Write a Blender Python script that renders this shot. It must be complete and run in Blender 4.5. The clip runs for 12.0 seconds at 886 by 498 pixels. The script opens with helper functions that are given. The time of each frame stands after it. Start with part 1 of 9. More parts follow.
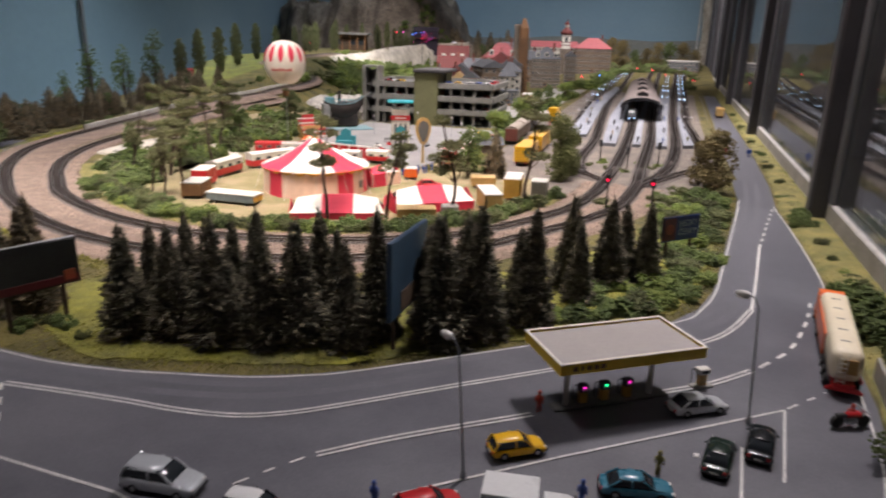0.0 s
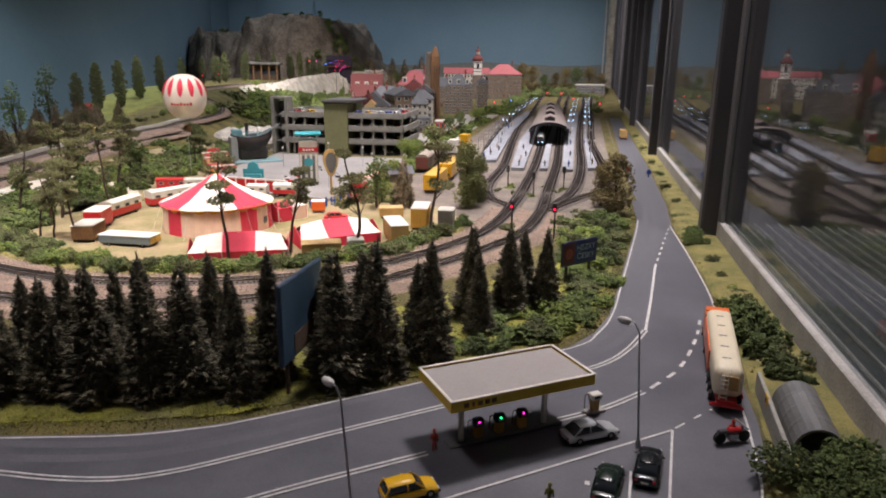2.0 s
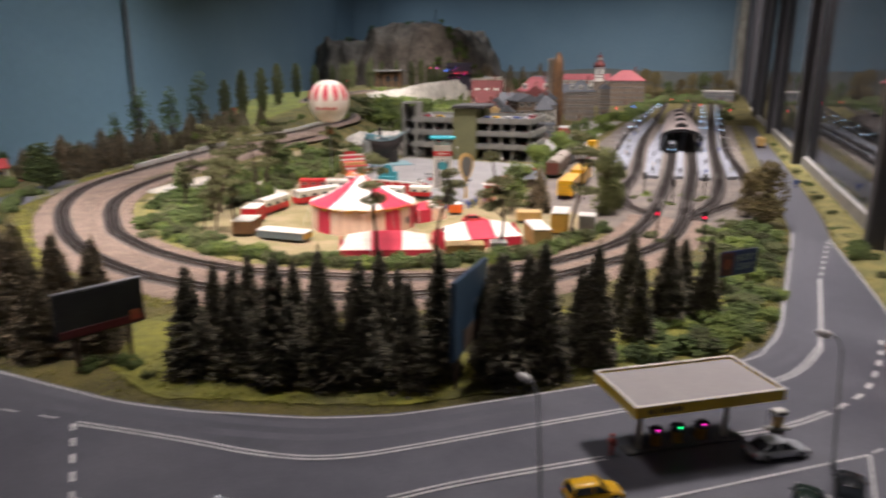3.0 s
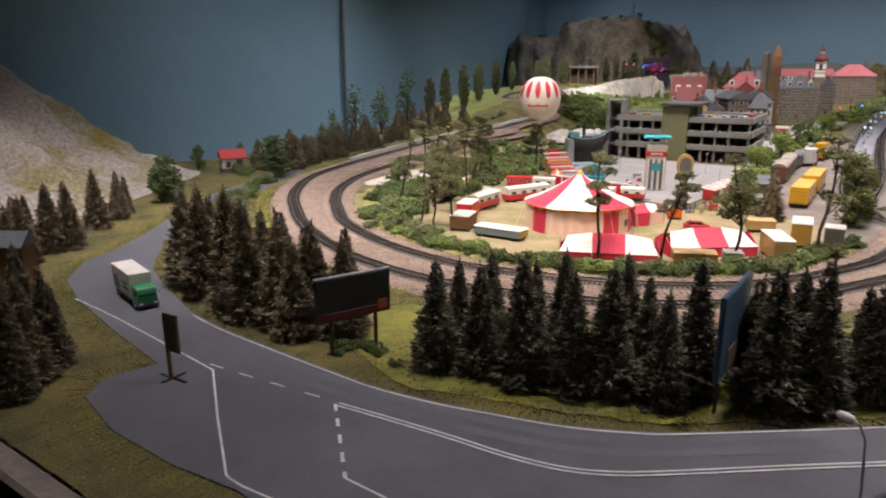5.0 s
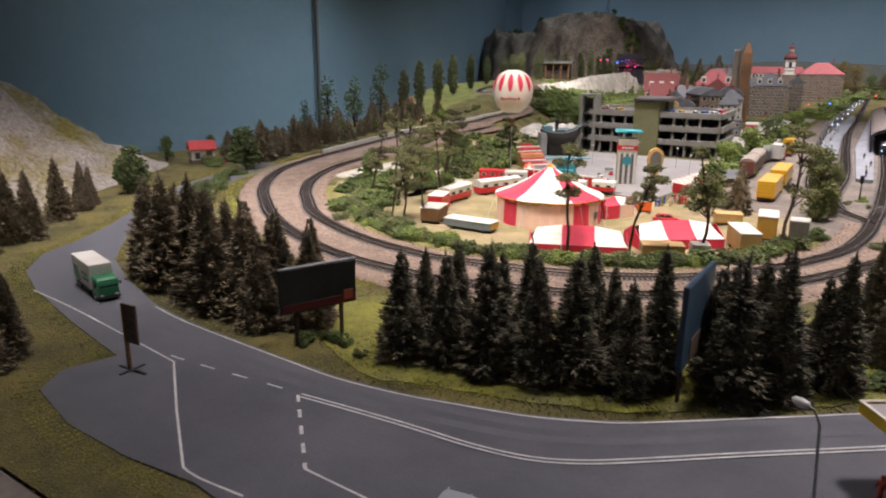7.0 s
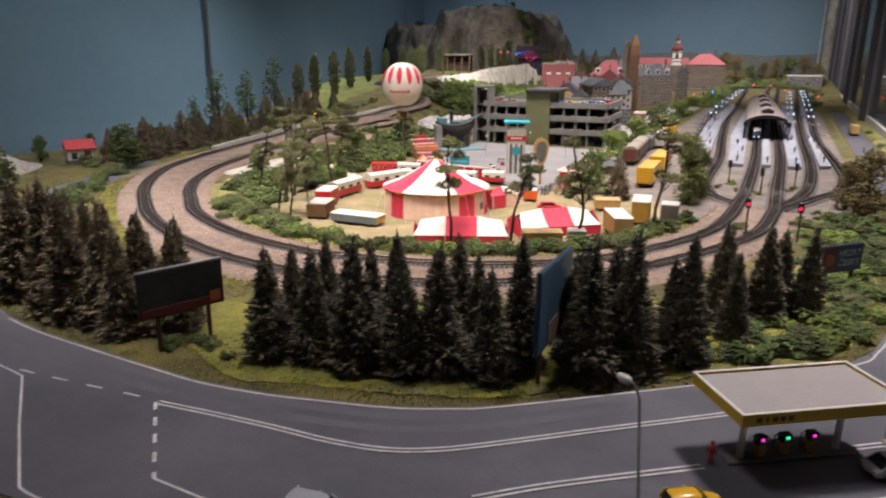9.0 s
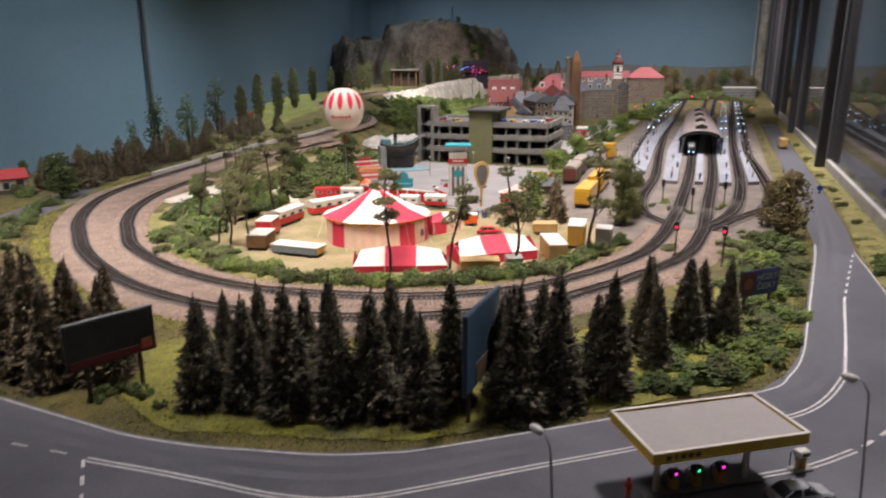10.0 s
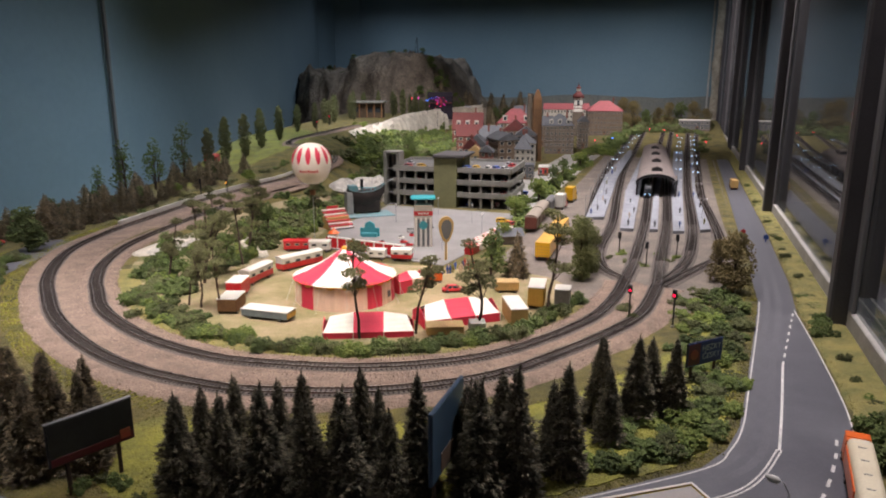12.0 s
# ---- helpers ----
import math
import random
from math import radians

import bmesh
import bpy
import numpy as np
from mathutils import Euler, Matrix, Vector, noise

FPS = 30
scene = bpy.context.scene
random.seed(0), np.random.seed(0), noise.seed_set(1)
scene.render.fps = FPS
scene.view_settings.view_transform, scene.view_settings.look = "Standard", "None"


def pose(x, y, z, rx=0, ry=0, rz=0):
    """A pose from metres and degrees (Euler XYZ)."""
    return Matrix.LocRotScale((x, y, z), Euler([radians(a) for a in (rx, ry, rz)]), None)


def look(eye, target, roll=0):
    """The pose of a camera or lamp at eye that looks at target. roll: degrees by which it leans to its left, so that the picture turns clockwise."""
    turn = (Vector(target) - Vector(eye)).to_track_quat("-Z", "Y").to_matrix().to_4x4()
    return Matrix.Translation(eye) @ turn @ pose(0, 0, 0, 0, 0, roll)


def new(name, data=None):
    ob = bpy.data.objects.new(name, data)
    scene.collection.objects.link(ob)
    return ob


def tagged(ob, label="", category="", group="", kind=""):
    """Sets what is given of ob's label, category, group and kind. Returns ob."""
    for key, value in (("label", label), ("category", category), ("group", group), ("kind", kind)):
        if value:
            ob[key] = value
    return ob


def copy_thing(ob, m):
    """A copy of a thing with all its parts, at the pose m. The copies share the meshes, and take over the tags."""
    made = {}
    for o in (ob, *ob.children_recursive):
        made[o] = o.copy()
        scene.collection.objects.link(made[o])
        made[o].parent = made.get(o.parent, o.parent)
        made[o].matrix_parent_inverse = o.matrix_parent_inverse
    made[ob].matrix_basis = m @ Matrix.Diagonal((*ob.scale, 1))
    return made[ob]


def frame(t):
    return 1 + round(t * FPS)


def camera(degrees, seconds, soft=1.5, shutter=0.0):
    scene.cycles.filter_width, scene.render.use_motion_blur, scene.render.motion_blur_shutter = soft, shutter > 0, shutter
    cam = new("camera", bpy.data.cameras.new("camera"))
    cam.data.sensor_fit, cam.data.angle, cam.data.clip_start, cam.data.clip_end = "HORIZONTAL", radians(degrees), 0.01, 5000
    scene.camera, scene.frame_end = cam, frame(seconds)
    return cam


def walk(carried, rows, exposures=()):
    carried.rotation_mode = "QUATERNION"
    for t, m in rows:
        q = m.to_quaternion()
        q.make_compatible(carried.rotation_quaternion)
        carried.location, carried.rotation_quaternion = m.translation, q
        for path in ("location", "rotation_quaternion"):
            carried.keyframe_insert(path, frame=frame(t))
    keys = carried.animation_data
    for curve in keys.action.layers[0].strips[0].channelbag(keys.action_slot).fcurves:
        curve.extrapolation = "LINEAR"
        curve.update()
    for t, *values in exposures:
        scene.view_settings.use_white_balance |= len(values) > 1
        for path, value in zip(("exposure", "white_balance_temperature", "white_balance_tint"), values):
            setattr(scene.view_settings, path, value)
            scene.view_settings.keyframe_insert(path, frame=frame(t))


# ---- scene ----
cam = camera(66.08, 12.0, soft=1.95, shutter=0.75)
ROWS = [
    (0.0, 0.0000, 0.0000, 0.3184, 72.791, -1.435, 18.575),
    (0.5, 0.0164, 0.0098, 0.3222, 73.049, -0.877, 14.832),
    (1.0, 0.0246, 0.0156, 0.3255, 73.712, -1.001, 11.996),
    (1.5, 0.0308, 0.0172, 0.3290, 74.315, -0.795, 11.621),
    (2.0, 0.0318, 0.0161, 0.3302, 74.959, -0.604, 11.892),
    (2.5, 0.0089, 0.0081, 0.3278, 75.364, -0.827, 14.487),
    (3.0, -0.0318, -0.0073, 0.3239, 75.459, -0.293, 20.985),
    (3.5, -0.0661, -0.0234, 0.3264, 75.221, 0.011, 25.947),
    (5.5, -0.1188, -0.0249, 0.3217, 75.232, 0.099, 36.725),
    (6.0, -0.1186, -0.0230, 0.3200, 75.217, -0.159, 36.004),
    (6.5, -0.1151, -0.0203, 0.3183, 75.043, -0.437, 35.108),
    (8.5, -0.0783, 0.0077, 0.3117, 74.180, -0.237, 28.593),
    (9.0, -0.0621, 0.0114, 0.3174, 74.243, -0.220, 26.482),
    (9.5, -0.0470, 0.0124, 0.3329, 74.565, -0.086, 24.380),
    (10.0, -0.0345, 0.0160, 0.3559, 75.065, 0.224, 22.394),
    (10.5, -0.0272, 0.0165, 0.3864, 75.558, 0.509, 20.399),
    (11.0, -0.0301, 0.0074, 0.4166, 76.102, -0.319, 18.909),
    (11.5, -0.0275, -0.0023, 0.4379, 76.530, -0.200, 18.841),
    (12.0, -0.0218, -0.0142, 0.4549, 76.710, -0.111, 19.526),
]
walk(cam, [(t, pose(x, y, z, rx, ry, rz)) for t, x, y, z, rx, ry, rz in ROWS],
     exposures=((0.0, -0.16), (2.0, -0.22), (6.0, -0.19), (10.5, -0.20), (11.5, -0.34), (12.0, -0.44)))

# ---- world and light ----
world = bpy.data.worlds.new("dark_hall")
world.use_nodes = True
world.node_tree.nodes["Background"].inputs[0].default_value = (0.30, 0.42, 0.55, 1)
world.node_tree.nodes["Background"].inputs[1].default_value = 0.010
scene.world = world


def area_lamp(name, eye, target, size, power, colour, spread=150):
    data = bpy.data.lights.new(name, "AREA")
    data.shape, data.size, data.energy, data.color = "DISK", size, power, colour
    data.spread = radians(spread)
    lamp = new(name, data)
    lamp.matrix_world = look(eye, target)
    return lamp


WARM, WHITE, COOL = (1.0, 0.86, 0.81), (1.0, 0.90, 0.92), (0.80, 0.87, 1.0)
# Unseen lamps added overhead, one for each area that needs light.
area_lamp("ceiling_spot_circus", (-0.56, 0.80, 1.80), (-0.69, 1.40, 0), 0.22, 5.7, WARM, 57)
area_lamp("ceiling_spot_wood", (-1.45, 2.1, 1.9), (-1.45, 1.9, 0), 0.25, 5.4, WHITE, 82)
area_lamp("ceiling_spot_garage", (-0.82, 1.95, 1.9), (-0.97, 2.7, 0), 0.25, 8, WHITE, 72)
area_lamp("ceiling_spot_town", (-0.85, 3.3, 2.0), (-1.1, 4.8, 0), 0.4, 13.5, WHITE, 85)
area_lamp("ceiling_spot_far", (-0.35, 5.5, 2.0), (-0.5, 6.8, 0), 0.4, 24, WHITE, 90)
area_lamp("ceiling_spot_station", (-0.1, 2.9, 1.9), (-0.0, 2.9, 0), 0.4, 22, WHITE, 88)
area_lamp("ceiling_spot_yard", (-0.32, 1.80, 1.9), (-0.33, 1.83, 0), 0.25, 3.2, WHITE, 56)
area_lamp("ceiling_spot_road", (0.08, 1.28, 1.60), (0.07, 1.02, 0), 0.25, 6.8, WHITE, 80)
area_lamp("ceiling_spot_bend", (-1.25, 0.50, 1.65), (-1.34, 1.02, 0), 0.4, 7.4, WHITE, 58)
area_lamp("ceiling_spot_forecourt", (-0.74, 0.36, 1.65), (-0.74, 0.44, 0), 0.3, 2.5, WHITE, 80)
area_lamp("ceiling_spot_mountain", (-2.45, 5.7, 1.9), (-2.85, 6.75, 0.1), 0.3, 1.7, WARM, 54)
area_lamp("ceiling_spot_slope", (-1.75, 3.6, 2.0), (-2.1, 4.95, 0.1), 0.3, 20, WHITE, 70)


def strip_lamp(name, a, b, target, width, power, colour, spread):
    """A long strip lamp from a to b that shines towards the target."""
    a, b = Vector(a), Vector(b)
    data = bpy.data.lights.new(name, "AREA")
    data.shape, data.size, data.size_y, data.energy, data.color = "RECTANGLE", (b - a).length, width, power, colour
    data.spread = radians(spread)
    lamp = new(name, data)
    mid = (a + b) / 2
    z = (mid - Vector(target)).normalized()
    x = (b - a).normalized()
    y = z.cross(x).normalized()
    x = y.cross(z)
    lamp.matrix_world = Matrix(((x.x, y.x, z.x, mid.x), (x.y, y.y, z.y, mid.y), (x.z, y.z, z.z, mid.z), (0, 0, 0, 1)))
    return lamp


# Unseen strip lamps added above to brighten the painted sky.
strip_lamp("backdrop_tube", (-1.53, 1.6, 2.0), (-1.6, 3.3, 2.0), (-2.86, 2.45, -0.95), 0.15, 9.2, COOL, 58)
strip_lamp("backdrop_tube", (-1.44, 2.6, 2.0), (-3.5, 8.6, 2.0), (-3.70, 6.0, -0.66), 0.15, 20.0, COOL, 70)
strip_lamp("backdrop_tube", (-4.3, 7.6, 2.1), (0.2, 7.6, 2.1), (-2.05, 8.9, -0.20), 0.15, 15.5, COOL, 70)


# ---- materials ----
def material(name, colour, rough=0.65, metal=0.0, second=None, scale=60.0, fine=420.0, var=0.18, bump=0.25,
             mix_at=0.5, mix_width=0.16, random_value=0.0, glow=0.0, glow_colour=None, coat=0.0, depth=0.0015, island=False):
    """A procedural surface: broad patches between two colours, fine grain, relief."""
    m = bpy.data.materials.new(name)
    m.use_nodes = True
    nodes, links = m.node_tree.nodes, m.node_tree.links
    bsdf = nodes["Principled BSDF"]
    coord = nodes.new("ShaderNodeTexCoord")
    broad = nodes.new("ShaderNodeTexNoise")
    broad.inputs["Scale"].default_value, broad.inputs["Detail"].default_value = scale, 5
    broad.inputs["Roughness"].default_value = 0.62
    links.new(coord.outputs["Object"], broad.inputs["Vector"])
    ramp = nodes.new("ShaderNodeValToRGB")
    ramp.color_ramp.elements[0].position = max(0.0, mix_at - mix_width)
    ramp.color_ramp.elements[1].position = min(1.0, mix_at + mix_width)
    two = second or tuple(c * (1 - var) for c in colour)
    ramp.color_ramp.elements[0].color, ramp.color_ramp.elements[1].color = (*two, 1), (*colour, 1)
    links.new(broad.outputs["Fac"], ramp.inputs["Fac"])
    grain = nodes.new("ShaderNodeTexNoise")
    grain.inputs["Scale"].default_value, grain.inputs["Detail"].default_value = fine, 3
    links.new(coord.outputs["Object"], grain.inputs["Vector"])
    value = nodes.new("ShaderNodeMapRange")
    value.inputs["From Min"].default_value, value.inputs["From Max"].default_value = 0.3, 0.7
    value.inputs["To Min"].default_value, value.inputs["To Max"].default_value = 1 - var, 1 + var
    links.new(grain.outputs["Fac"], value.inputs["Value"])
    last = value.outputs["Result"]
    if random_value:
        info = nodes.new("ShaderNodeNewGeometry" if island else "ShaderNodeObjectInfo")
        spread = nodes.new("ShaderNodeMapRange")
        spread.inputs["To Min"].default_value, spread.inputs["To Max"].default_value = 1 - random_value, 1 + random_value
        links.new(info.outputs["Random Per Island" if island else "Random"], spread.inputs["Value"])
        times = nodes.new("ShaderNodeMath")
        times.operation = "MULTIPLY"
        links.new(last, times.inputs[0]), links.new(spread.outputs["Result"], times.inputs[1])
        last = times.outputs[0]
    hsv = nodes.new("ShaderNodeHueSaturation")
    links.new(ramp.outputs["Color"], hsv.inputs["Color"]), links.new(last, hsv.inputs["Value"])
    links.new(hsv.outputs["Color"], bsdf.inputs["Base Color"])
    bsdf.inputs["Roughness"].default_value, bsdf.inputs["Metallic"].default_value = rough, metal
    bsdf.inputs["Coat Weight"].default_value = coat
    if rough > 0.25:
        rr = nodes.new("ShaderNodeMapRange")
        rr.inputs["To Min"].default_value, rr.inputs["To Max"].default_value = max(0.05, rough - 0.15), min(1, rough + 0.15)
        links.new(broad.outputs["Fac"], rr.inputs["Value"]), links.new(rr.outputs["Result"], bsdf.inputs["Roughness"])
    if bump:
        b = nodes.new("ShaderNodeBump")
        b.inputs["Strength"].default_value, b.inputs["Distance"].default_value = bump, depth
        links.new(grain.outputs["Fac"], b.inputs["Height"]), links.new(b.outputs["Normal"], bsdf.inputs["Normal"])
    if glow:
        bsdf.inputs["Emission Color"].default_value = (*(glow_colour or colour), 1)
        bsdf.inputs["Emission Strength"].default_value = glow
    return m


def plain_glass(name, tint, rough=0.02):
    """A pane: mostly clear, with the gloss that glass has at a slant."""
    m = bpy.data.materials.new(name)
    m.use_nodes = True
    nodes, links = m.node_tree.nodes, m.node_tree.links
    nodes.remove(nodes["Principled BSDF"])
    clear, gloss, mix, fresnel = (nodes.new(k) for k in ("ShaderNodeBsdfTransparent", "ShaderNodeBsdfGlossy", "ShaderNodeMixShader", "ShaderNodeLayerWeight"))
    clear.inputs[0].default_value, gloss.inputs["Roughness"].default_value = (*tint, 1), rough
    fresnel.inputs[0].default_value = 0.5
    steep, share = nodes.new("ShaderNodeMath"), nodes.new("ShaderNodeMath")
    steep.operation, share.operation = "POWER", "MULTIPLY_ADD"
    steep.inputs[1].default_value, share.inputs[1].default_value, share.inputs[2].default_value = 4.4, 0.80, 0.045
    links.new(fresnel.outputs["Facing"], steep.inputs[0]), links.new(steep.outputs[0], share.inputs[0])
    links.new(share.outputs[0], mix.inputs[0]), links.new(clear.outputs[0], mix.inputs[1]), links.new(gloss.outputs[0], mix.inputs[2])
    links.new(mix.outputs[0], nodes["Material Output"].inputs[0])
    return m


def hazy_glass(name):
    """Partition glass: clear, glossy at a slant, with faint haze mixed in as pale colour."""
    m = plain_glass(name, (0.80, 0.84, 0.86), 0.0)
    nodes, links = m.node_tree.nodes, m.node_tree.links
    old = nodes["Material Output"].inputs[0].links[0].from_socket
    haze, mix, tex, amount = (nodes.new(k) for k in ("ShaderNodeBsdfDiffuse", "ShaderNodeMixShader", "ShaderNodeTexNoise", "ShaderNodeMapRange"))
    haze.inputs[0].default_value = (0.75, 0.75, 0.78, 1)
    tex.inputs["Scale"].default_value = 5
    amount.inputs["To Min"].default_value, amount.inputs["To Max"].default_value = 0.0, 0.06
    links.new(tex.outputs["Fac"], amount.inputs["Value"]), links.new(amount.outputs["Result"], mix.inputs[0])
    links.new(old, mix.inputs[1]), links.new(haze.outputs[0], mix.inputs[2]), links.new(mix.outputs[0], nodes["Material Output"].inputs[0])
    return m


ASPHALT = material("asphalt", (0.136, 0.138, 0.156), 0.46, second=(0.088, 0.089, 0.104), scale=9, fine=700, var=0.12, bump=0.15, depth=0.0006)
LANE = material("worn_asphalt", (0.148, 0.150, 0.168), 0.5, second=(0.105, 0.106, 0.120), scale=14, fine=500, var=0.12, bump=0.15, depth=0.0006)
PAINT = material("road_paint", (0.72, 0.71, 0.68), 0.6, second=(0.5, 0.5, 0.48), scale=80, fine=700, bump=0.1)
TURF = material("turf", (0.20, 0.165, 0.05), 0.95, second=(0.066, 0.064, 0.024), scale=13, fine=520, var=0.22, bump=0.9, depth=0.004)
LAWN = material("lawn", (0.32, 0.31, 0.050), 0.95, second=(0.13, 0.125, 0.040), scale=15, fine=560, var=0.35, bump=0.9, depth=0.003)
SLOPE = material("green_slope", (0.23, 0.235, 0.045), 0.95, second=(0.12, 0.125, 0.04), scale=14, fine=520, var=0.25, bump=0.9, depth=0.003)
SAND = material("sandy_ground", (0.34, 0.265, 0.155), 0.95, second=(0.20, 0.18, 0.075), scale=13, fine=500, var=0.2, bump=0.5, mix_at=0.50, mix_width=0.13)
WOOD_FLOOR = material("sandy_moss", (0.36, 0.295, 0.175), 0.95, second=(0.13, 0.135, 0.045), scale=9, fine=420, var=0.22, bump=0.8, mix_at=0.48, mix_width=0.10, depth=0.003)
VERGE = material("dry_verge", (0.30, 0.255, 0.085), 0.95, second=(0.15, 0.150, 0.05), scale=24, fine=500, var=0.18, bump=0.9, depth=0.003)
BALLAST = material("ballast", (0.305, 0.222, 0.170), 0.95, second=(0.185, 0.135, 0.104), scale=26, fine=420, var=0.36, bump=1.0, depth=0.003)
YARD = material("yard_ballast", (0.235, 0.200, 0.165), 0.95, second=(0.135, 0.115, 0.098), scale=12, fine=600, var=0.3, bump=0.9, depth=0.002)
BED = material("dark_ballast", (0.165, 0.140, 0.122), 0.95, second=(0.10, 0.086, 0.076), scale=50, fine=700, var=0.35, bump=1.0, depth=0.002)
STONES = material("ballast_stones", (0.40, 0.30, 0.24), 0.95, second=(0.24, 0.18, 0.145), scale=70, fine=500, var=0.2, bump=0.4, random_value=0.42, island=True)
SLEEPER = material("sleeper", (0.045, 0.035, 0.030), 0.9, var=0.3, random_value=0.3, island=True)
RAIL = material("rail", (0.20, 0.15, 0.12), 0.45, 0.7, var=0.2)
RAIL_TOP = material("rail_top", (0.5, 0.48, 0.46), 0.3, 0.9, var=0.1)
NEEDLES = material("fir_needles", (0.185, 0.160, 0.105), 0.95, second=(0.060, 0.062, 0.043), scale=60, fine=500, var=0.4, bump=0.4, random_value=0.5, island=True)
BROWN_NEEDLES = material("brownish_fir_needles", (0.235, 0.185, 0.112), 0.95, second=(0.095, 0.082, 0.054), scale=60, fine=500, var=0.4, bump=0.4, random_value=0.5, island=True)
BARK = material("bark", (0.075, 0.048, 0.032), 0.95, var=0.35, scale=80, bump=0.7)
FOAM = material("green_foam", (0.128, 0.168, 0.048), 0.98, second=(0.050, 0.076, 0.022), scale=70, fine=450, var=0.35, bump=0.5, random_value=0.35)
LIGHT_FOAM = material("light_green_foam", (0.20, 0.238, 0.055), 0.98, second=(0.09, 0.14, 0.028), scale=70, fine=450, var=0.3, bump=0.5, random_value=0.25)
OLIVE_FOAM = material("olive_foam", (0.130, 0.142, 0.052), 0.98, second=(0.060, 0.070, 0.028), scale=70, fine=450, var=0.35, bump=0.5, random_value=0.3)
PINE_FOAM = material("pine_needle_foam", (0.160, 0.160, 0.066), 0.98, second=(0.080, 0.085, 0.034), scale=70, fine=450, var=0.35, bump=0.5, random_value=0.3)
WILLOW_FOAM = material("willow_green_foam", (0.185, 0.200, 0.070), 0.98, second=(0.105, 0.120, 0.040), scale=50, fine=450, var=0.3, bump=0.5)
BROWN_FOAM = material("brown_foam", (0.185, 0.145, 0.062), 0.98, second=(0.110, 0.090, 0.036), scale=70, fine=450, var=0.3, bump=0.5, random_value=0.2)
ROCK = material("limestone", (0.46, 0.41, 0.33), 0.95, second=(0.27, 0.235, 0.185), scale=14, fine=130, var=0.3, bump=1.0, depth=0.012)
DARK_ROCK = material("grey_rock", (0.205, 0.170, 0.132), 0.95, second=(0.065, 0.051, 0.040), scale=4.5, fine=60, var=0.35, bump=1.0, depth=0.03)
CHALK = material("chalk_rock", (0.82, 0.77, 0.66), 0.95, second=(0.50, 0.46, 0.37), scale=14, fine=260, var=0.2, bump=1.0, depth=0.006)
PALE_ROCK = material("pale_grey_rock", (0.68, 0.65, 0.58), 0.95, second=(0.40, 0.38, 0.34), scale=26, fine=160, var=0.25, bump=1.0, depth=0.010)
SKY_PAINT = material("painted_sky", (0.178, 0.258, 0.305), 0.8, second=(0.152, 0.228, 0.28), scale=1.3, fine=30, var=0.03, bump=0)
HILL_PAINT = material("painted_hills", (0.150, 0.158, 0.150), 0.9, second=(0.19, 0.185, 0.155), scale=6, fine=40, var=0.15, bump=0)
POST = material("dark_metal_post", (0.070, 0.067, 0.074), 0.42, 0.3, var=0.15, scale=10, bump=0.08)
KERB = material("grey_white_kerb", (0.50, 0.48, 0.45), 0.8, second=(0.36, 0.34, 0.31), scale=18, fine=300, bump=0.3)
BOARD = material("edge_board", (0.20, 0.175, 0.155), 0.5, second=(0.14, 0.12, 0.105), scale=10, fine=120, bump=0.1)
HALL = material("dark_hall_paint", (0.045, 0.05, 0.055), 0.8, scale=2, fine=30, var=0.1, bump=0.05)
CARPET = material("dark_carpet", (0.06, 0.055, 0.05), 0.95, scale=8, fine=200, var=0.2)
RED = material("tent_red", (0.70, 0.042, 0.085), 0.72, second=(0.60, 0.034, 0.068), scale=25, var=0.08, bump=0.1)
WHITE_CLOTH = material("tent_white", (0.84, 0.79, 0.70), 0.75, second=(0.76, 0.70, 0.60), scale=25, var=0.06, bump=0.1)
CREAM = material("cream_canvas", (0.82, 0.58, 0.44), 0.8, second=(0.76, 0.53, 0.40), scale=30, var=0.08, bump=0.12)
GOLD = material("golden_trim", (0.75, 0.40, 0.05), 0.7, var=0.1)
OFF_WHITE = material("off_white_plastic", (0.74, 0.72, 0.66), 0.5, second=(0.64, 0.62, 0.55), scale=30, var=0.06, bump=0.05)
TAN = material("tan_board", (0.55, 0.36, 0.13), 0.7, second=(0.44, 0.28, 0.10), scale=30, var=0.12)
OCHRE = material("ochre_board", (0.60, 0.36, 0.07), 0.65, second=(0.50, 0.29, 0.05), scale=30, var=0.1)
YELLOW = material("yellow_enamel", (0.80, 0.46, 0.015), 0.35, second=(0.74, 0.41, 0.012), scale=20, var=0.05, bump=0.03, coat=0.3)
ORANGE = material("orange_enamel", (0.78, 0.15, 0.02), 0.38, second=(0.70, 0.12, 0.018), scale=20, var=0.05, bump=0.03, coat=0.3)
GREEN = material("green_enamel", (0.02, 0.20, 0.075), 0.4, var=0.06, bump=0.03, coat=0.2)
CRIMSON = material("red_enamel", (0.52, 0.02, 0.025), 0.38, var=0.06, bump=0.03, coat=0.3)
BLACK = material("black_plastic", (0.018, 0.018, 0.02), 0.45, var=0.1, bump=0.05)
BLACK_GLOSS = material("black_car_paint", (0.016, 0.018, 0.02), 0.22, var=0.05, bump=0, coat=0.6)
SILVER = material("silver_car_paint", (0.56, 0.58, 0.60), 0.32, 0.25, var=0.05, bump=0, coat=0.4)
WHITE_GLOSS = material("white_car_paint", (0.74, 0.75, 0.75), 0.3, var=0.04, bump=0, coat=0.4)
BLUE_GLOSS = material("teal_blue_car_paint", (0.05, 0.19, 0.27), 0.28, var=0.05, bump=0, coat=0.5)
BLUE = material("blue_enamel", (0.03, 0.09, 0.42), 0.4, var=0.06, bump=0.02)
TEAL = material("teal_board", (0.05, 0.30, 0.34), 0.6, var=0.1)
TYRE = material("tyre_rubber", (0.02, 0.02, 0.02), 0.85, var=0.1)
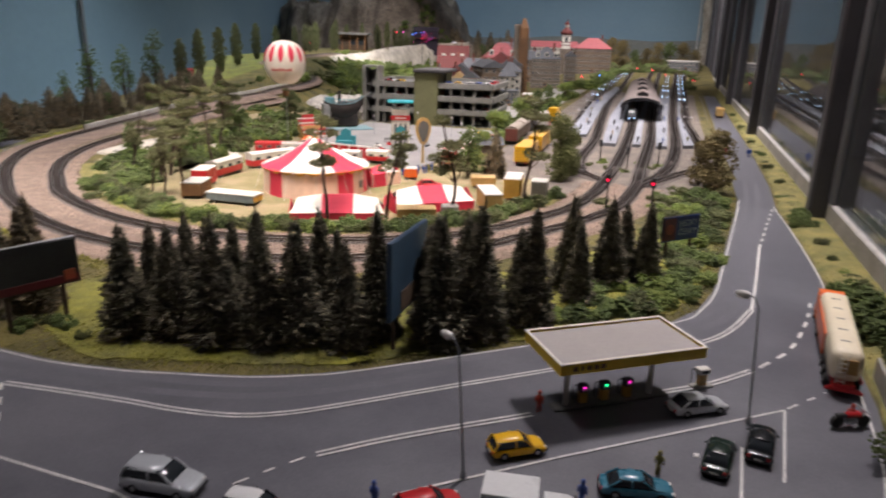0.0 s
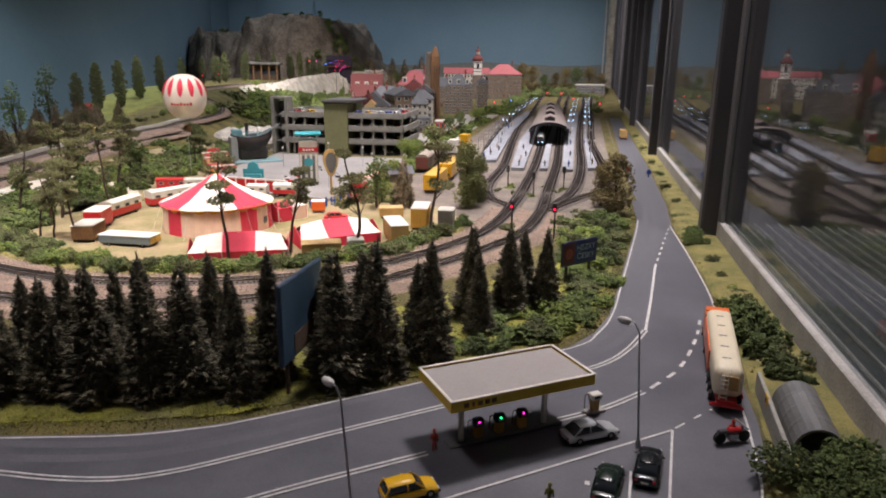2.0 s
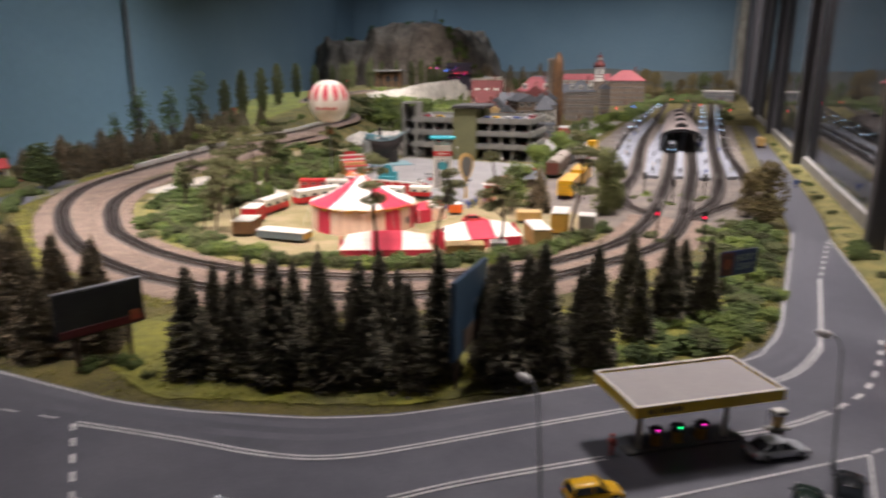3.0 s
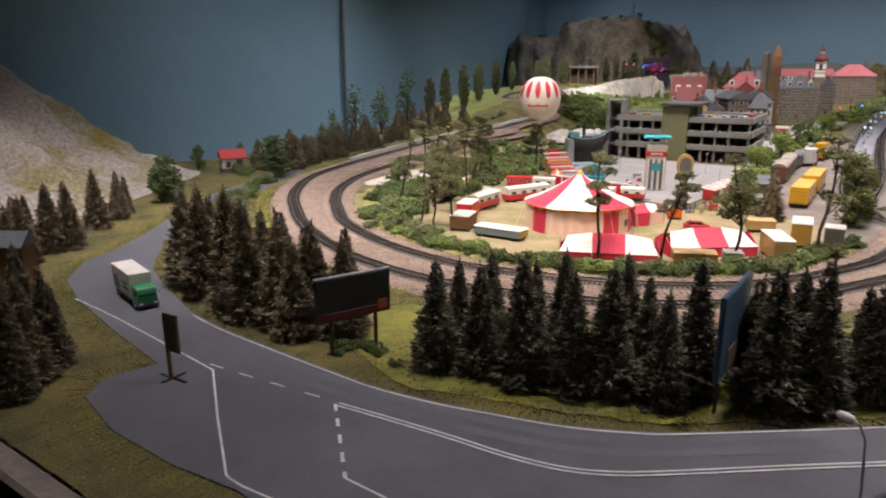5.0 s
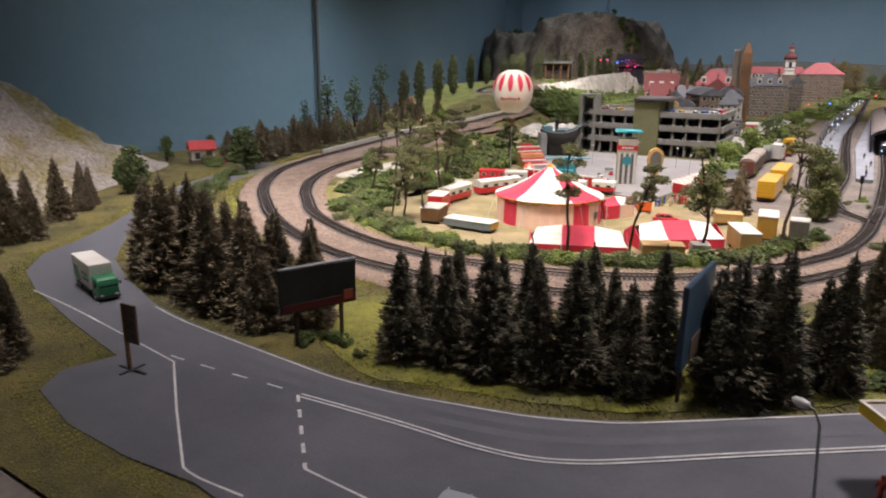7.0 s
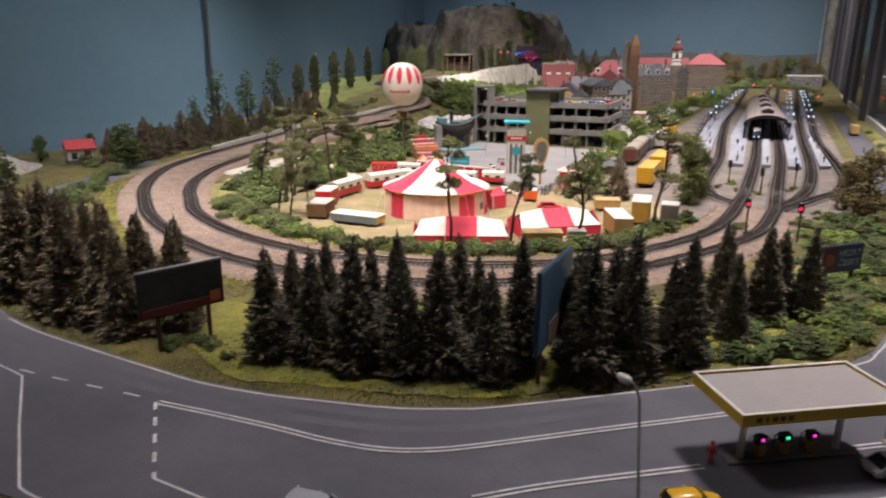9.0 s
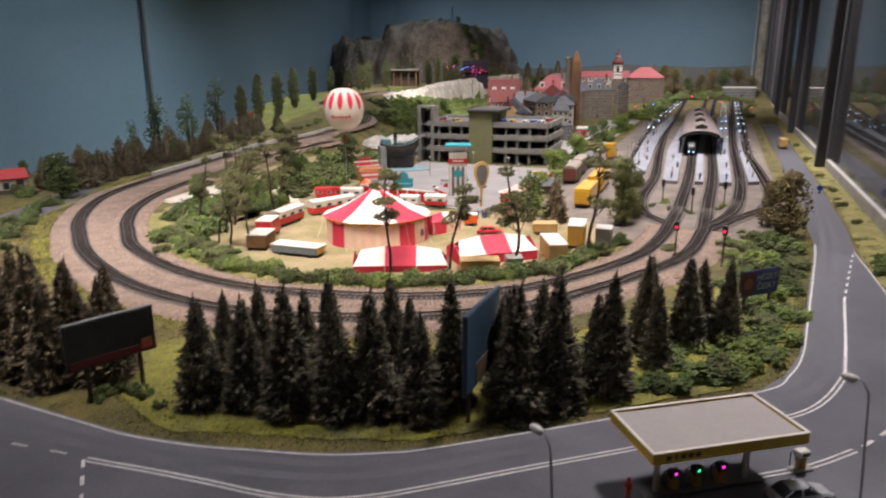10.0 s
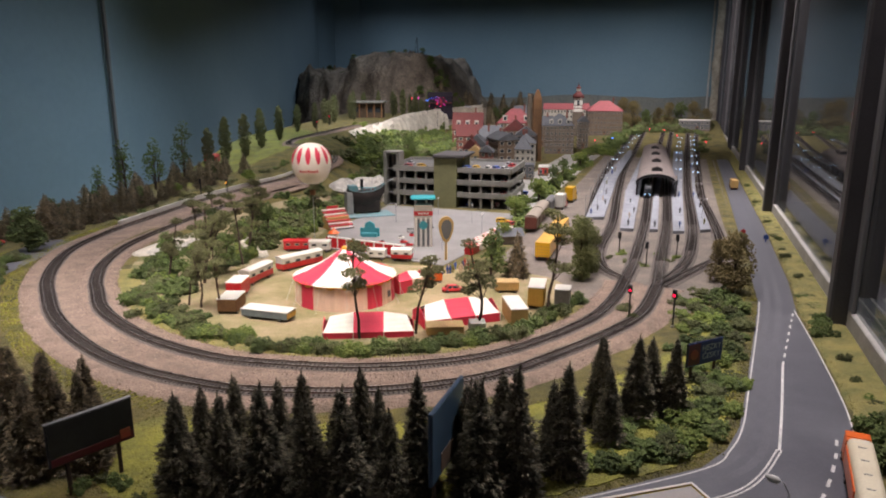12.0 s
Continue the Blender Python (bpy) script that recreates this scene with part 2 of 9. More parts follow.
RIM = material("wheel_rim", (0.45, 0.45, 0.46), 0.4, 0.6, var=0.08, bump=0)
CAR_GLASS = material("dark_car_glass", (0.025, 0.03, 0.035), 0.12, var=0.05, bump=0)
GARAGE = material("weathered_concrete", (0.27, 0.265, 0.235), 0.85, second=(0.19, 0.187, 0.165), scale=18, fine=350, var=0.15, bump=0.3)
EDGE_REFLECTION = material("edge_reflection_grey", (0.17, 0.17, 0.18), 0.5, 0.2, var=0.12, scale=10, bump=0.05)
CONCRETE = material("concrete", (0.40, 0.39, 0.35), 0.85, second=(0.30, 0.29, 0.26), scale=18, fine=350, var=0.15, bump=0.3)
PLATFORM = material("platform_paving", (0.31, 0.325, 0.36), 0.75, second=(0.19, 0.20, 0.225), scale=22, fine=350, var=0.1, bump=0.2)
PLAZA = material("plaza_concrete", (0.27, 0.26, 0.25), 0.85, second=(0.20, 0.195, 0.19), scale=10, fine=350, var=0.1, bump=0.2)
OLIVE_WALL = material("olive_concrete", (0.21, 0.21, 0.10), 0.85, second=(0.165, 0.165, 0.08), scale=20, fine=300, var=0.12, bump=0.3)
DARK_ROOF = material("dark_roof_felt", (0.09, 0.085, 0.085), 0.85, var=0.2, scale=20)
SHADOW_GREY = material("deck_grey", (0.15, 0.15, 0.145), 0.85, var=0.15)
STONE_GREY = material("grey_stone_wall", (0.185, 0.150, 0.115), 0.9, second=(0.11, 0.09, 0.07), scale=25, fine=300, var=0.2, bump=0.5)
BROWN_WALL = material("brown_stone_wall", (0.20, 0.145, 0.10), 0.9, second=(0.13, 0.095, 0.068), scale=25, fine=300, var=0.2, bump=0.5)
PALE_WALL = material("pale_render", (0.50, 0.48, 0.41), 0.85, second=(0.38, 0.365, 0.31), scale=25, var=0.1)
BRICK = material("red_brick_wall", (0.21, 0.072, 0.052), 0.9, second=(0.15, 0.055, 0.042), scale=25, fine=380, var=0.2, bump=0.4)
RED_TILE = material("red_roof_tiles", (0.135, 0.032, 0.029), 0.8, second=(0.10, 0.027, 0.024), scale=40, fine=300, var=0.18, bump=0.5)
PINK_TILE = material("rose_roof_tiles", (0.36, 0.10, 0.108), 0.8, second=(0.25, 0.08, 0.085), scale=40, fine=300, var=0.15, bump=0.5)
SLATE = material("slate_roof", (0.135, 0.142, 0.152), 0.75, second=(0.09, 0.096, 0.105), scale=40, fine=300, var=0.18, bump=0.4)
ROOF_TAN = material("tan_roof", (0.55, 0.38, 0.17), 0.8, var=0.15)
WINDOW = material("dark_window", (0.04, 0.05, 0.06), 0.15, var=0.1, bump=0)
FRAME = material("window_frame", (0.46, 0.42, 0.35), 0.6, var=0.08, bump=0)
WOOD = material("brown_wood", (0.24, 0.125, 0.05), 0.75, second=(0.16, 0.08, 0.035), scale=30, fine=300, var=0.2, bump=0.4)
STEEL = material("galvanised_steel", (0.36, 0.37, 0.38), 0.45, 0.6, var=0.1, bump=0.05)
CULVERT = material("corrugated_grey", (0.20, 0.20, 0.20), 0.55, 0.2, second=(0.14, 0.14, 0.14), scale=20, var=0.12, bump=0.2)
SIGN_BLUE = material("sign_blue", (0.012, 0.045, 0.18), 0.45, var=0.06, bump=0)
SIGN_SKY = material("poster_sky_blue", (0.070, 0.135, 0.205), 0.45, second=(0.045, 0.085, 0.135), scale=18, var=0.08, bump=0)
SIGN_SAND = material("poster_sand", (0.20, 0.145, 0.10), 0.55, second=(0.11, 0.075, 0.055), scale=40, var=0.15, bump=0)
SIGN_DARK = material("poster_dark", (0.030, 0.033, 0.034), 0.35, second=(0.018, 0.018, 0.02), scale=30, var=0.2, bump=0)
SIGN_MAROON = material("poster_maroon", (0.10, 0.012, 0.02), 0.4, var=0.1, bump=0)
LAMP_WHITE = material("lamp_head", (0.75, 0.73, 0.70), 0.35, var=0.03, bump=0)
GLOW_RED = material("red_signal_light", (0.9, 0.02, 0.03), 0.4, glow=4.5, glow_colour=(1.0, 0.008, 0.06), bump=0)
GLOW_PINK = material("magenta_lamp", (0.9, 0.05, 0.6), 0.4, glow=3.5, glow_colour=(1.0, 0.03, 0.55), bump=0)
GLOW_GREEN = material("green_lamp", (0.05, 0.8, 0.3), 0.4, glow=4, glow_colour=(0.02, 1.0, 0.3), bump=0)
GLOW_BLUE = material("blue_white_lamp", (0.6, 0.8, 1.0), 0.4, glow=6, glow_colour=(0.38, 0.66, 1.0), bump=0)
GLOW_AMBER = material("amber_lamp", (1.0, 0.4, 0.05), 0.4, glow=6, glow_colour=(1.0, 0.35, 0.04), bump=0)
GLOW_DEEP_BLUE = material("deep_blue_lamp", (0.05, 0.15, 1.0), 0.4, glow=8, glow_colour=(0.05, 0.2, 1.0), bump=0)
PANE = hazy_glass("partition_glass")
SKINS = [material("figure_" + n, c, 0.7, var=0.1, bump=0) for n, c in (("red", (0.5, 0.06, 0.04)), ("blue", (0.05, 0.1, 0.35)),
         ("cream", (0.55, 0.42, 0.3)), ("dark", (0.06, 0.05, 0.05)), ("olive", (0.2, 0.18, 0.05)))]


# ---- mesh tools ----
class Mesh:
    """Vertices and faces gathered piece by piece."""

    def __init__(self):
        self.v, self.f = [], []

    def add(self, verts, faces, m=None):
        n = len(self.v)
        self.v += [tuple(m @ Vector(p)) for p in verts] if m else [tuple(p) for p in verts]
        self.f += [tuple(n + i for i in face) for face in faces]
        return self

    def box(self, x, y, z, sx, sy, sz, m=None, c=None, top=1.0):
        """A chamfered box with its base's middle at x, y, z; top: how wide its top is against its base."""
        c = min(sx, sy, sz) * 0.12 if c is None else c
        hx, hy = sx / 2, sy / 2
        rows = []
        for zz, inset, k in ((0, c, 1), (c, 0, 1), (sz - c, 0, top), (sz, c, top)):
            ax, ay, q = hx * k - inset, hy * k - inset, (0 if inset else c)
            ax, ay = max(ax, 1e-5), max(ay, 1e-5)
            if inset:
                ring = [(-ax, -ay), (ax, -ay), (ax, ay), (-ax, ay)]
                ring = [p for p in ring for _ in (0, 1)]
            else:
                ring = [(-ax, -ay + c), (-ax + c, -ay), (ax - c, -ay), (ax, -ay + c), (ax, ay - c), (ax - c, ay), (-ax + c, ay), (-ax, ay - c)]
                ring = [ring[i] for i in range(8)]
            rows.append([(x + a, y + b, z + zz) for a, b in ring])
        verts = [rows[0][0], rows[0][2], rows[0][4], rows[0][6]] + rows[1] + rows[2] + [rows[3][0], rows[3][2], rows[3][4], rows[3][6]]
        faces = [(3, 2, 1, 0), (20, 21, 22, 23)]
        for i in range(8):
            faces.append((4 + i, 4 + (i + 1) % 8, 12 + (i + 1) % 8, 12 + i))
        for k in range(4):
            a, b = 4 + 2 * k, 4 + 2 * k + 1
            faces += [(k, b, a), (a + 8, b + 8, 20 + k)]
            nx = 4 + (2 * k + 2) % 8
            faces += [(k, (k + 1) % 4, nx, b), (b + 8, nx + 8, 20 + (k + 1) % 4, 20 + k)]
        return self.add(verts, faces, m)

    def rod(self, a, b, r0, r1=None, n=8, caps=True):
        a, b = Vector(a), Vector(b)
        r1 = r0 if r1 is None else r1
        d = (b - a).normalized()
        u = d.orthogonal().normalized()
        w = d.cross(u)
        verts = [p + (u * math.cos(2 * math.pi * i / n) + w * math.sin(2 * math.pi * i / n)) * r for p, r in ((a, r0), (b, r1)) for i in range(n)]
        faces = [(i, (i + 1) % n, n + (i + 1) % n, n + i) for i in range(n)]
        if caps:
            faces += [tuple(range(n - 1, -1, -1)), tuple(range(n, 2 * n))]
        return self.add(verts, faces)

    def lathe(self, rows, n=16, m=None, caps=True):
        """rows: radius, height."""
        verts = [(r * math.cos(2 * math.pi * i / n), r * math.sin(2 * math.pi * i / n), z) for r, z in rows for i in range(n)]
        faces = [(k * n + i, k * n + (i + 1) % n, (k + 1) * n + (i + 1) % n, (k + 1) * n + i) for k in range(len(rows) - 1) for i in range(n)]
        if caps:
            faces += [tuple(range(n - 1, -1, -1)), tuple(range((len(rows) - 1) * n, len(rows) * n))]
        return self.add(verts, faces, m)

    def prism(self, outline, axis_from, axis_to, m=None):
        """An outline in y, z pushed along x."""
        n = len(outline)
        verts = [(axis_from, y, z) for y, z in outline] + [(axis_to, y, z) for y, z in outline]
        faces = [(i, (i + 1) % n, n + (i + 1) % n, n + i) for i in range(n)] + [tuple(range(n - 1, -1, -1)), tuple(range(n, 2 * n))]
        return self.add(verts, faces, m)

    def lump(self, p, r, rng, m=None):
        """One crumb of foam: an uneven octahedron."""
        k = rng.uniform(0.7, 1.3, (6, 1)) * r
        d = np.array([(1, 0, 0), (0, 1, 0), (-1, 0, 0), (0, -1, 0), (0, 0, 0.8), (0, 0, -0.8)]) * k + rng.normal(0, 0.18 * r, (6, 3))
        a = rng.uniform(0, 6.28)
        ca, sa = math.cos(a), math.sin(a)
        verts = [(p[0] + x * ca - y * sa, p[1] + x * sa + y * ca, p[2] + z) for x, y, z in d]
        return self.add(verts, [(0, 1, 4), (1, 2, 4), (2, 3, 4), (3, 0, 4), (1, 0, 5), (2, 1, 5), (3, 2, 5), (0, 3, 5)], m)


def part(name, mesh, mat, parent=None, label="", smooth=False, kind=""):
    """Links one mesh as one object, under a thing or a part if one is given."""
    data = bpy.data.meshes.new(name)
    data.from_pydata(mesh.v, [], mesh.f)
    if smooth:
        data.polygons.foreach_set("use_smooth", [True] * len(data.polygons))
    data.materials.append(mat)
    data.update()
    ob = new(name, data)
    if parent:
        ob.parent = parent
    return tagged(ob, label, kind=kind)


def sibling(name, other, parent, m=None):
    """Another object on the same mesh."""
    ob = new(name, other.data)
    ob.parent = parent
    if m:
        ob.matrix_basis = m
    return ob


def thing(name, label, category, group="", m=None):
    ob = new(name)
    ob.empty_display_size = 0.02
    if m:
        ob.matrix_basis = m
    return tagged(ob, label, category, group)


def smooth_step(u):
    u = min(1.0, max(0.0, u))
    return u * u * (3 - 2 * u)


def height(x, y):
    """The lie of the land."""
    edge = 1.2 + 0.3 * min(3.0, max(0.0, y - 2.5))
    terrace = 0.2 * smooth_step((-x - edge) / 0.5) * smooth_step((y - 1.42) / 1.88)
    rim = float(np.interp(y, [1.4, 1.75, 2.1, 2.4, 8.4], [2.36, 2.20, 2.07, 2.03, 4.01]))
    fall = smooth_step((-x - rim) / 0.22)
    return max(terrace, 0.10 * smooth_step((y - 4.6) / 3.0)) * (1 - fall) - 0.15 * fall * (1 - smooth_step((y - 5.5) / 1.5))


def curve_through(points, step=0.02, lift=None):
    """A smooth line through the control points, resampled evenly."""
    pts = [Vector((*p, 0)) if len(p) == 2 else Vector(p) for p in points]
    pts = [pts[0] * 2 - pts[1]] + pts + [pts[-1] * 2 - pts[-2]]
    line = []
    for i in range(1, len(pts) - 2):
        a, b, c, d = pts[i - 1:i + 3]
        n = max(2, int((c - b).length / step))
        for k in range(n):
            t = k / n
            line.append(0.5 * ((2 * b) + (c - a) * t + (2 * a - 5 * b + 4 * c - d) * t * t + (3 * b - a - 3 * c + d) * t ** 3))
    line.append(pts[-2])
    if lift is not None:
        for p in line:
            p.z = height(p.x, p.y) + lift
    return line


def side_of(line, i):
    d = line[min(i + 1, len(line) - 1)] - line[max(i - 1, 0)]
    return Vector((d.y, -d.x, 0)).normalized()


def sweep(mesh, line, profile, wobble=0.0, rng=None):
    """profile: side offset, height; pushed along the line."""
    n = len(profile)
    verts = []
    for i, p in enumerate(line):
        s = side_of(line, i)
        for k, (o, z) in enumerate(profile):
            w = rng.normal(0, wobble) if wobble and (k in (0, n - 1)) else 0
            verts.append(p + s * (o + w) + Vector((0, 0, z)))
    faces = [(i * n + k, i * n + k + 1, (i + 1) * n + k + 1, (i + 1) * n + k) for i in range(len(line) - 1) for k in range(n - 1)]
    return mesh.add(verts, faces)


def ribbon(mesh, line, width, z, offset=0.0):
    return sweep(mesh, [Vector((p.x, p.y, p.z)) for p in line], [(offset - width / 2, z), (offset + width / 2, z)])


def sheet(outline, z=0.0, step=None):
    """A flat piece of ground with that outline."""
    bm = bmesh.new()
    face = bm.faces.new([bm.verts.new((x, y, z)) for x, y in outline])
    bmesh.ops.triangulate(bm, faces=[face])
    bm.normal_update()
    if bm.faces[:][0].normal.z < 0:
        bmesh.ops.reverse_faces(bm, faces=bm.faces[:])
    bm.verts.index_update()
    m = Mesh()
    m.add([v.co[:] for v in bm.verts], [[v.index for v in f.verts] for f in bm.faces])
    bm.free()
    return m


def skirted(outline, z, drop=0.006):
    """A flat piece of ground whose rim reaches down into the land."""
    m, n = sheet(outline, z), len(outline)
    base = len(m.v)
    m.v += [(x, y, z) for x, y in outline] + [(x, y, z - drop) for x, y in outline]
    m.f += [(base + i, base + (i + 1) % n, base + n + (i + 1) % n, base + n + i) for i in range(n)]
    return m


def patch(outline, lift, rough=0.012, seed=1, step=0.03):
    """An uneven-edged patch of ground cover that follows the land."""
    rng = np.random.default_rng(seed)
    line = curve_through(outline + [outline[0]], 0.03)
    cx, cy = sum(p.x for p in line) / len(line), sum(p.y for p in line) / len(line)
    rings = []
    wob = [rng.normal(0, rough) for _ in line[:-1]]
    m, n = Mesh(), len(line) - 1
    for k in (1.0, 0.94, 0.8, 0.6, 0.4, 0.2, 0.06):
        for p, w in zip(line[:-1], wob):
            q = k + w * (k == 1.0) / 0.3
            x, y = cx + (p.x - cx) * q, cy + (p.y - cy) * q
            m.v.append((x, y, height(x, y) + (lift if k < 1 else -0.012)))
    for r in range(6):
        m.f += [(r * n + i, r * n + (i + 1) % n, (r + 1) * n + (i + 1) % n, (r + 1) * n + i) for i in range(n)]
    m.f.append(tuple(6 * n + i for i in range(n)))
    return m


# ---- hall, backdrop, land ----
def slab(name, x0, y0, z0, x1, y1, z1, mat, label=""):
    m = Mesh().box((x0 + x1) / 2, (y0 + y1) / 2, z0, x1 - x0, y1 - y0, z1 - z0, c=0.002)
    return part(name, m, mat, None, label, kind="structure")


slab("floor", -6.5, -3.2, -1.0, 4.2, 9.6, -0.95, CARPET, "dark carpeted floor of the exhibition hall")
slab("ceiling", -6.5, -3.2, 2.6, 4.2, 9.6, 2.65, HALL, "dark painted ceiling high over the layout")
slab("wall_south", -6.5, -3.25, -0.95, 4.2, -3.2, 2.6, HALL, "dark painted wall of the hall")
slab("wall_east", 4.2, -3.2, -0.95, 4.25, 9.6, 2.6, HALL, "dark painted wall of the hall")
slab("wall_west", -6.55, -3.2, -0.95, -6.5, 9.6, 2.6, HALL, "dark painted wall of the hall")
slab("wall_north", -6.5, 9.6, -0.95, 4.2, 9.65, 2.6, HALL, "dark painted wall of the hall")

BACK_LINE = [Vector(p) for p in ((-2.75, -1.2, 0), (-2.80, 1.2, 0), (-2.87, 2.82, 0), (-4.75, 8.35, 0), (-4.70, 8.72, 0), (-4.4, 8.9, 0), (0.45, 8.9, 0))]
back = Mesh()
sweep(back, BACK_LINE, [(0, -0.4), (0, 2.4)])
backdrop = part("backdrop", back, SKY_PAINT, None, "blue-grey painted sky backdrop behind the layout", kind="structure")
seam = Mesh().box(-2.845, 2.82, -0.2, 0.022, 0.016, 2.6, c=0.003)
tagged(part("trim", seam, SHADOW_GREY, None, "dark vertical joint strip on the sky backdrop", kind="structure"))

# painted hills low on the back wall
rng = np.random.default_rng(11)
hills = Mesh()
xs = np.linspace(-4.35, 0.40, 80)
for x in xs:
    top = 0.355 + 0.045 * noise.noise(Vector((x * 1.1, 3.1, 0))) + 0.02 * noise.noise(Vector((x * 4, 1.1, 0)))
    hills.v += [(x, 8.872, 0.0), (x, 8.872, top)]
hills.f = [(2 * i, 2 * i + 2, 2 * i + 3, 2 * i + 1) for i in range(len(xs) - 1)]
part("backdrop", hills, HILL_PAINT, None, "painted dark green hills along the backdrop", kind="structure")

land = Mesh()
gx, gy = np.arange(-4.9, 0.291, 0.035), np.arange(0.19, 8.95, 0.035)
for x in gx:
    for y in gy:
        rise = 0.0022 * noise.noise(Vector((x * 14, y * 14, 0))) + 0.0012 * noise.noise(Vector((x * 50, y * 50, 2)))
        land.v.append((x, y, height(x, y) - 0.0009 + 0.4 * rise))
land.f = [(i * len(gy) + j, (i + 1) * len(gy) + j, (i + 1) * len(gy) + j + 1, i * len(gy) + j + 1) for i in range(len(gx) - 1) for j in range(len(gy) - 1)]
part("ground", land, TURF, None, "olive and brown turf of the model landscape", smooth=True, kind="structure")
slab("ground_base", -4.9, 0.185, -0.30, 0.34, 8.95, -0.19, BOARD, "board under the model landscape")

edge = Mesh()
for x0, x1 in ((-2.7, -1.5), (-1.496, -0.3), (-0.296, 0.34)):
    edge.box((x0 + x1) / 2, 0.172, -0.22, x1 - x0, 0.026, 0.226, c=0.004)
part("edge_board", edge, BOARD, None, "grey-brown board along the front edge of the layout", kind="structure")

ROAD = [(0.243, 8.2), (0.243, 4.0), (0.245, 2.5), (0.236, 1.76), (0.222, 1.50), (0.228, 1.07), (0.214, 0.75), (0.211, 0.657), (0.202, 0.585),
        (0.165, 0.45), (0.14, 0.30), (0.12, 0.20), (-0.40, 0.20), (-0.46, 0.255), (-0.525, 0.263), (-0.603, 0.254), (-0.695, 0.255), (-0.783, 0.274),
        (-0.81, 0.31), (-0.797, 0.364), (-0.938, 0.39), (-1.102, 0.427), (-1.208, 0.464), (-1.287, 0.531), (-1.321, 0.601), (-1.395, 0.713),
        (-1.545, 0.89), (-1.677, 1.08), (-1.805, 1.36), (-1.92, 1.70), (-2.1, 2.1)]
INNER = [(-2.0, 2.15), (-1.83, 1.72), (-1.72, 1.45), (-1.627, 1.231), (-1.52, 1.0), (-1.38, 0.793), (-1.285, 0.681), (-1.162, 0.582), (-1.062, 0.539), (-0.915, 0.489),
         (-0.823, 0.475), (-0.708, 0.469), (-0.622, 0.466), (-0.556, 0.465), (-0.481, 0.475), (-0.437, 0.486), (-0.361, 0.507), (-0.307, 0.532),
         (-0.265, 0.559), (-0.118, 0.679), (0.028, 0.805), (0.058, 0.86), (0.078, 0.932), (0.095, 1.065), (0.138, 1.426), (0.153, 1.565), (0.160, 2.2), (0.170, 4.0), (0.175, 8.2)]
road = part("road", skirted([(x, y) for x, y in ROAD] + INNER, 0.0008), ASPHALT, None, "grey asphalt road and filling-station forecourt", kind="structure")


def marking(points, width=0.0022, double=False, dash=None, smooth=True, closed=False):
    """A painted line on the road; dash: length of a stroke and of the gap."""
    line = curve_through(points, 0.003 if dash else 0.012) if smooth else [Vector((*p, 0)) for p in points]
    if not smooth:
        full = []
        for a, b in zip(line, line[1:]):
            n = max(1, int((b - a).length / (0.003 if dash else 0.012)))
            full += [a.lerp(b, k / n) for k in range(n)]
        line = full + [line[-1]]
    if dash:
        walked, strokes, now = 0.0, [], [line[0]]
        for a, b in zip(line, line[1:]):
            walked += (b - a).length
            if walked % (dash[0] + dash[1]) < dash[0]:
                now.append(b)
            elif now:
                strokes.append(now)
                now = []
        strokes.append(now)
        for s in strokes:
            if len(s) > 1:
                part("road_marking", ribbon(Mesh(), s, width, 0.0017), PAINT, road)
        return
    for off in ((-0.0026, 0.0026) if double else (0.0,)):
        part("road_marking", ribbon(Mesh(), line, width, 0.0017, off), PAINT, road)


marking([(-0.90, 0.481), (-0.823, 0.470), (-0.708, 0.464), (-0.622, 0.461), (-0.556, 0.460), (-0.481, 0.470), (-0.437, 0.481),
         (-0.361, 0.502), (-0.307, 0.527), (-0.265, 0.554), (-0.118, 0.674), (0.030, 0.800), (0.062, 0.857), (0.082, 0.932), (0.099, 1.065), (0.142, 1.426), (0.155, 1.56)])
marking([(-0.562, 0.412), (-0.495, 0.420), (-0.434, 0.426), (-0.377, 0.430), (-0.328, 0.440), (-0.290, 0.459), (-0.252, 0.488), (-0.17, 0.557), (-0.074, 0.636),
         (0.023, 0.72), (0.070, 0.765), (0.098, 0.814), (0.122, 0.880)], double=True)
marking([(0.122, 0.880), (0.138, 1.0), (0.160, 1.185)], width=0.0036)
marking([(0.160, 1.185), (0.19, 1.36), (0.218, 1.518)], dash=(0.022, 0.02), width=0.0034)
marking([(0.219, 1.52), (0.226, 1.30), (0.228, 1.07), (0.222, 0.95)])
marking([(-1.10, 0.423), (-0.986, 0.416), (-0.83, 0.400), (-0.73, 0.389)])
marking([(-0.73, 0.389), (-0.635, 0.325), (-0.549, 0.270)], smooth=False)
marking([(-0.549, 0.270), (-0.527, 0.268), (-0.480, 0.272)])
marking([(-0.746, 0.397), (-0.706, 0.400), (-0.581, 0.413)], dash=(0.024, 0.022))
marking([(-0.564, 0.411), (-0.467, 0.324)], smooth=False, dash=(0.018, 0.012), width=0.0034)
marking([(-0.467, 0.324), (-0.349, 0.321), (-0.24, 0.30)], smooth=False)
marking([(-0.236, 0.413), (-0.187, 0.457), (-0.088, 0.534)], double=True)
marking([(-0.275, 0.358), (-0.257, 0.386), (-0.239, 0.411)], dash=(0.014, 0.008))
marking([(-0.16, 0.388), (-0.05, 0.481), (0.128, 0.624)], smooth=False)
marking([(0.128, 0.624), (0.113, 0.505)], smooth=False)
marking([(0.086, 0.545), (0.080, 0.470)], smooth=False)
marking([(0.131, 0.628), (0.171, 0.675)], dash=(0.018, 0.010))
marking([(0.020, 0.618), (0.067, 0.655), (0.107, 0.699)], double=True)
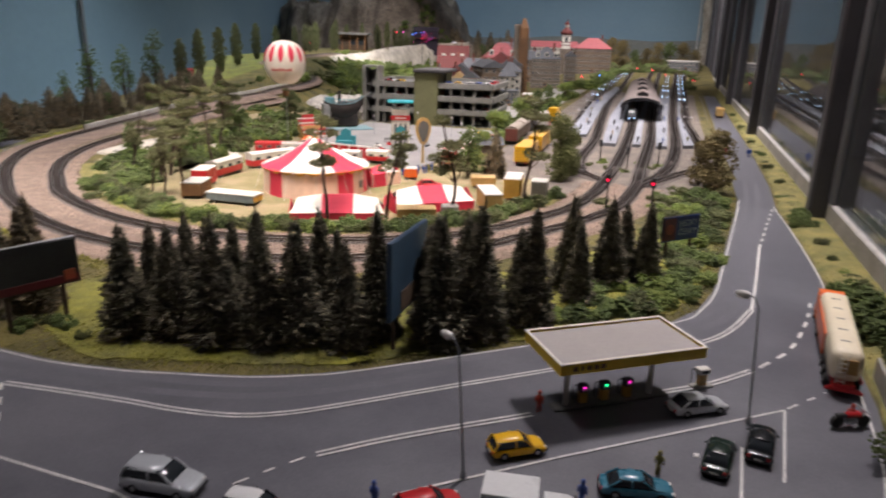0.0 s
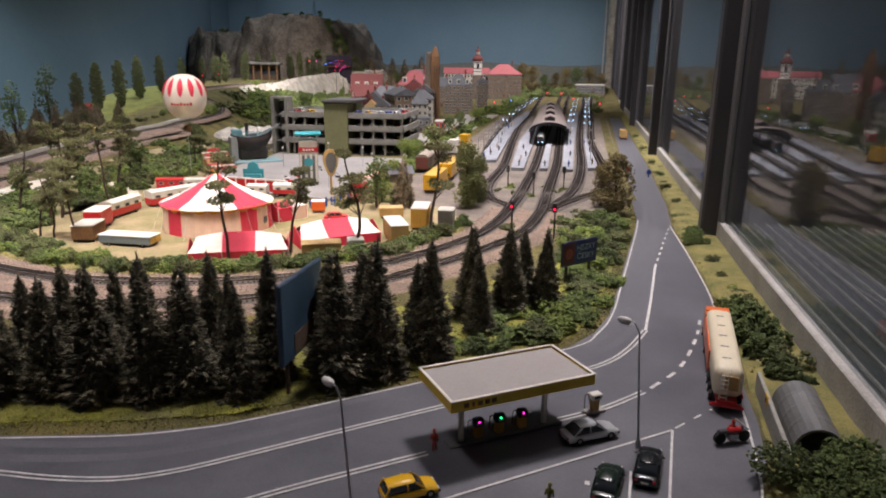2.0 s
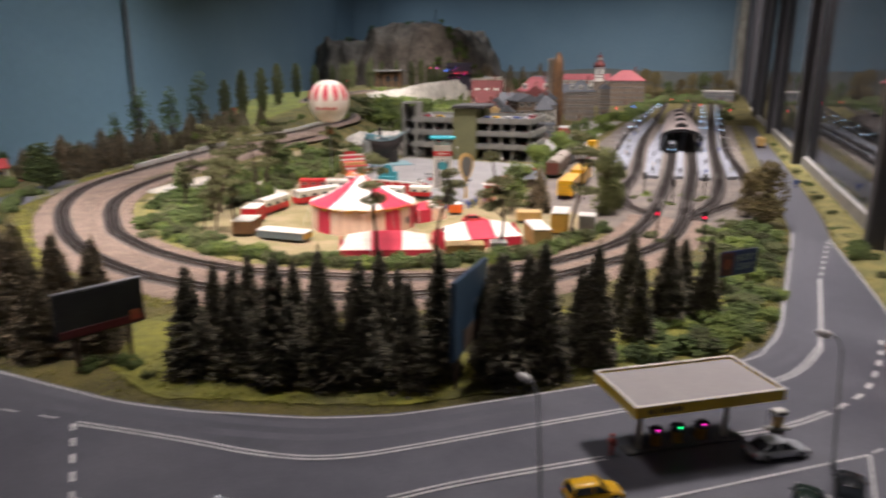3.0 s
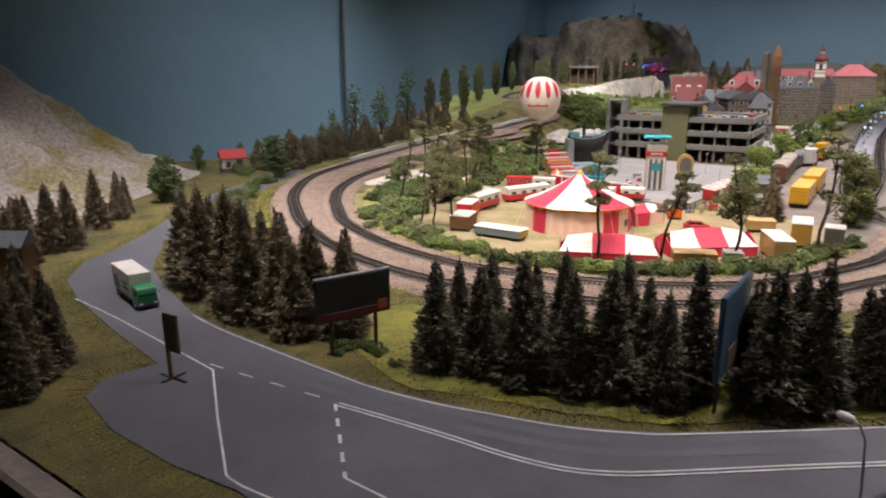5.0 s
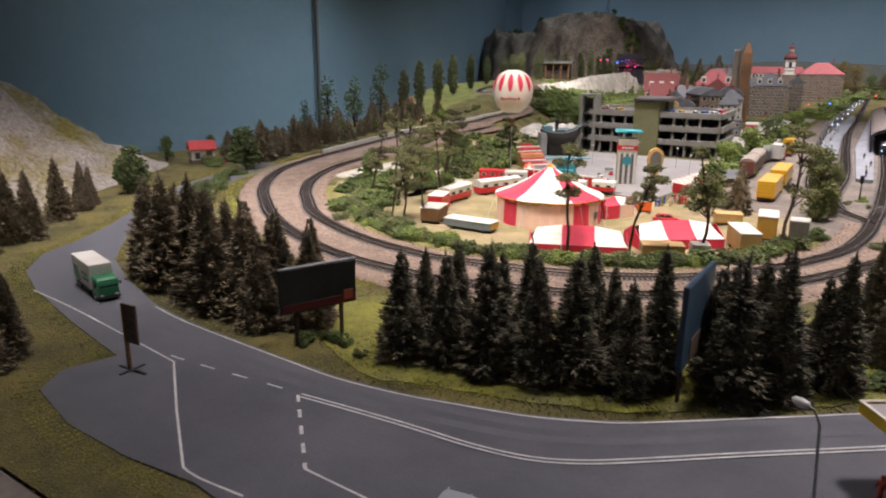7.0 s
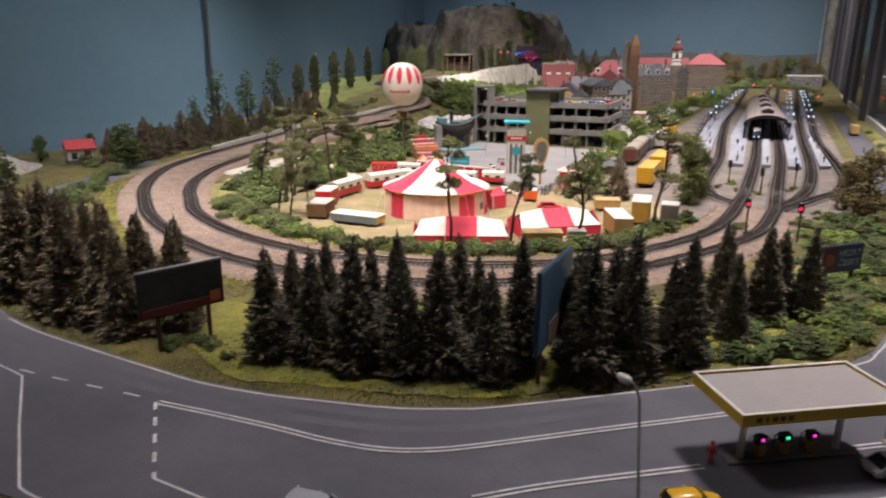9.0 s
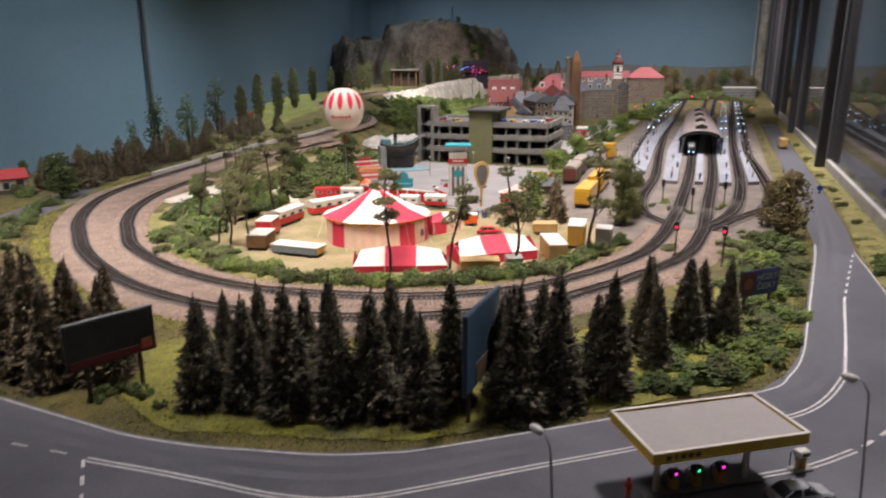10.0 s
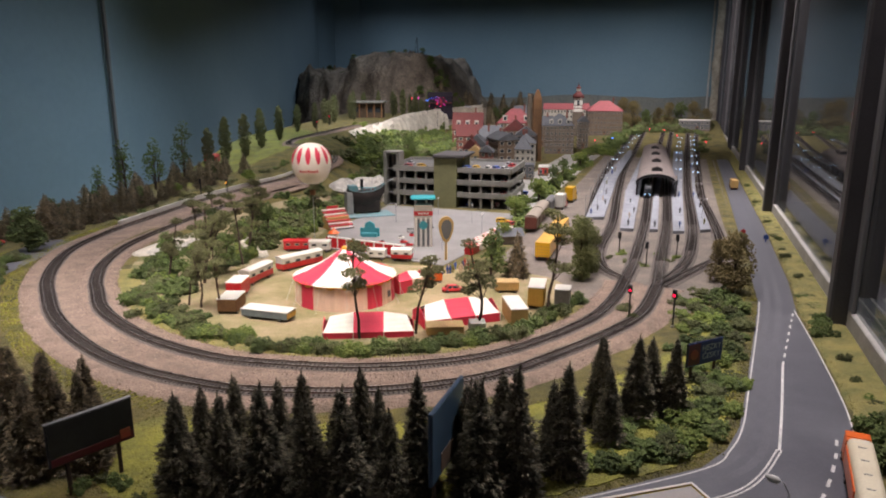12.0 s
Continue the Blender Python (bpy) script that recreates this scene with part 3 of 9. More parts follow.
marking([(0.115, 0.709), (0.152, 0.771), (0.183, 0.868), (0.200, 0.95)], dash=(0.021, 0.016), width=0.004)
marking([(0.180, 0.50), (0.191, 0.557), (0.199, 0.643), (0.203, 0.727), (0.208, 0.80)])
part("road_marking", Mesh().box(0.050, 0.520, 0.0008, 0.004, 0.0055, 0.0009, c=0.0002), PAINT, road)

# worn wheel tracks
for points in ([(-1.25, 0.60), (-1.10, 0.52), (-0.92, 0.462), (-0.75, 0.44), (-0.56, 0.443), (-0.40, 0.466), (-0.30, 0.505), (-0.16, 0.615), (0.0, 0.752), (0.075, 0.835), (0.105, 0.95),
                (0.135, 1.2), (0.185, 1.6), (0.20, 2.2), (0.208, 4.0), (0.21, 8.0)],):
    line = curve_through(points, 0.02)
    for off in (-0.011, 0.011):
        part("wheel_track", ribbon(Mesh(), line, 0.011, 0.0013, off), LANE, road, "paler worn wheel track")

# grass bank, lawn and bare patches
verge = Mesh()
vy = np.arange(0.25, 8.8, 0.02)
for y in vy:
    left = float(np.interp(y, [0.2, 0.45, 0.585, 0.75, 1.07, 1.5, 1.76, 2.5, 8.8], [0.125, 0.166, 0.204, 0.217, 0.231, 0.225, 0.239, 0.248, 0.246]))
    for k in range(5):
        x = left + (0.301 - left) * k / 4
        z = 0.0030 * math.sin(math.pi * k / 4) + 0.004 * k / 4 + 0.003 * noise.noise(Vector((x * 60, y * 30, 5))) * (0 < k)
        verge.v.append((x, y, z - (0.002 if k == 0 else 0)))
verge.f = [(i * 5 + k, i * 5 + k + 1, (i + 1) * 5 + k + 1, (i + 1) * 5 + k) for i in range(len(vy) - 1) for k in range(4)]
part("ground_verge", verge, VERGE, None, "dry yellow grass verge beside the road", smooth=True, kind="structure")
LAWN_EDGE = [(-0.715, 0.60), (-0.67, 0.545), (-0.55, 0.49), (-0.48, 0.50), (-0.30, 0.56), (-0.12, 0.70), (0.02, 0.83), (0.07, 1.02), (0.10, 1.30), (0.07, 1.42), (0.02, 1.30), (-0.06, 1.12), (-0.18, 0.93), (-0.34, 0.80), (-0.50, 0.73), (-0.62, 0.70), (-0.70, 0.68)]
part("ground_lawn", skirted([(p.x + 0.008 * noise.noise(Vector((p.x * 40, p.y * 40, 1))), p.y + 0.008 * noise.noise(Vector((p.x * 40, p.y * 40, 9)))) for p in curve_through(LAWN_EDGE + LAWN_EDGE[:1], 0.015)[:-1]], 0.0007),
     LAWN, None, "bright green lawn between road and railway", kind="structure")
part("ground_circus", patch([(-1.05, 1.05), (-0.85, 0.985), (-0.60, 0.99), (-0.42, 1.05), (-0.28, 1.20), (-0.20, 1.42), (-0.30, 1.62), (-0.55, 1.62), (-0.80, 1.60), (-1.0, 1.55), (-1.12, 1.30)], 0.0012, 0.012, 3),
     SAND, None, "sandy trampled circus ground", smooth=True, kind="structure")
part("ground_wood", patch([(-0.95, 1.02), (-1.12, 1.09), (-1.27, 1.20), (-1.38, 1.33), (-1.455, 1.48), (-1.495, 1.70), (-1.50, 1.95), (-1.46, 2.25), (-1.40, 2.45), (-1.20, 2.42), (-1.12, 2.0), (-1.05, 1.72), (-1.0, 1.62), (-1.10, 1.30)], 0.0006, 0.006, 6),
     WOOD_FLOOR, None, "sandy and mossy floor of the little wood", smooth=True, kind="structure")
part("ground_chalk", patch([(-1.475, 1.44), (-1.42, 1.42), (-1.36, 1.50), (-1.35, 1.62), (-1.39, 1.72), (-1.46, 1.73), (-1.49, 1.60)], 0.0022, 0.014, 8), CHALK, None, "bare pale chalk on the ground of the wood", smooth=True, kind="structure")
part("ground_chalk", patch([(-1.30, 1.70), (-1.20, 1.60), (-1.10, 1.52), (-1.085, 1.55), (-1.18, 1.66), (-1.28, 1.76)], 0.0024, 0.008, 9), CHALK, None, "bare pale path through the wood", smooth=True, kind="structure")
part("ground_hedge", ribbon(Mesh(), curve_through([(-1.36, 1.30), (-1.24, 1.185), (-1.10, 1.075), (-0.93, 0.995), (-0.79, 0.962), (-0.68, 0.962), (-0.53, 0.998), (-0.41, 1.062), (-0.335, 1.14), (-0.265, 1.26), (-0.215, 1.40)], 0.02), 0.075, 0.0009),
     VERGE, None, "dry grass strip along the inner railway curve", kind="structure")
part("ground_slope", patch([(-2.3, 2.3), (-1.85, 2.15), (-1.80, 2.6), (-1.85, 3.1), (-2.1, 3.6), (-2.5, 3.9), (-2.7, 3.2)], 0.0015, 0.01, 4), SLOPE, None, "grassy slope under a row of poplars", smooth=True, kind="structure")
part("plaza", skirted([(-1.02, 1.705), (-0.60, 1.62), (-0.56, 1.95), (-0.515, 2.42), (-1.12, 2.44), (-1.10, 1.95)], 0.0015), PLAZA, None, "pale concrete fairground square", kind="structure")
part("yard", skirted([(-0.48, 1.75), (-0.30, 1.55), (-0.12, 1.35), (0.0, 1.40), (0.14, 1.75), (0.15, 3.0), (0.16, 7.4), (-0.62, 7.4), (-0.50, 3.0)], 0.0006), YARD, None, "brown gravel yard under the station tracks", kind="structure")
part("ground_verge", ribbon(Mesh(), curve_through([(0.150, 1.80), (0.142, 2.2), (0.132, 2.8), (0.128, 4.0), (0.125, 6.6)], 0.05), 0.034, 0.0022), TURF, None, "dry grass strip between station and road", kind="structure")
part("street", sheet([(-0.66, 2.5), (-0.55, 2.5), (-0.58, 4.4), (-0.60, 6.9), (-0.86, 6.9), (-0.80, 3.3)], 0.0012), CONCRETE, None, "grey town street beside the station", kind="structure")


# ---- hills ----
def bend_hill(x, y):
    d = (x + 1.25) * -0.84 + (y - 0.5) * -0.54
    s = (x + 1.25) * -0.54 + (y - 0.5) * 0.84
    base = 0.62 * max(0.0, min(d - 0.2, 0.9)) * (1 - smooth_step((s - 0.95) / 0.3))
    n = noise.fractal(Vector((x * 5, y * 5, 0.3)), 1.0, 2.2, 5) * 0.055 + noise.fractal(Vector((d * 14, s * 30, 0.7)), 1.0, 2.2, 4) * 0.018 - 0.030 * abs(noise.noise(Vector((d * 9, s * 4, 2.1))))
    return base + n * smooth_step(base / 0.12) - 0.012


hill = Mesh()
hx, hy = np.arange(-2.74, -1.25, 0.016), np.arange(-0.3, 1.62, 0.016)
for x in hx:
    for y in hy:
        hill.v.append((x, y, bend_hill(x, y)))
for i in range(len(hx) - 1):
    for j in range(len(hy) - 1):
        q = (i * len(hy) + j, (i + 1) * len(hy) + j, (i + 1) * len(hy) + j + 1, i * len(hy) + j + 1)
        if max(hill.v[k][2] for k in q) > -0.006:
            hill.f.append(q)
HILLSIDE = material("chalky_hillside", (0.42, 0.375, 0.33), 0.95, second=(0.27, 0.225, 0.060), scale=3.1, fine=90, var=0.28, bump=1.0, depth=0.018, mix_at=0.405, mix_width=0.07)
part("rocky_hill", hill, HILLSIDE, None, "", smooth=True)
tagged(bpy.data.objects["rocky_hill"], "pale chalky hillside with dry grass above the bend", "hill", kind="structure")

def peak_height(x, y):
    """The mountain: a steep cliff on three sides, a level rugged summit, a long shoulder towards the town."""
    u, w = (x + 3.55) / (0.98 if x < -3.55 else 1.62), (y - 7.7) / 1.15
    r = (abs(u) ** 3 + abs(w) ** 2.4) ** (1 / 2.6)
    z = 0.62 * (1 - smooth_step((r - 0.78) / 0.24)) * (1 + 0.05 * noise.noise(Vector((x * 2.5, 0.4, 0))))
    z *= 1 - 0.88 * smooth_step((x + 2.80) / 0.50)
    z += 0.075 * math.exp(-((x + 4.12) / 0.20) ** 2) * (r < 0.95)
    rough = abs(noise.fractal(Vector((x * 3.2, y * 3.2, 1.3)), 1.0, 2.1, 5)) * 0.13 + noise.fractal(Vector((x * 14, y * 3, 2.2)), 1.0, 2.1, 3) * 0.05
    return height(x, y) - 0.03 + z + 0.03 * smooth_step(z / 0.1) - rough * smooth_step(z / 0.2), z


peak = Mesh()
px, py = np.arange(-4.62, -1.78, 0.022), np.arange(6.3, 8.75, 0.036)
for x in px:
    for y in py:
        zz, z = peak_height(x, y)
        fold = 0.05 * noise.noise(Vector((x * 16, 0.3, z * 2))) * smooth_step(z / 0.1)
        peak.v.append((x + 0.05 * noise.noise(Vector((y * 6, z * 9, 3))), y - 0.16 * noise.noise(Vector((x * 5, z * 6, 0))) + fold, zz))
peak.f = [(i * len(py) + j, (i + 1) * len(py) + j, (i + 1) * len(py) + j + 1, i * len(py) + j + 1) for i in range(len(px) - 1) for j in range(len(py) - 1)]
tagged(part("rock_mountain", peak, DARK_ROCK, None, "", smooth=True), "steep grey-brown model mountain with a flat summit", "mountain", kind="structure")


# ---- glass partition ----
partition = thing("glass_partition", "tall glass partition with dark posts on a low pale kerb", "partition")
partition["kind"] = "structure"
POST_Y = (0.10, 1.46, 2.80, 4.20, 5.60, 7.00, 8.40)
for a, b in zip(POST_Y, POST_Y[1:]):
    part("pane", Mesh().box(0.311, (a + b) / 2, 0.0375, 0.006, b - a - 0.004, 1.95, c=0.0005), PANE, partition, "clear reflecting glass pane").visible_shadow = False
    part("kerb", Mesh().box(0.308, (a + b) / 2, -0.03, 0.016, b - a - 0.003, 0.067, c=0.002), KERB, partition, "pale low kerb under the glass")
for y in POST_Y:
    part("post", Mesh().box(0.288, y, 0.0, 0.038, 0.040, 2.0, c=0.004), POST, partition, "dark metal post")
    # Solid grey strip standing in for the reflection at the pane's edge.
    part("bead", Mesh().box(0.3035, y - 0.036, 0.0375, 0.008, 0.030, 1.94, c=0.001), EDGE_REFLECTION, partition, "grey strip in place of the reflection at the pane edge")
# Made-up slatted board, added to give the rows of lines in the glass.
line_board = thing("slatted_shelf", "added dark board with pale slats for the rows of lines in the glass", "shelf", m=pose(0.34, 0.35, -0.075))
part("board", Mesh().box(0.25, 0.80, -0.02, 0.50, 1.60, 0.02, c=0.003), HALL, line_board, "dark board")
for k in range(16):
    part("slat", Mesh().box(0.03 + 0.0295 * k, 0.80, 0.001, 0.0035, 1.58, 0.006, c=0.0008), CONCRETE, line_board, "pale slat")
for s_ in (0, 1):
    part("bracket", Mesh().box(0.25, 0.2 + 1.2 * s_, -0.86, 0.04, 0.04, 0.84, c=0.003), POST, line_board, "dark stand")
part("head_rail", Mesh().box(0.30, 4.2, 1.98, 0.05, 8.7, 0.06, c=0.004), POST, partition)


# ---- railway ----
SLEEPER_V = [(-0.015, -0.0014, 0.0048), (0.015, -0.0014, 0.0048), (0.015, 0.0014, 0.0048), (-0.015, 0.0014, 0.0048),
             (-0.0148, -0.0012, 0.0066), (0.0148, -0.0012, 0.0066), (0.0148, 0.0012, 0.0066), (-0.0148, 0.0012, 0.0066)]
SLEEPER_F = [(4, 5, 6, 7), (0, 1, 5, 4), (1, 2, 6, 5), (2, 3, 7, 6), (3, 0, 4, 7)]


def track(name, label, points, ballast=(0.042, 0.042), lift=0.0, bed=True, step=0.0075, gauge=0.0165, near=False):
    """A railway track: shoulder of ballast, dark bed, sleepers, two rails."""
    line = curve_through(points, step, lift)
    top = thing(name, label, "railway track", "model railway tracks")
    rng = np.random.default_rng(int(abs(points[0][0]) * 1000) + len(points))
    if ballast:
        part("ballast", sweep(Mesh(), line[::3] + [line[-1]], [(-ballast[0], -0.006), (-ballast[0] + 0.012, 0.0025), (-0.028, 0.0035), (0.028, 0.0035), (ballast[1] - 0.014, 0.002), (ballast[1], -0.006)], 0.004, rng), BALLAST, top, "pinkish-brown stone ballast", smooth=True)
    part("track_bed", sweep(Mesh(), line[::2] + [line[-1]], [(-0.021, 0.001), (-0.0165, 0.0052), (0.0165, 0.0052), (0.021, 0.001)], 0.0008, rng), BED, top, "dark oily ballast between the rails", smooth=True)
    sleepers, shared = Mesh(), None
    for i in range(0, len(line) - 1):
        s = side_of(line, i)
        d = Vector((-s.y, s.x, 0))
        m = Matrix(((s.x, d.x, 0, line[i].x), (s.y, d.y, 0, line[i].y), (0, 0, 1, line[i].z), (0, 0, 0, 1)))
        if near and line[i].y < 1.12 and line[i].x > -1.36:
            if shared is None:
                shared = part("sleeper", Mesh().add(SLEEPER_V, SLEEPER_F), SLEEPER, top)
                shared.matrix_basis = m
            else:
                sibling("sleeper", shared, top, m)
        else:
            sleepers.add(SLEEPER_V, SLEEPER_F, m)
    tagged(part("sleeper_strip", sleepers, SLEEPER, top, "close row of dark brown timber"), kind="stuff")
    for off in (-gauge / 2, gauge / 2):
        rail = part("rail", sweep(Mesh(), line[::2] + [line[-1]], [(off - 0.0011, 0.0064), (off - 0.0005, 0.0072), (off - 0.0006, 0.0086), (off + 0.0006, 0.0086), (off + 0.0005, 0.0072), (off + 0.0011, 0.0064)]), RAIL, top, "rusty brown rail")
        part("railhead", sweep(Mesh(), line[::2] + [line[-1]], [(off - 0.0007, 0.0087), (off + 0.0007, 0.0087)]), RAIL_TOP, rail, "worn bright railhead")
    if near and ballast:
        stones = Mesh()
        for _ in range(5200):
            i = int(rng.integers(1, len(line) - 1))
            if line[i].y < 1.75:
                side = rng.uniform(0.022, max(ballast) - 0.006) * (1 if rng.uniform() < 0.5 else -1)
                if -ballast[0] + 0.006 < side < ballast[1] - 0.006:
                    p = line[i] + side_of(line, i) * side
                    stones.lump((p.x, p.y, 0.0034), rng.uniform(0.0008, 0.0019), rng)
        tagged(part("loose_ballast", stones, STONES, top, "loose pinkish-grey track stones"), kind="stuff")
    return top


OUTER = [(-1.563, 2.40), (-1.63, 2.18), (-1.69, 1.99), (-1.722, 1.762), (-1.713, 1.583), (-1.66, 1.425), (-1.551, 1.270), (-1.44, 1.150), (-1.334, 1.060), (-1.212, 0.966),
         (-1.081, 0.889), (-0.953, 0.832), (-0.836, 0.800), (-0.717, 0.790), (-0.618, 0.798), (-0.46, 0.850), (-0.339, 0.926), (-0.267, 1.000), (-0.225, 1.065), (-0.139, 1.226), (-0.082, 1.38), (-0.060, 1.60)]
INNER_LOOP = [(-1.50, 2.42), (-1.535, 2.244), (-1.568, 2.007), (-1.578, 1.74), (-1.545, 1.52), (-1.446, 1.330), (-1.338, 1.198), (-1.257, 1.122), (-1.13, 1.016), (-0.949, 0.928), (-0.796, 0.892),
              (-0.682, 0.892), (-0.501, 0.934), (-0.367, 1.009), (-0.289, 1.090), (-0.212, 1.223), (-0.164, 1.349), (-0.142, 1.50), (-0.136, 1.62)]
track("railway_track", "outer railway curve on pinkish ballast", OUTER, ballast=(0.105, 0.066), near=True)
track("railway_track", "inner railway curve on pinkish ballast", INNER_LOOP, ballast=(0.056, 0.05), near=True)
track("railway_track", "back line climbing past the balloon", [(-1.563, 2.40), (-1.56, 2.62), (-1.60, 2.86), (-1.668, 3.00), (-1.745, 3.01), (-1.81, 2.93), (-1.87, 2.93), (-1.93, 3.06), (-1.97, 3.35), (-2.26, 4.6), (-2.52, 6.4), (-2.6, 7.0)], step=0.012)
STATION = [("station track by the street", [(-0.145, 1.64), (-0.205, 1.74), (-0.235, 1.95), (-0.242, 2.37), (-0.30, 3.2), (-0.36, 4.4), (-0.40, 6.9)]),
           ("station track into the train shed", [(-0.136, 1.62), (-0.130, 1.85), (-0.137, 2.41), (-0.165, 3.2), (-0.21, 4.8), (-0.23, 6.9)]),
           ("station track into the train shed", [(-0.060, 1.60), (-0.062, 1.85), (-0.065, 2.44), (-0.09, 3.2), (-0.14, 4.8), (-0.16, 6.9)]),
           ("station track beside the platform", [(-0.055, 1.63), (-0.012, 1.78), (0.012, 2.0), (0.018, 2.41), (0.0, 3.2), (-0.01, 4.2), (-0.02, 6.9)]),
           ("outermost station track beside the road", [(-0.050, 1.60), (0.020, 1.78), (0.075, 1.92), (0.098, 2.16), (0.075, 2.7), (0.055, 3.1), (0.05, 4.2), (0.05, 6.9)]),
           ("siding beside the goods yard", [(-0.205, 1.71), (-0.29, 2.0), (-0.345, 2.6), (-0.40, 3.3), (-0.46, 4.6), (-0.48, 6.9)])]
for label, points in STATION:
    track("railway_track", label, points, ballast=None, step=0.012)


# ---- trees and bushes ----
def tuft(m, p, d, length, wide, rng):
    """One bristly twig end: a pointed, uneven spindle along d."""
    side = Vector((-d.y, d.x, 0))
    side = side.normalized() if side.length > 1e-6 else Vector((1, 0, 0))
    up = d.cross(side) * -1
    w = wide * rng.uniform(0.7, 1.3)
    mid = p + d * length * rng.uniform(0.30, 0.48)
    m.add([p, mid + side * w, mid + up * w * 0.75, mid - side * w * rng.uniform(0.7, 1.3), mid - up * w * 0.6, p + d * length + up * rng.normal(0, 0.3) * w],
          [(0, 2, 1), (0, 3, 2), (0, 4, 3), (0, 1, 4), (5, 1, 2), (5, 2, 3), (5, 3, 4), (5, 4, 1)])


def conifer_mesh(seed, h=0.13, spread=0.26, layers=36, thick=1.0):
    """Close whorls of short boughs, each a fan of bristly twig ends that turn up at the tip."""
    rng = np.random.default_rng(seed)
    m = Mesh()
    bend = rng.normal(0, 0.012, 2)
    for k in range(layers):
        t = (k + rng.uniform(-0.3, 0.3)) / (layers - 1)
        t = min(1.0, max(0.0, t))
        z = h * (0.035 + 0.93 * t)
        reach = h * spread * ((1 - t) ** 0.80 + 0.05) * rng.uniform(0.80, 1.12)
        count = max(4, int(round((20 - 14 * t) * thick)))
        turn = rng.uniform(0, 6.28)
        for b in range(count):
            a = turn + 2 * math.pi * b / count + rng.normal(0, 0.14)
            length = reach * rng.uniform(0.72, 1.14)
            dx, dy = math.cos(a), math.sin(a)
            sag = rng.uniform(0.10, 0.34)
            for u, fan in ((0.40, 1), (0.66, 2), (0.92, 3)) if thick > 0.6 else ((0.5, 1), (0.86, 2)):
                for q in range(fan):
                    off = (q - (fan - 1) / 2) * 0.42 + rng.normal(0, 0.12)
                    ca, sa = math.cos(a + off), math.sin(a + off)
                    p = Vector((bend[0] * h * t + dx * length * u * 0.86, bend[1] * h * t + dy * length * u * 0.86, z - sag * length * u + rng.normal(0, 0.0012)))
                    d = Vector((ca, sa, rng.uniform(-0.25, 0.45))).normalized()
                    tuft(m, p, d, (0.0040 + 0.20 * length) * rng.uniform(0.75, 1.25) / thick ** 0.4, (0.0011 + 0.030 * length) / thick ** 0.6, rng)
    m.lathe([(h * spread * 0.62 * (1 - q / 9) ** 0.85 + 0.0008, h * (0.02 + 0.94 * q / 9)) for q in range(10)], 9)
    for k in range(5):
        a = rng.uniform(0, 6.28)
        tuft(m, Vector((0, 0, h * (0.93 + 0.015 * k))), Vector((0.35 * math.cos(a), 0.35 * math.sin(a), 1)).normalized(), 0.0075, 0.0009, rng)
    m.lathe([(0.0012, h * 0.9), (0.0007, h * 0.99), (0.0001, h * 1.05)], 5)
    return m


def conifer(seed, spread, layers=36, thick=1.0, mat=NEEDLES, label="dark green model fir tree with brownish tips"):
    top = thing("fir_tree", label, "tree", "fir trees")
    part("trunk", Mesh().rod((0, 0, -0.006), (0, 0, 0.118), 0.0032, 0.0005, 7), BARK, top, "brown trunk")
    part("crown", conifer_mesh(seed, 0.13, spread, layers, thick), mat, top)
    return top


def blob(mesh, centre, radii, count, size, rng):
    """A cloud of foam crumbs, densest near its skin."""
    for _ in range(count):
        d = rng.normal(0, 1, 3)
        d = d / np.linalg.norm(d) * rng.uniform(0.55, 1.05)
        mesh.lump((centre[0] + d[0] * radii[0], centre[1] + d[1] * radii[1], centre[2] + d[2] * radii[2]), size * rng.uniform(0.6, 1.35), rng)
    return mesh


def bush_mesh(seed, w=0.03, h=0.02, count=46, size=0.0026):
    rng = np.random.default_rng(seed)
    m = Mesh()
    for _ in range(5):
        x, y = rng.normal(0, w * 0.30), rng.normal(0, w * 0.30)
        k = rng.uniform(0.5, 1.0)
        blob(m, (x, y, h * 0.40 * k), (w * 0.34 * k, w * 0.34 * k, h * 0.55 * k), count, size, rng)
    return m


def leaf_tree(name, label, seed, h, w, mat, trunk=0.25, lobes=8, crumbs=70, size=0.0034):
    """A foam-crowned tree with forked limbs; h and w: its height and width."""
    rng = np.random.default_rng(seed)
    top = thing(name, label, "tree", "leafy trees")
    wood, crown = Mesh(), Mesh()
    wood.rod((0, 0, -0.006), (0.001, 0, h * 0.6), h * 0.022 + 0.0012, 0.0012, 7)
    for _ in range(lobes):
        a, t = rng.uniform(0, 6.28), rng.uniform(0, 1)
        z = h * (trunk + (0.92 - trunk) * t)
        out = w * 0.30 * math.sin(math.pi * min(0.95, 0.25 + 0.7 * t)) * rng.uniform(0.5, 1.1)
        p = (out * math.cos(a), out * math.sin(a), z)
        wood.rod((0, 0, max(0.0, z - 0.3 * h)), p, 0.0014, 0.0005, 5)
        r = w * rng.uniform(0.20, 0.30)
        blob(crown, p, (r, r, min(r, h * 0.17)), crumbs, size, rng)
    part("trunk", wood, BARK, top, "brown trunk and limbs")
    part("crown", crown, mat, top)
    return top


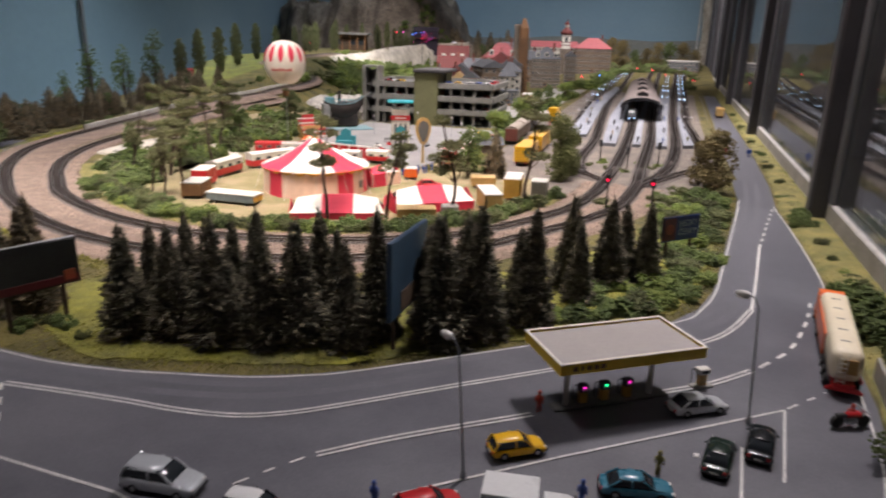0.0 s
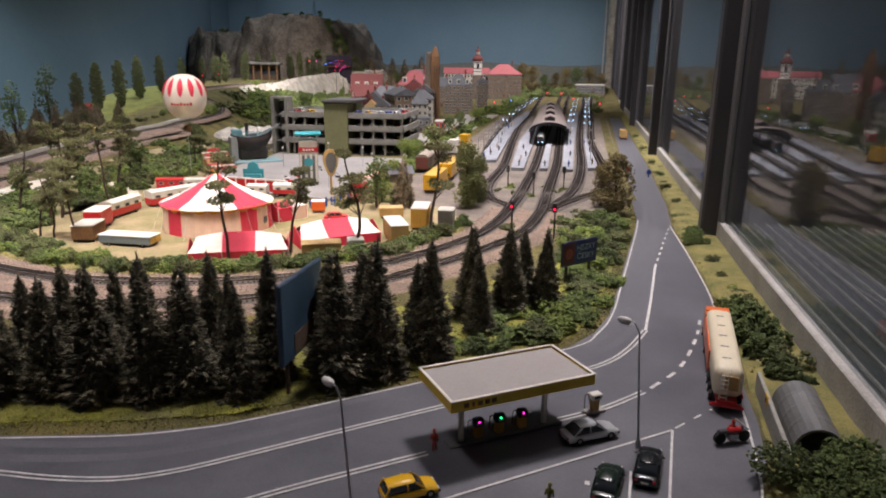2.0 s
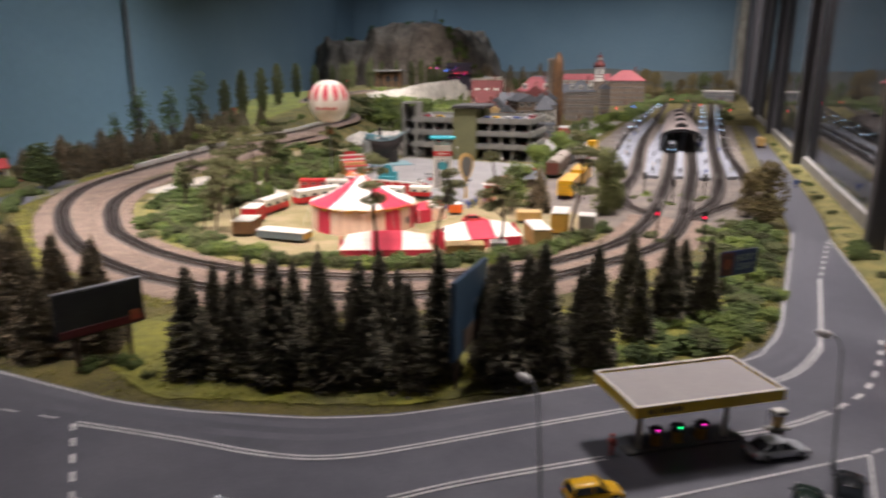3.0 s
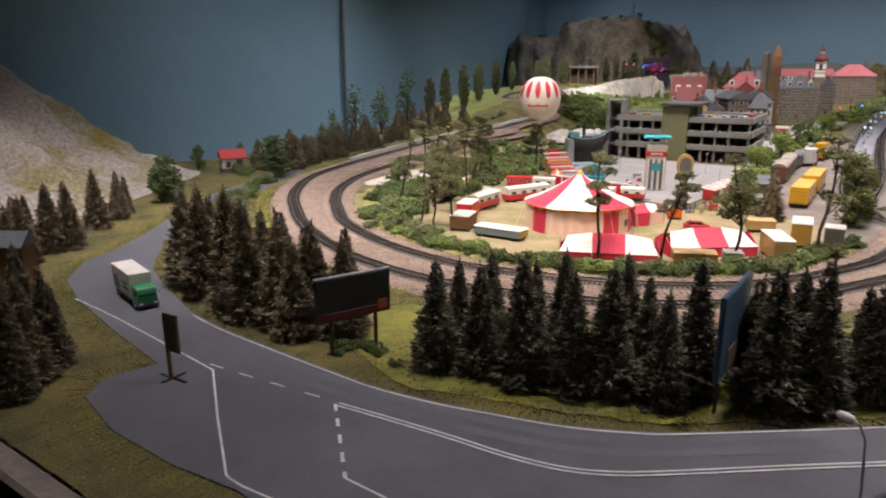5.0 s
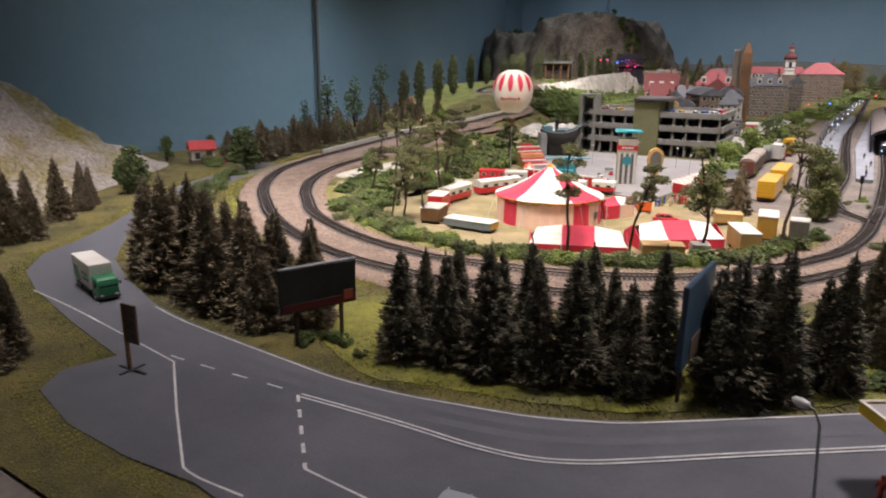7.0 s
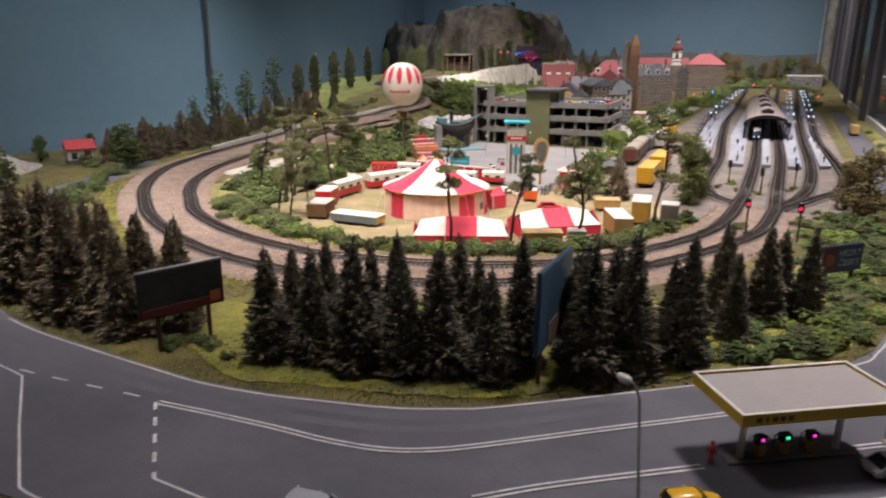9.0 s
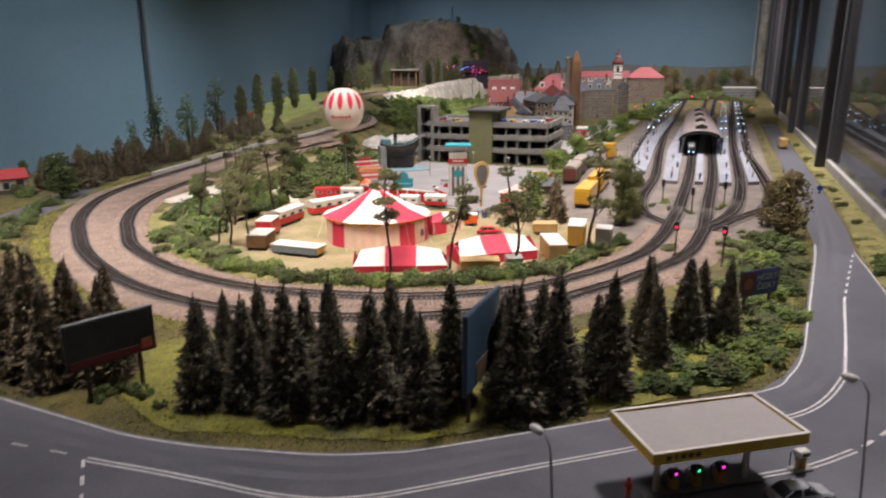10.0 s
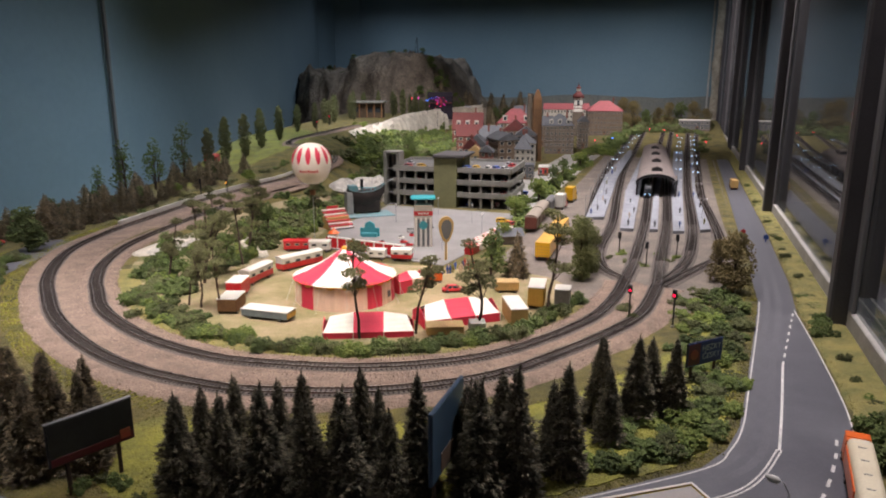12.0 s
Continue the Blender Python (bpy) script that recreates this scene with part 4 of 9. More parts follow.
def pine(seed, h):
    rng = np.random.default_rng(seed)
    top = thing("pine_tree", "tall bare-stemmed model pine with flat olive tufts", "tree", "pines round the circus")
    wood, crown = Mesh(), Mesh()
    p = Vector((0, 0, -0.006))
    lean = Vector((rng.normal(0, 0.06), rng.normal(0, 0.06), 1))
    spine = [p]
    for k in range(8):
        p = p + lean.normalized() * (h / 8)
        lean = lean + Vector((rng.normal(0, 0.19), rng.normal(0, 0.19), 0.26))
        spine.append(p)
    for k, (a, b) in enumerate(zip(spine, spine[1:])):
        wood.rod(a, b, 0.0029 * (1 - k / 12), 0.0029 * (1 - (k + 1) / 12), 7)
    for k in range(9):
        i = int(rng.integers(4, 9))
        a = 2.4 * k + rng.uniform(-0.4, 0.4)
        out = rng.uniform(0.010, 0.026) * (1.45 - 0.10 * i)
        q = spine[i] + Vector((out * math.cos(a), out * math.sin(a), rng.uniform(-0.001, 0.007)))
        wood.rod(spine[i - 1], q, 0.0009, 0.0004, 5)
        size = rng.uniform(0.0115, 0.0180)
        blob(crown, q, (size, size, 0.0068), 120, 0.0018, rng)
    blob(crown, spine[-1], (0.0135, 0.0135, 0.007), 110, 0.0018, rng)
    part("trunk", wood, BARK, top, "dark thin trunk")
    part("crown", crown, PINE_FOAM, top)
    return top


def put(kind, x, y, size=1.0, turn=0.0, wide=None):
    """A copy of a thing at a spot on the land."""
    w = size if wide is None else wide
    return copy_thing(kind, Matrix.LocRotScale((x, y, height(x, y)), Euler((0, 0, turn)), (w, w, size)))


FIRS = [conifer(s, w) for s, w in ((1, 0.235), (2, 0.215), (3, 0.25), (4, 0.225), (5, 0.24))]
BEND_FIRS = [conifer(s, w, 36, 1.0, BROWN_NEEDLES, "brownish-green model fir tree beside the bend") for s, w in ((11, 0.24), (12, 0.22), (13, 0.25), (14, 0.23), (15, 0.245))]
FAR_FIRS = [conifer(s, w, 22, 0.62, BROWN_NEEDLES, "small brownish-green model fir tree") for s, w in ((6, 0.30), (7, 0.27), (8, 0.29), (9, 0.30), (10, 0.28))]
# x, y, height of the fir
FRONT_ROW = [(-0.537, 0.543, 0.128), (-0.531, 0.580, 0.120), (-0.491, 0.560, 0.127), (-0.503, 0.604, 0.128), (-0.439, 0.566, 0.144), (-0.418, 0.618, 0.140), (-0.387, 0.573, 0.132), (-0.355, 0.597, 0.140),
             (-0.368, 0.667, 0.132), (-0.338, 0.655, 0.116), (-0.300, 0.599, 0.122), (-0.283, 0.640, 0.148), (-0.211, 0.653, 0.148), (-0.202, 0.708, 0.135), (-0.177, 0.683, 0.156), (-0.148, 0.742, 0.118),
             (-0.130, 0.735, 0.144), (-0.110, 0.880, 0.130), (-0.089, 0.830, 0.106), (-0.061, 0.913, 0.125), (-0.043, 0.946, 0.112), (-0.012, 0.937, 0.118), (-0.236, 0.690, 0.125), (-0.46, 0.63, 0.118)]
BEND_ROW = [(-0.747, 0.562, 0.140), (-0.682, 0.548, 0.128), (-0.833, 0.522, 0.165), (-0.785, 0.536, 0.155), (-0.879, 0.530, 0.175), (-1.031, 0.562, 0.157), (-0.962, 0.545, 0.168), (-0.905, 0.560, 0.153),
            (-0.735, 0.515, 0.124), (-0.704, 0.578, 0.135), (-0.935, 0.60, 0.140), (-0.995, 0.59, 0.145), (-0.86, 0.575, 0.14), (-0.80, 0.60, 0.12)]
OUTER_ROW = [(-1.523, 0.683, 0.131), (-1.575, 0.759, 0.110), (-1.410, 0.537, 0.131), (-1.405, 0.572, 0.123), (-1.508, 0.516, 0.098), (-1.443, 0.512, 0.108), (-1.47, 0.60, 0.12), (-1.36, 0.47, 0.12),
             (-0.890, 0.300, 0.095), (-0.870, 0.262, 0.120), (-0.93, 0.31, 0.110), (-0.84, 0.235, 0.115), (-0.96, 0.27, 0.125), (-1.02, 0.32, 0.12), (-1.62, 0.80, 0.09), (-1.29, 0.42, 0.12)]
rng = np.random.default_rng(5)
for i, (x, y, h) in enumerate(FRONT_ROW + BEND_ROW + OUTER_ROW):
    put((FIRS if i < len(FRONT_ROW) else BEND_FIRS)[i % 5], x, y, h / 0.133, rng.uniform(0, 6.28), h / 0.133 * rng.uniform(0.84, 1.0))
for x, y, h in ((-0.392, 1.573, 0.118), (-2.30, 1.75, 0.06), (-2.36, 1.80, 0.055), (-2.42, 1.72, 0.06), (-2.25, 1.62, 0.05), (-2.5, 1.9, 0.06), (-2.45, 2.0, 0.065)):
    put(FAR_FIRS[2], x, y, h / 0.133, x * 9)
for k in range(46):
    t = k / 45
    y = 1.48 + 0.95 * t
    x = float(np.interp(y, [1.48, 1.8, 2.1, 2.43], [-1.86, -1.86, -1.82, -1.75])) - abs(rng.normal(0.03, 0.05))
    s = rng.uniform(0.075, 0.125) * (1.1 - 0.3 * t)
    if k % 7 != 3:
        put(FAR_FIRS[k % 5], x, y, s / 0.133, k, s * rng.uniform(1.05, 1.5) / 0.133)

BUSHES, BUSH_SHAPES, FAR_SHRUBS = [], [], {}
for s, mat, label in ((21, FOAM, "dark green foam bush"), (22, FOAM, "dark green foam bush"), (23, OLIVE_FOAM, "olive green foam bush"), (24, LIGHT_FOAM, "light green foam bush"), (25, FOAM, "low green foam shrub")):
    BUSH_SHAPES.append((bush_mesh(s, count=27, size=0.0030), mat))
    b = part("bush", bush_mesh(s, count=92, size=0.00175), mat, None, label)
    tagged(b, label, "bush", "bushes")
    BUSHES.append(b)


def shrub(k, x, y, size, turn, wide):
    """A bush among many: far off it joins the undergrowth."""
    shape, mat = BUSH_SHAPES[k]
    FAR_SHRUBS.setdefault(mat, Mesh()).add(shape.v, shape.f, Matrix.LocRotScale((x, y, height(x, y)), Euler((0, 0, turn)), (wide, wide, size)))


def bushes_along(points, step, size, jitter, kinds=(0, 1, 2), seed=1):
    r = np.random.default_rng(seed)
    line = curve_through(points, step)
    for p in line:
        k = kinds[int(r.integers(len(kinds)))]
        s = size * r.uniform(0.7, 1.3)
        x, y = p.x + r.normal(0, jitter), p.y + r.normal(0, jitter)
        if y > 1.6:
            shrub(k, x, y, s, r.uniform(0, 6.28), s * r.uniform(0.9, 1.2))
        else:
            put(BUSHES[k], x, y, s, r.uniform(0, 6.28), s * r.uniform(0.9, 1.2))


# hedge between circus and inner curve
bushes_along([(-1.10, 1.10), (-0.98, 1.035), (-0.85, 0.985), (-0.70, 0.965), (-0.58, 0.985), (-0.46, 1.035), (-0.37, 1.10), (-0.30, 1.19), (-0.25, 1.30), (-0.22, 1.42)], 0.018, 1.12, 0.009, (0, 1, 2, 2, 3), seed=31)
bushes_along([(-1.14, 1.13), (-1.00, 1.07), (-0.90, 1.03)], 0.022, 1.3, 0.012, seed=32)
bushes_along([(-1.10, 1.17), (-1.22, 1.27), (-1.32, 1.38), (-1.39, 1.52)], 0.028, 1.4, 0.016, seed=34)
# shrubs of the wood left of the circus
r = np.random.default_rng(33)
for _ in range(66):
    t, w = r.uniform(0, 1), r.uniform(-1, 1)
    x, y = -1.18 - 0.11 * t + 0.13 * w, 1.24 + 0.95 * t
    if y > 1.55:
        shrub(int(r.choice([0, 1, 2, 2, 3])), x, y, r.uniform(0.9, 1.9), r.uniform(0, 6.28), r.uniform(1.0, 1.9))
    else:
        put(BUSHES[int(r.integers(5))], x, y, r.uniform(0.9, 1.9), r.uniform(0, 6.28), r.uniform(1.0, 1.9))
for _ in range(75):
    x, y = -1.29 + r.normal(0, 0.075), r.uniform(1.76, 2.42)
    shrub(int(r.integers(5)), x, y, r.uniform(1.2, 2.3), r.uniform(0, 6.28), r.uniform(1.2, 2.1))
bushes_along([(-1.70, 4.2), (-1.78, 4.8), (-1.88, 5.4), (-1.95, 6.1)], 0.045, 2.6, 0.10, (0, 1, 3, 2), seed=52)
# shrubs between the firs, the blue sign and the road
for x, y, s in ((-0.045, 0.800, 1.3), (-0.02, 0.830, 1.2), (0.01, 0.850, 1.1), (0.03, 0.900, 1.0), (0.00, 0.905, 1.3), (0.045, 0.96, 1.2), (0.06, 1.08, 1.1), (0.05, 1.16, 1.2), (0.075, 1.20, 1.2), (0.09, 1.28, 1.2), (0.06, 1.30, 1.3),
                (0.10, 1.36, 1.1), (0.05, 1.38, 1.4), (0.09, 1.44, 1.3), (0.02, 1.45, 1.0), (0.11, 1.50, 1.3), (0.07, 1.52, 1.4), (0.04, 1.56, 1.2), (0.00, 1.50, 0.9), (-0.08, 0.77, 1.0), (0.035, 1.24, 1.2), (0.02, 1.33, 1.1), (0.08, 1.58, 1.3)):
    put(BUSHES[int(r.integers(5))], x, y, s, r.uniform(0, 6.28), s * 1.25)
for x, y, s, k in ((0.256, 0.98, 1.3, 0), (0.262, 0.94, 1.6, 1), (0.256, 0.90, 1.7, 0), (0.262, 0.86, 1.7, 0), (0.252, 0.83, 1.5, 1), (0.268, 0.80, 1.4, 2), (0.250, 0.78, 1.3, 0), (0.265, 0.755, 1.2, 1), (0.272, 1.02, 0.9, 2), (0.262, 1.24, 0.8, 2), (0.256, 1.36, 1.2, 0), (0.262, 1.42, 1.3, 0), (0.262, 1.47, 1.0, 1), (0.262, 1.15, 0.6, 2),
                   (0.262, 1.80, 0.8, 2), (0.262, 2.02, 0.9, 2), (0.265, 2.25, 0.8, 0), (0.262, 2.55, 0.8, 2), (0.262, 3.0, 0.9, 2), (0.262, 3.5, 0.9, 0), (-0.615, 0.527, 0.8, 0), (-0.655, 0.512, 0.8, 1), (-0.64, 0.535, 0.6, 2), (-0.575, 0.515, 0.5, 2)):
    put(BUSHES[k], x, y, s, r.uniform(0, 6.28), s)
rb = np.random.default_rng(87)
for _ in range(85):
    y = rb.uniform(0.74, 1.50)
    left = float(np.interp(y, [0.72, 0.85, 1.0, 1.2, 1.5], [-0.14, -0.08, -0.02, 0.0, -0.01]))
    right = float(np.interp(y, [0.72, 0.82, 0.93, 1.07, 1.43, 1.5], [-0.085, 0.02, 0.062, 0.082, 0.122, 0.128]))
    size = rb.uniform(0.55, 1.05)
    put(BUSHES[int(rb.integers(5))], rb.uniform(left, right), y, size * 0.8, rb.uniform(0, 6.28), size * 1.35)
for _ in range(70):
    y = rb.uniform(0.95, 3.4)
    size = rb.uniform(0.25, 0.6)
    put(BUSHES[int(rb.choice([0, 2, 2, 3]))], rb.uniform(0.244, 0.288) + 0.01 * (y > 1.7), y, size * 0.7, rb.uniform(0, 6.28), size * 1.3)
bushes_along([(-1.42, 0.90), (-1.52, 1.02), (-1.60, 1.13), (-1.66, 1.22), (-1.72, 1.30)], 0.022, 1.15, 0.022, (0, 1, 2), seed=56)
# small growth round the railway and the back slope
bushes_along([(-1.80, 1.75), (-1.79, 2.0), (-1.72, 2.3), (-1.66, 2.6)], 0.06, 0.8, 0.02, seed=41)
bushes_along([(-1.92, 1.32), (-1.98, 1.55), (-2.05, 1.8), (-2.05, 2.0)], 0.05, 1.5, 0.03, seed=42)
bushes_along([(-1.40, 2.9), (-1.55, 3.3), (-1.72, 3.8), (-1.85, 4.4), (-2.0, 5.0)], 0.022, 2.2, 0.10, (0, 1, 3, 2), seed=43)
bushes_along([(-1.62, 3.25), (-1.80, 3.7), (-2.0, 4.4), (-2.1, 5.0)], 0.035, 2.0, 0.07, (0, 1, 3), seed=44)
bushes_along([(-1.885, 3.75), (-2.02, 4.3), (-2.18, 5.0), (-2.29, 5.8)], 0.030, 2.3, 0.022, (0, 1, 2, 3), seed=57)
bushes_along([(-1.95, 4.9), (-2.1, 5.6), (-2.2, 6.4)], 0.05, 2.6, 0.10, (0, 1, 3), seed=50)
bushes_along([(-0.52, 2.15), (-0.56, 2.5), (-0.60, 3.0), (-0.62, 3.5), (-0.62, 4.2)], 0.07, 1.8, 0.02, (0, 3, 1), seed=45)
bushes_along([(-0.60, 6.75), (-0.3, 6.95), (0.0, 7.05)], 0.030, 3.4, 0.16, (2, 2, 0), seed=46)
bushes_along([(-0.62, 6.2), (-0.5, 6.55), (-0.1, 6.75), (0.08, 6.9)], 0.06, 2.6, 0.07, (2, 2, 0), seed=51)
bushes_along([(-2.3, 7.6), (-1.2, 8.0), (0.1, 8.1)], 0.14, 3.6, 0.15, seed=47)
bushes_along([(-0.20, 1.85), (-0.10, 1.80), (-0.03, 1.92), (-0.17, 1.93)], 0.08, 0.55, 0.004, (2, 3), seed=48)
bushes_along([(-0.10, 1.36), (-0.12, 1.42)], 0.05, 0.7, 0.006, (2, 3), seed=49)
bushes_along([(-0.56, 4.9), (-0.58, 5.4), (-0.56, 5.9), (-0.60, 6.4)], 0.05, 2.4, 0.035, (0, 1, 3), seed=53)
bushes_along([(-0.50, 6.35), (-0.25, 6.55), (0.0, 6.45)], 0.05, 2.2, 0.05, (0, 1, 2), seed=54)
bushes_along([(0.105, 5.2), (0.10, 5.9), (0.09, 6.5)], 0.12, 1.6, 0.02, (0, 2), seed=55)
for x, y in ((-0.178, 1.905), (-0.098, 1.80), (-0.024, 1.925), (-0.170, 1.915), (-0.105, 1.795), (-0.016, 1.930)):
    put(BUSHES[3], x, y, 0.32, x * 40, 0.75)
for x, y in ((-1.06, 1.02), (-1.12, 1.10), (-1.17, 1.17), (-1.22, 1.27), (-1.28, 1.38), (-1.34, 1.52), (-1.40, 1.66)):
    put(BUSHES[2], x, y, 0.9, x * 7, 1.3)

PINES = [pine(s, 0.17) for s in (61, 62, 63, 64)]
for i, (x, y, h) in enumerate(((-0.567, 1.062, 0.184), (-0.479, 1.122, 0.172), (-0.369, 1.175, 0.200), (-0.262, 1.31, 0.215), (-0.903, 1.095, 0.156), (-1.00, 1.118, 0.137), (-0.965, 1.115, 0.140), (-1.152, 1.56, 0.18), (-1.184, 1.97, 0.15),
                               (-1.05, 1.20, 0.19), (-1.12, 1.32, 0.20), (-1.22, 1.42, 0.19), (-1.26, 1.75, 0.18), (-1.08, 1.27, 0.18), (-1.16, 1.24, 0.17), (-1.10, 1.45, 0.19), (-1.33, 1.62, 0.17), (-1.20, 1.62, 0.18))):
    put(PINES[i % 4], x, y, h / 0.17, 1.7 * i)

LINDEN = leaf_tree("leafy_tree", "round light green leafy tree", 71, 0.11, 0.085, LIGHT_FOAM)
OAK = leaf_tree("leafy_tree", "broad dark green leafy tree", 72, 0.12, 0.09, FOAM, 0.25, 8, 52, 0.0039)
BROAD = leaf_tree("leafy_tree", "dense round green leafy tree by the road", 78, 0.115, 0.085, FOAM, 0.10, 14, 90, 0.0036)
WILLOW = thing("willow_tree", "dense upright green willow beside the lorries", "tree", "leafy trees")
bulk, rw = Mesh(), np.random.default_rng(73)
for k in range(34):
    t, turn = rw.uniform(0, 1), rw.uniform(0, 6.28)
    out = 0.020 * math.sin(math.pi * (0.18 + 0.72 * t)) * rw.uniform(0.3, 1.0)
    blob(bulk, (out * math.cos(turn), out * math.sin(turn), 0.012 + 0.120 * t), (0.0135, 0.0135, 0.017), 105, 0.0019, rw)
part("trunk", Mesh().rod((0, 0, -0.006), (0, 0, 0.10), 0.0035, 0.001, 7), BARK, WILLOW, "brown trunk")
part("crown", bulk, WILLOW_FOAM, WILLOW)
RUSSET = leaf_tree("leafy_tree", "brown-olive leafy tree beside the road", 74, 0.135, 0.10, BROWN_FOAM, 0.12, 16, 120, 0.0027)
POPLAR = thing("poplar_tree", "slim upright green poplar", "tree", "leafy trees")
column, rp = Mesh(), np.random.default_rng(75)
for k in range(17):
    t = k / 16
    w = 0.021 * (math.sin(math.pi * (0.12 + 0.84 * t)) ** 0.7) + 0.003
    blob(column, (rp.normal(0, 0.003), rp.normal(0, 0.003), 0.018 + 0.148 * t), (w, w, 0.011), 46, 0.0042, rp)
part("trunk", Mesh().rod((0, 0, -0.006), (0, 0, 0.12), 0.0028, 0.001, 7), BARK, POPLAR, "brown trunk")
part("crown", column, OLIVE_FOAM, POPLAR)
SPARSE = leaf_tree("leafy_tree", "thin airy green birch", 76, 0.15, 0.075, FOAM, 0.25, 11, 30, 0.003)
put(WILLOW, -0.242, 1.61, 1.12, 0.0, 1.40)
put(WILLOW, -0.222, 1.68, 0.85, 2.0)
put(RUSSET, 0.105, 1.62)
put(RUSSET, 0.075, 1.70, 0.75, 2.2)
for k, x, y, s in ((LINDEN, -0.575, 2.32, 1.0), (LINDEN, -0.57, 2.42, 0.9), (LINDEN, -0.575, 2.72, 1.2), (OAK, -0.60, 3.42, 0.9), (LINDEN, -0.595, 3.98, 1.2), (LINDEN, -0.519, 1.95, 0.75), (LINDEN, -0.46, 1.63, 0.75), (OAK, -0.45, 1.55, 0.95),
                   (OAK, -0.59, 3.1, 0.9), (LINDEN, -0.62, 4.5, 1.0), (BROAD, -1.757, 1.365, 1.12), (OAK, -2.10, 1.33, 0.6), (BROAD, -1.73, 0.98, 0.95), (BROAD, -1.68, 0.93, 0.8), (LINDEN, -1.634, 2.25, 0.78),
                   (OAK, -1.30, 1.60, 0.9), (OAK, -1.22, 1.75, 0.9), (OAK, -1.36, 1.9, 0.8), (OAK, -1.30, 2.2, 0.9), (OAK, -1.15, 1.45, 0.7), (OAK, -1.26, 1.36, 0.75), (OAK, -2.14, 1.36, 0.6), (BROAD, -1.90, 1.62, 0.75), (OAK, -1.93, 1.78, 0.7), (BROAD, -1.88, 1.93, 0.62), (LINDEN, -1.84, 2.08, 0.55), (OAK, -1.80, 2.24, 0.6), (OAK, -2.05, 1.70, 0.6), (OAK, -2.16, 1.55, 0.5), (OAK, -1.42, 3.1, 1.1), (LINDEN, -1.56, 3.7, 1.2), (OAK, -1.72, 4.1, 1.3)):
    put(k, x, y, s, x * 11 + y)
for k, (x, y, s) in enumerate(((-1.99, 1.98, 1.45), (-1.985, 2.13, 1.3), (-1.985, 2.30, 1.5), (-2.07, 1.93, 0.9), (-2.05, 2.22, 0.8))):
    put(SPARSE, x, y, s, k, s * 0.9)
for k, (x, y, s) in enumerate(((-1.937, 2.40, 1.05), (-1.959, 2.548, 1.15), (-1.925, 2.645, 1.12), (-1.965, 2.829, 1.1), (-2.01, 3.064, 1.0), (-2.171, 3.506, 0.92), (-2.28, 3.9, 0.95), (-2.40, 4.3, 1.0))):
    put(POPLAR, x, y, s, k * 1.3)
# poplars along the back line below the mountain
for k, (x, y, h) in enumerate(((-2.50, 4.42, 1.05), (-2.53, 4.62, 1.2), (-2.55, 4.98, 1.35), (-2.70, 5.22, 1.15), (-2.86, 5.80, 1.25), (-2.78, 5.95, 1.35), (-2.62, 5.92, 1.3), (-2.56, 6.02, 1.45), (-2.53, 6.12, 1.2), (-2.50, 6.18, 1.35),
                               (-2.46, 6.24, 1.1), (-2.42, 6.30, 1.3), (-2.68, 6.1, 1.1))):
    put(POPLAR, x, y, h, k * 1.9, 1.15 + 0.2 * math.sin(k * 2.1))
for k in range(14):
    put(FAR_FIRS[k % 5], -1.65 - 0.09 * k + 0.04 * math.sin(k * 5), 7.5 + 0.06 * math.cos(k * 2), 2.0 + 0.5 * math.sin(k * 1.7), k)
for k in range(9):
    put(RUSSET if k % 3 else OAK, -0.75 + 0.11 * k, 7.0 + 0.12 * math.sin(k * 2), 1.6 + 0.35 * math.sin(k * 1.3), k)
rm = np.random.default_rng(58)
for k in range(40):
    x = -4.28 + 0.05 * k + rm.normal(0, 0.02)
    y = 7.12 + 0.16 * abs(math.sin(k * 1.9))
    copy_thing(OAK if k % 4 else FAR_FIRS[k % 5], Matrix.LocRotScale((x, y, peak_height(x, y)[0] - 0.015), Euler((0, 0, k)), (0.9, 0.9, rm.uniform(0.35, 0.62))))
for k in range(64):
    x, y = rm.uniform(-2.70, -1.85), rm.uniform(6.55, 7.3)
    copy_thing((OAK, OAK, LINDEN, FAR_FIRS[k % 5])[k % 4], Matrix.LocRotScale((x, y, peak_height(x, y)[0] - 0.015), Euler((0, 0, k)), (1.15, 1.15, rm.uniform(0.6, 1.15))))
for k in range(16):
    x, y = -2.55 + 0.055 * k, 6.75 + 0.2 * math.sin(k * 2.3)
    copy_thing(FAR_FIRS[k % 5] if k % 2 else OAK, Matrix.LocRotScale((x, y, max(height(x, y), peak_height(x, y)[0] if x < -1.95 else 0) - 0.01), Euler((0, 0, k)), (1.6, 1.6, 1.5)))
for mat, mesh in FAR_SHRUBS.items():
    tagged(part("undergrowth", mesh, mat, None), "dense green foam undergrowth behind the railway", "shrubs", kind="stuff")
for kind in FIRS + BEND_FIRS + FAR_FIRS + BUSHES + PINES + [LINDEN, OAK, BROAD, WILLOW, RUSSET, POPLAR, SPARSE]:
    for o in (*kind.children_recursive, kind):
        bpy.data.objects.remove(o)


# ---- circus ----
def ring_point(r, deg, z):
    a = radians(deg)
    return (r * math.cos(a), r * math.sin(a), z)


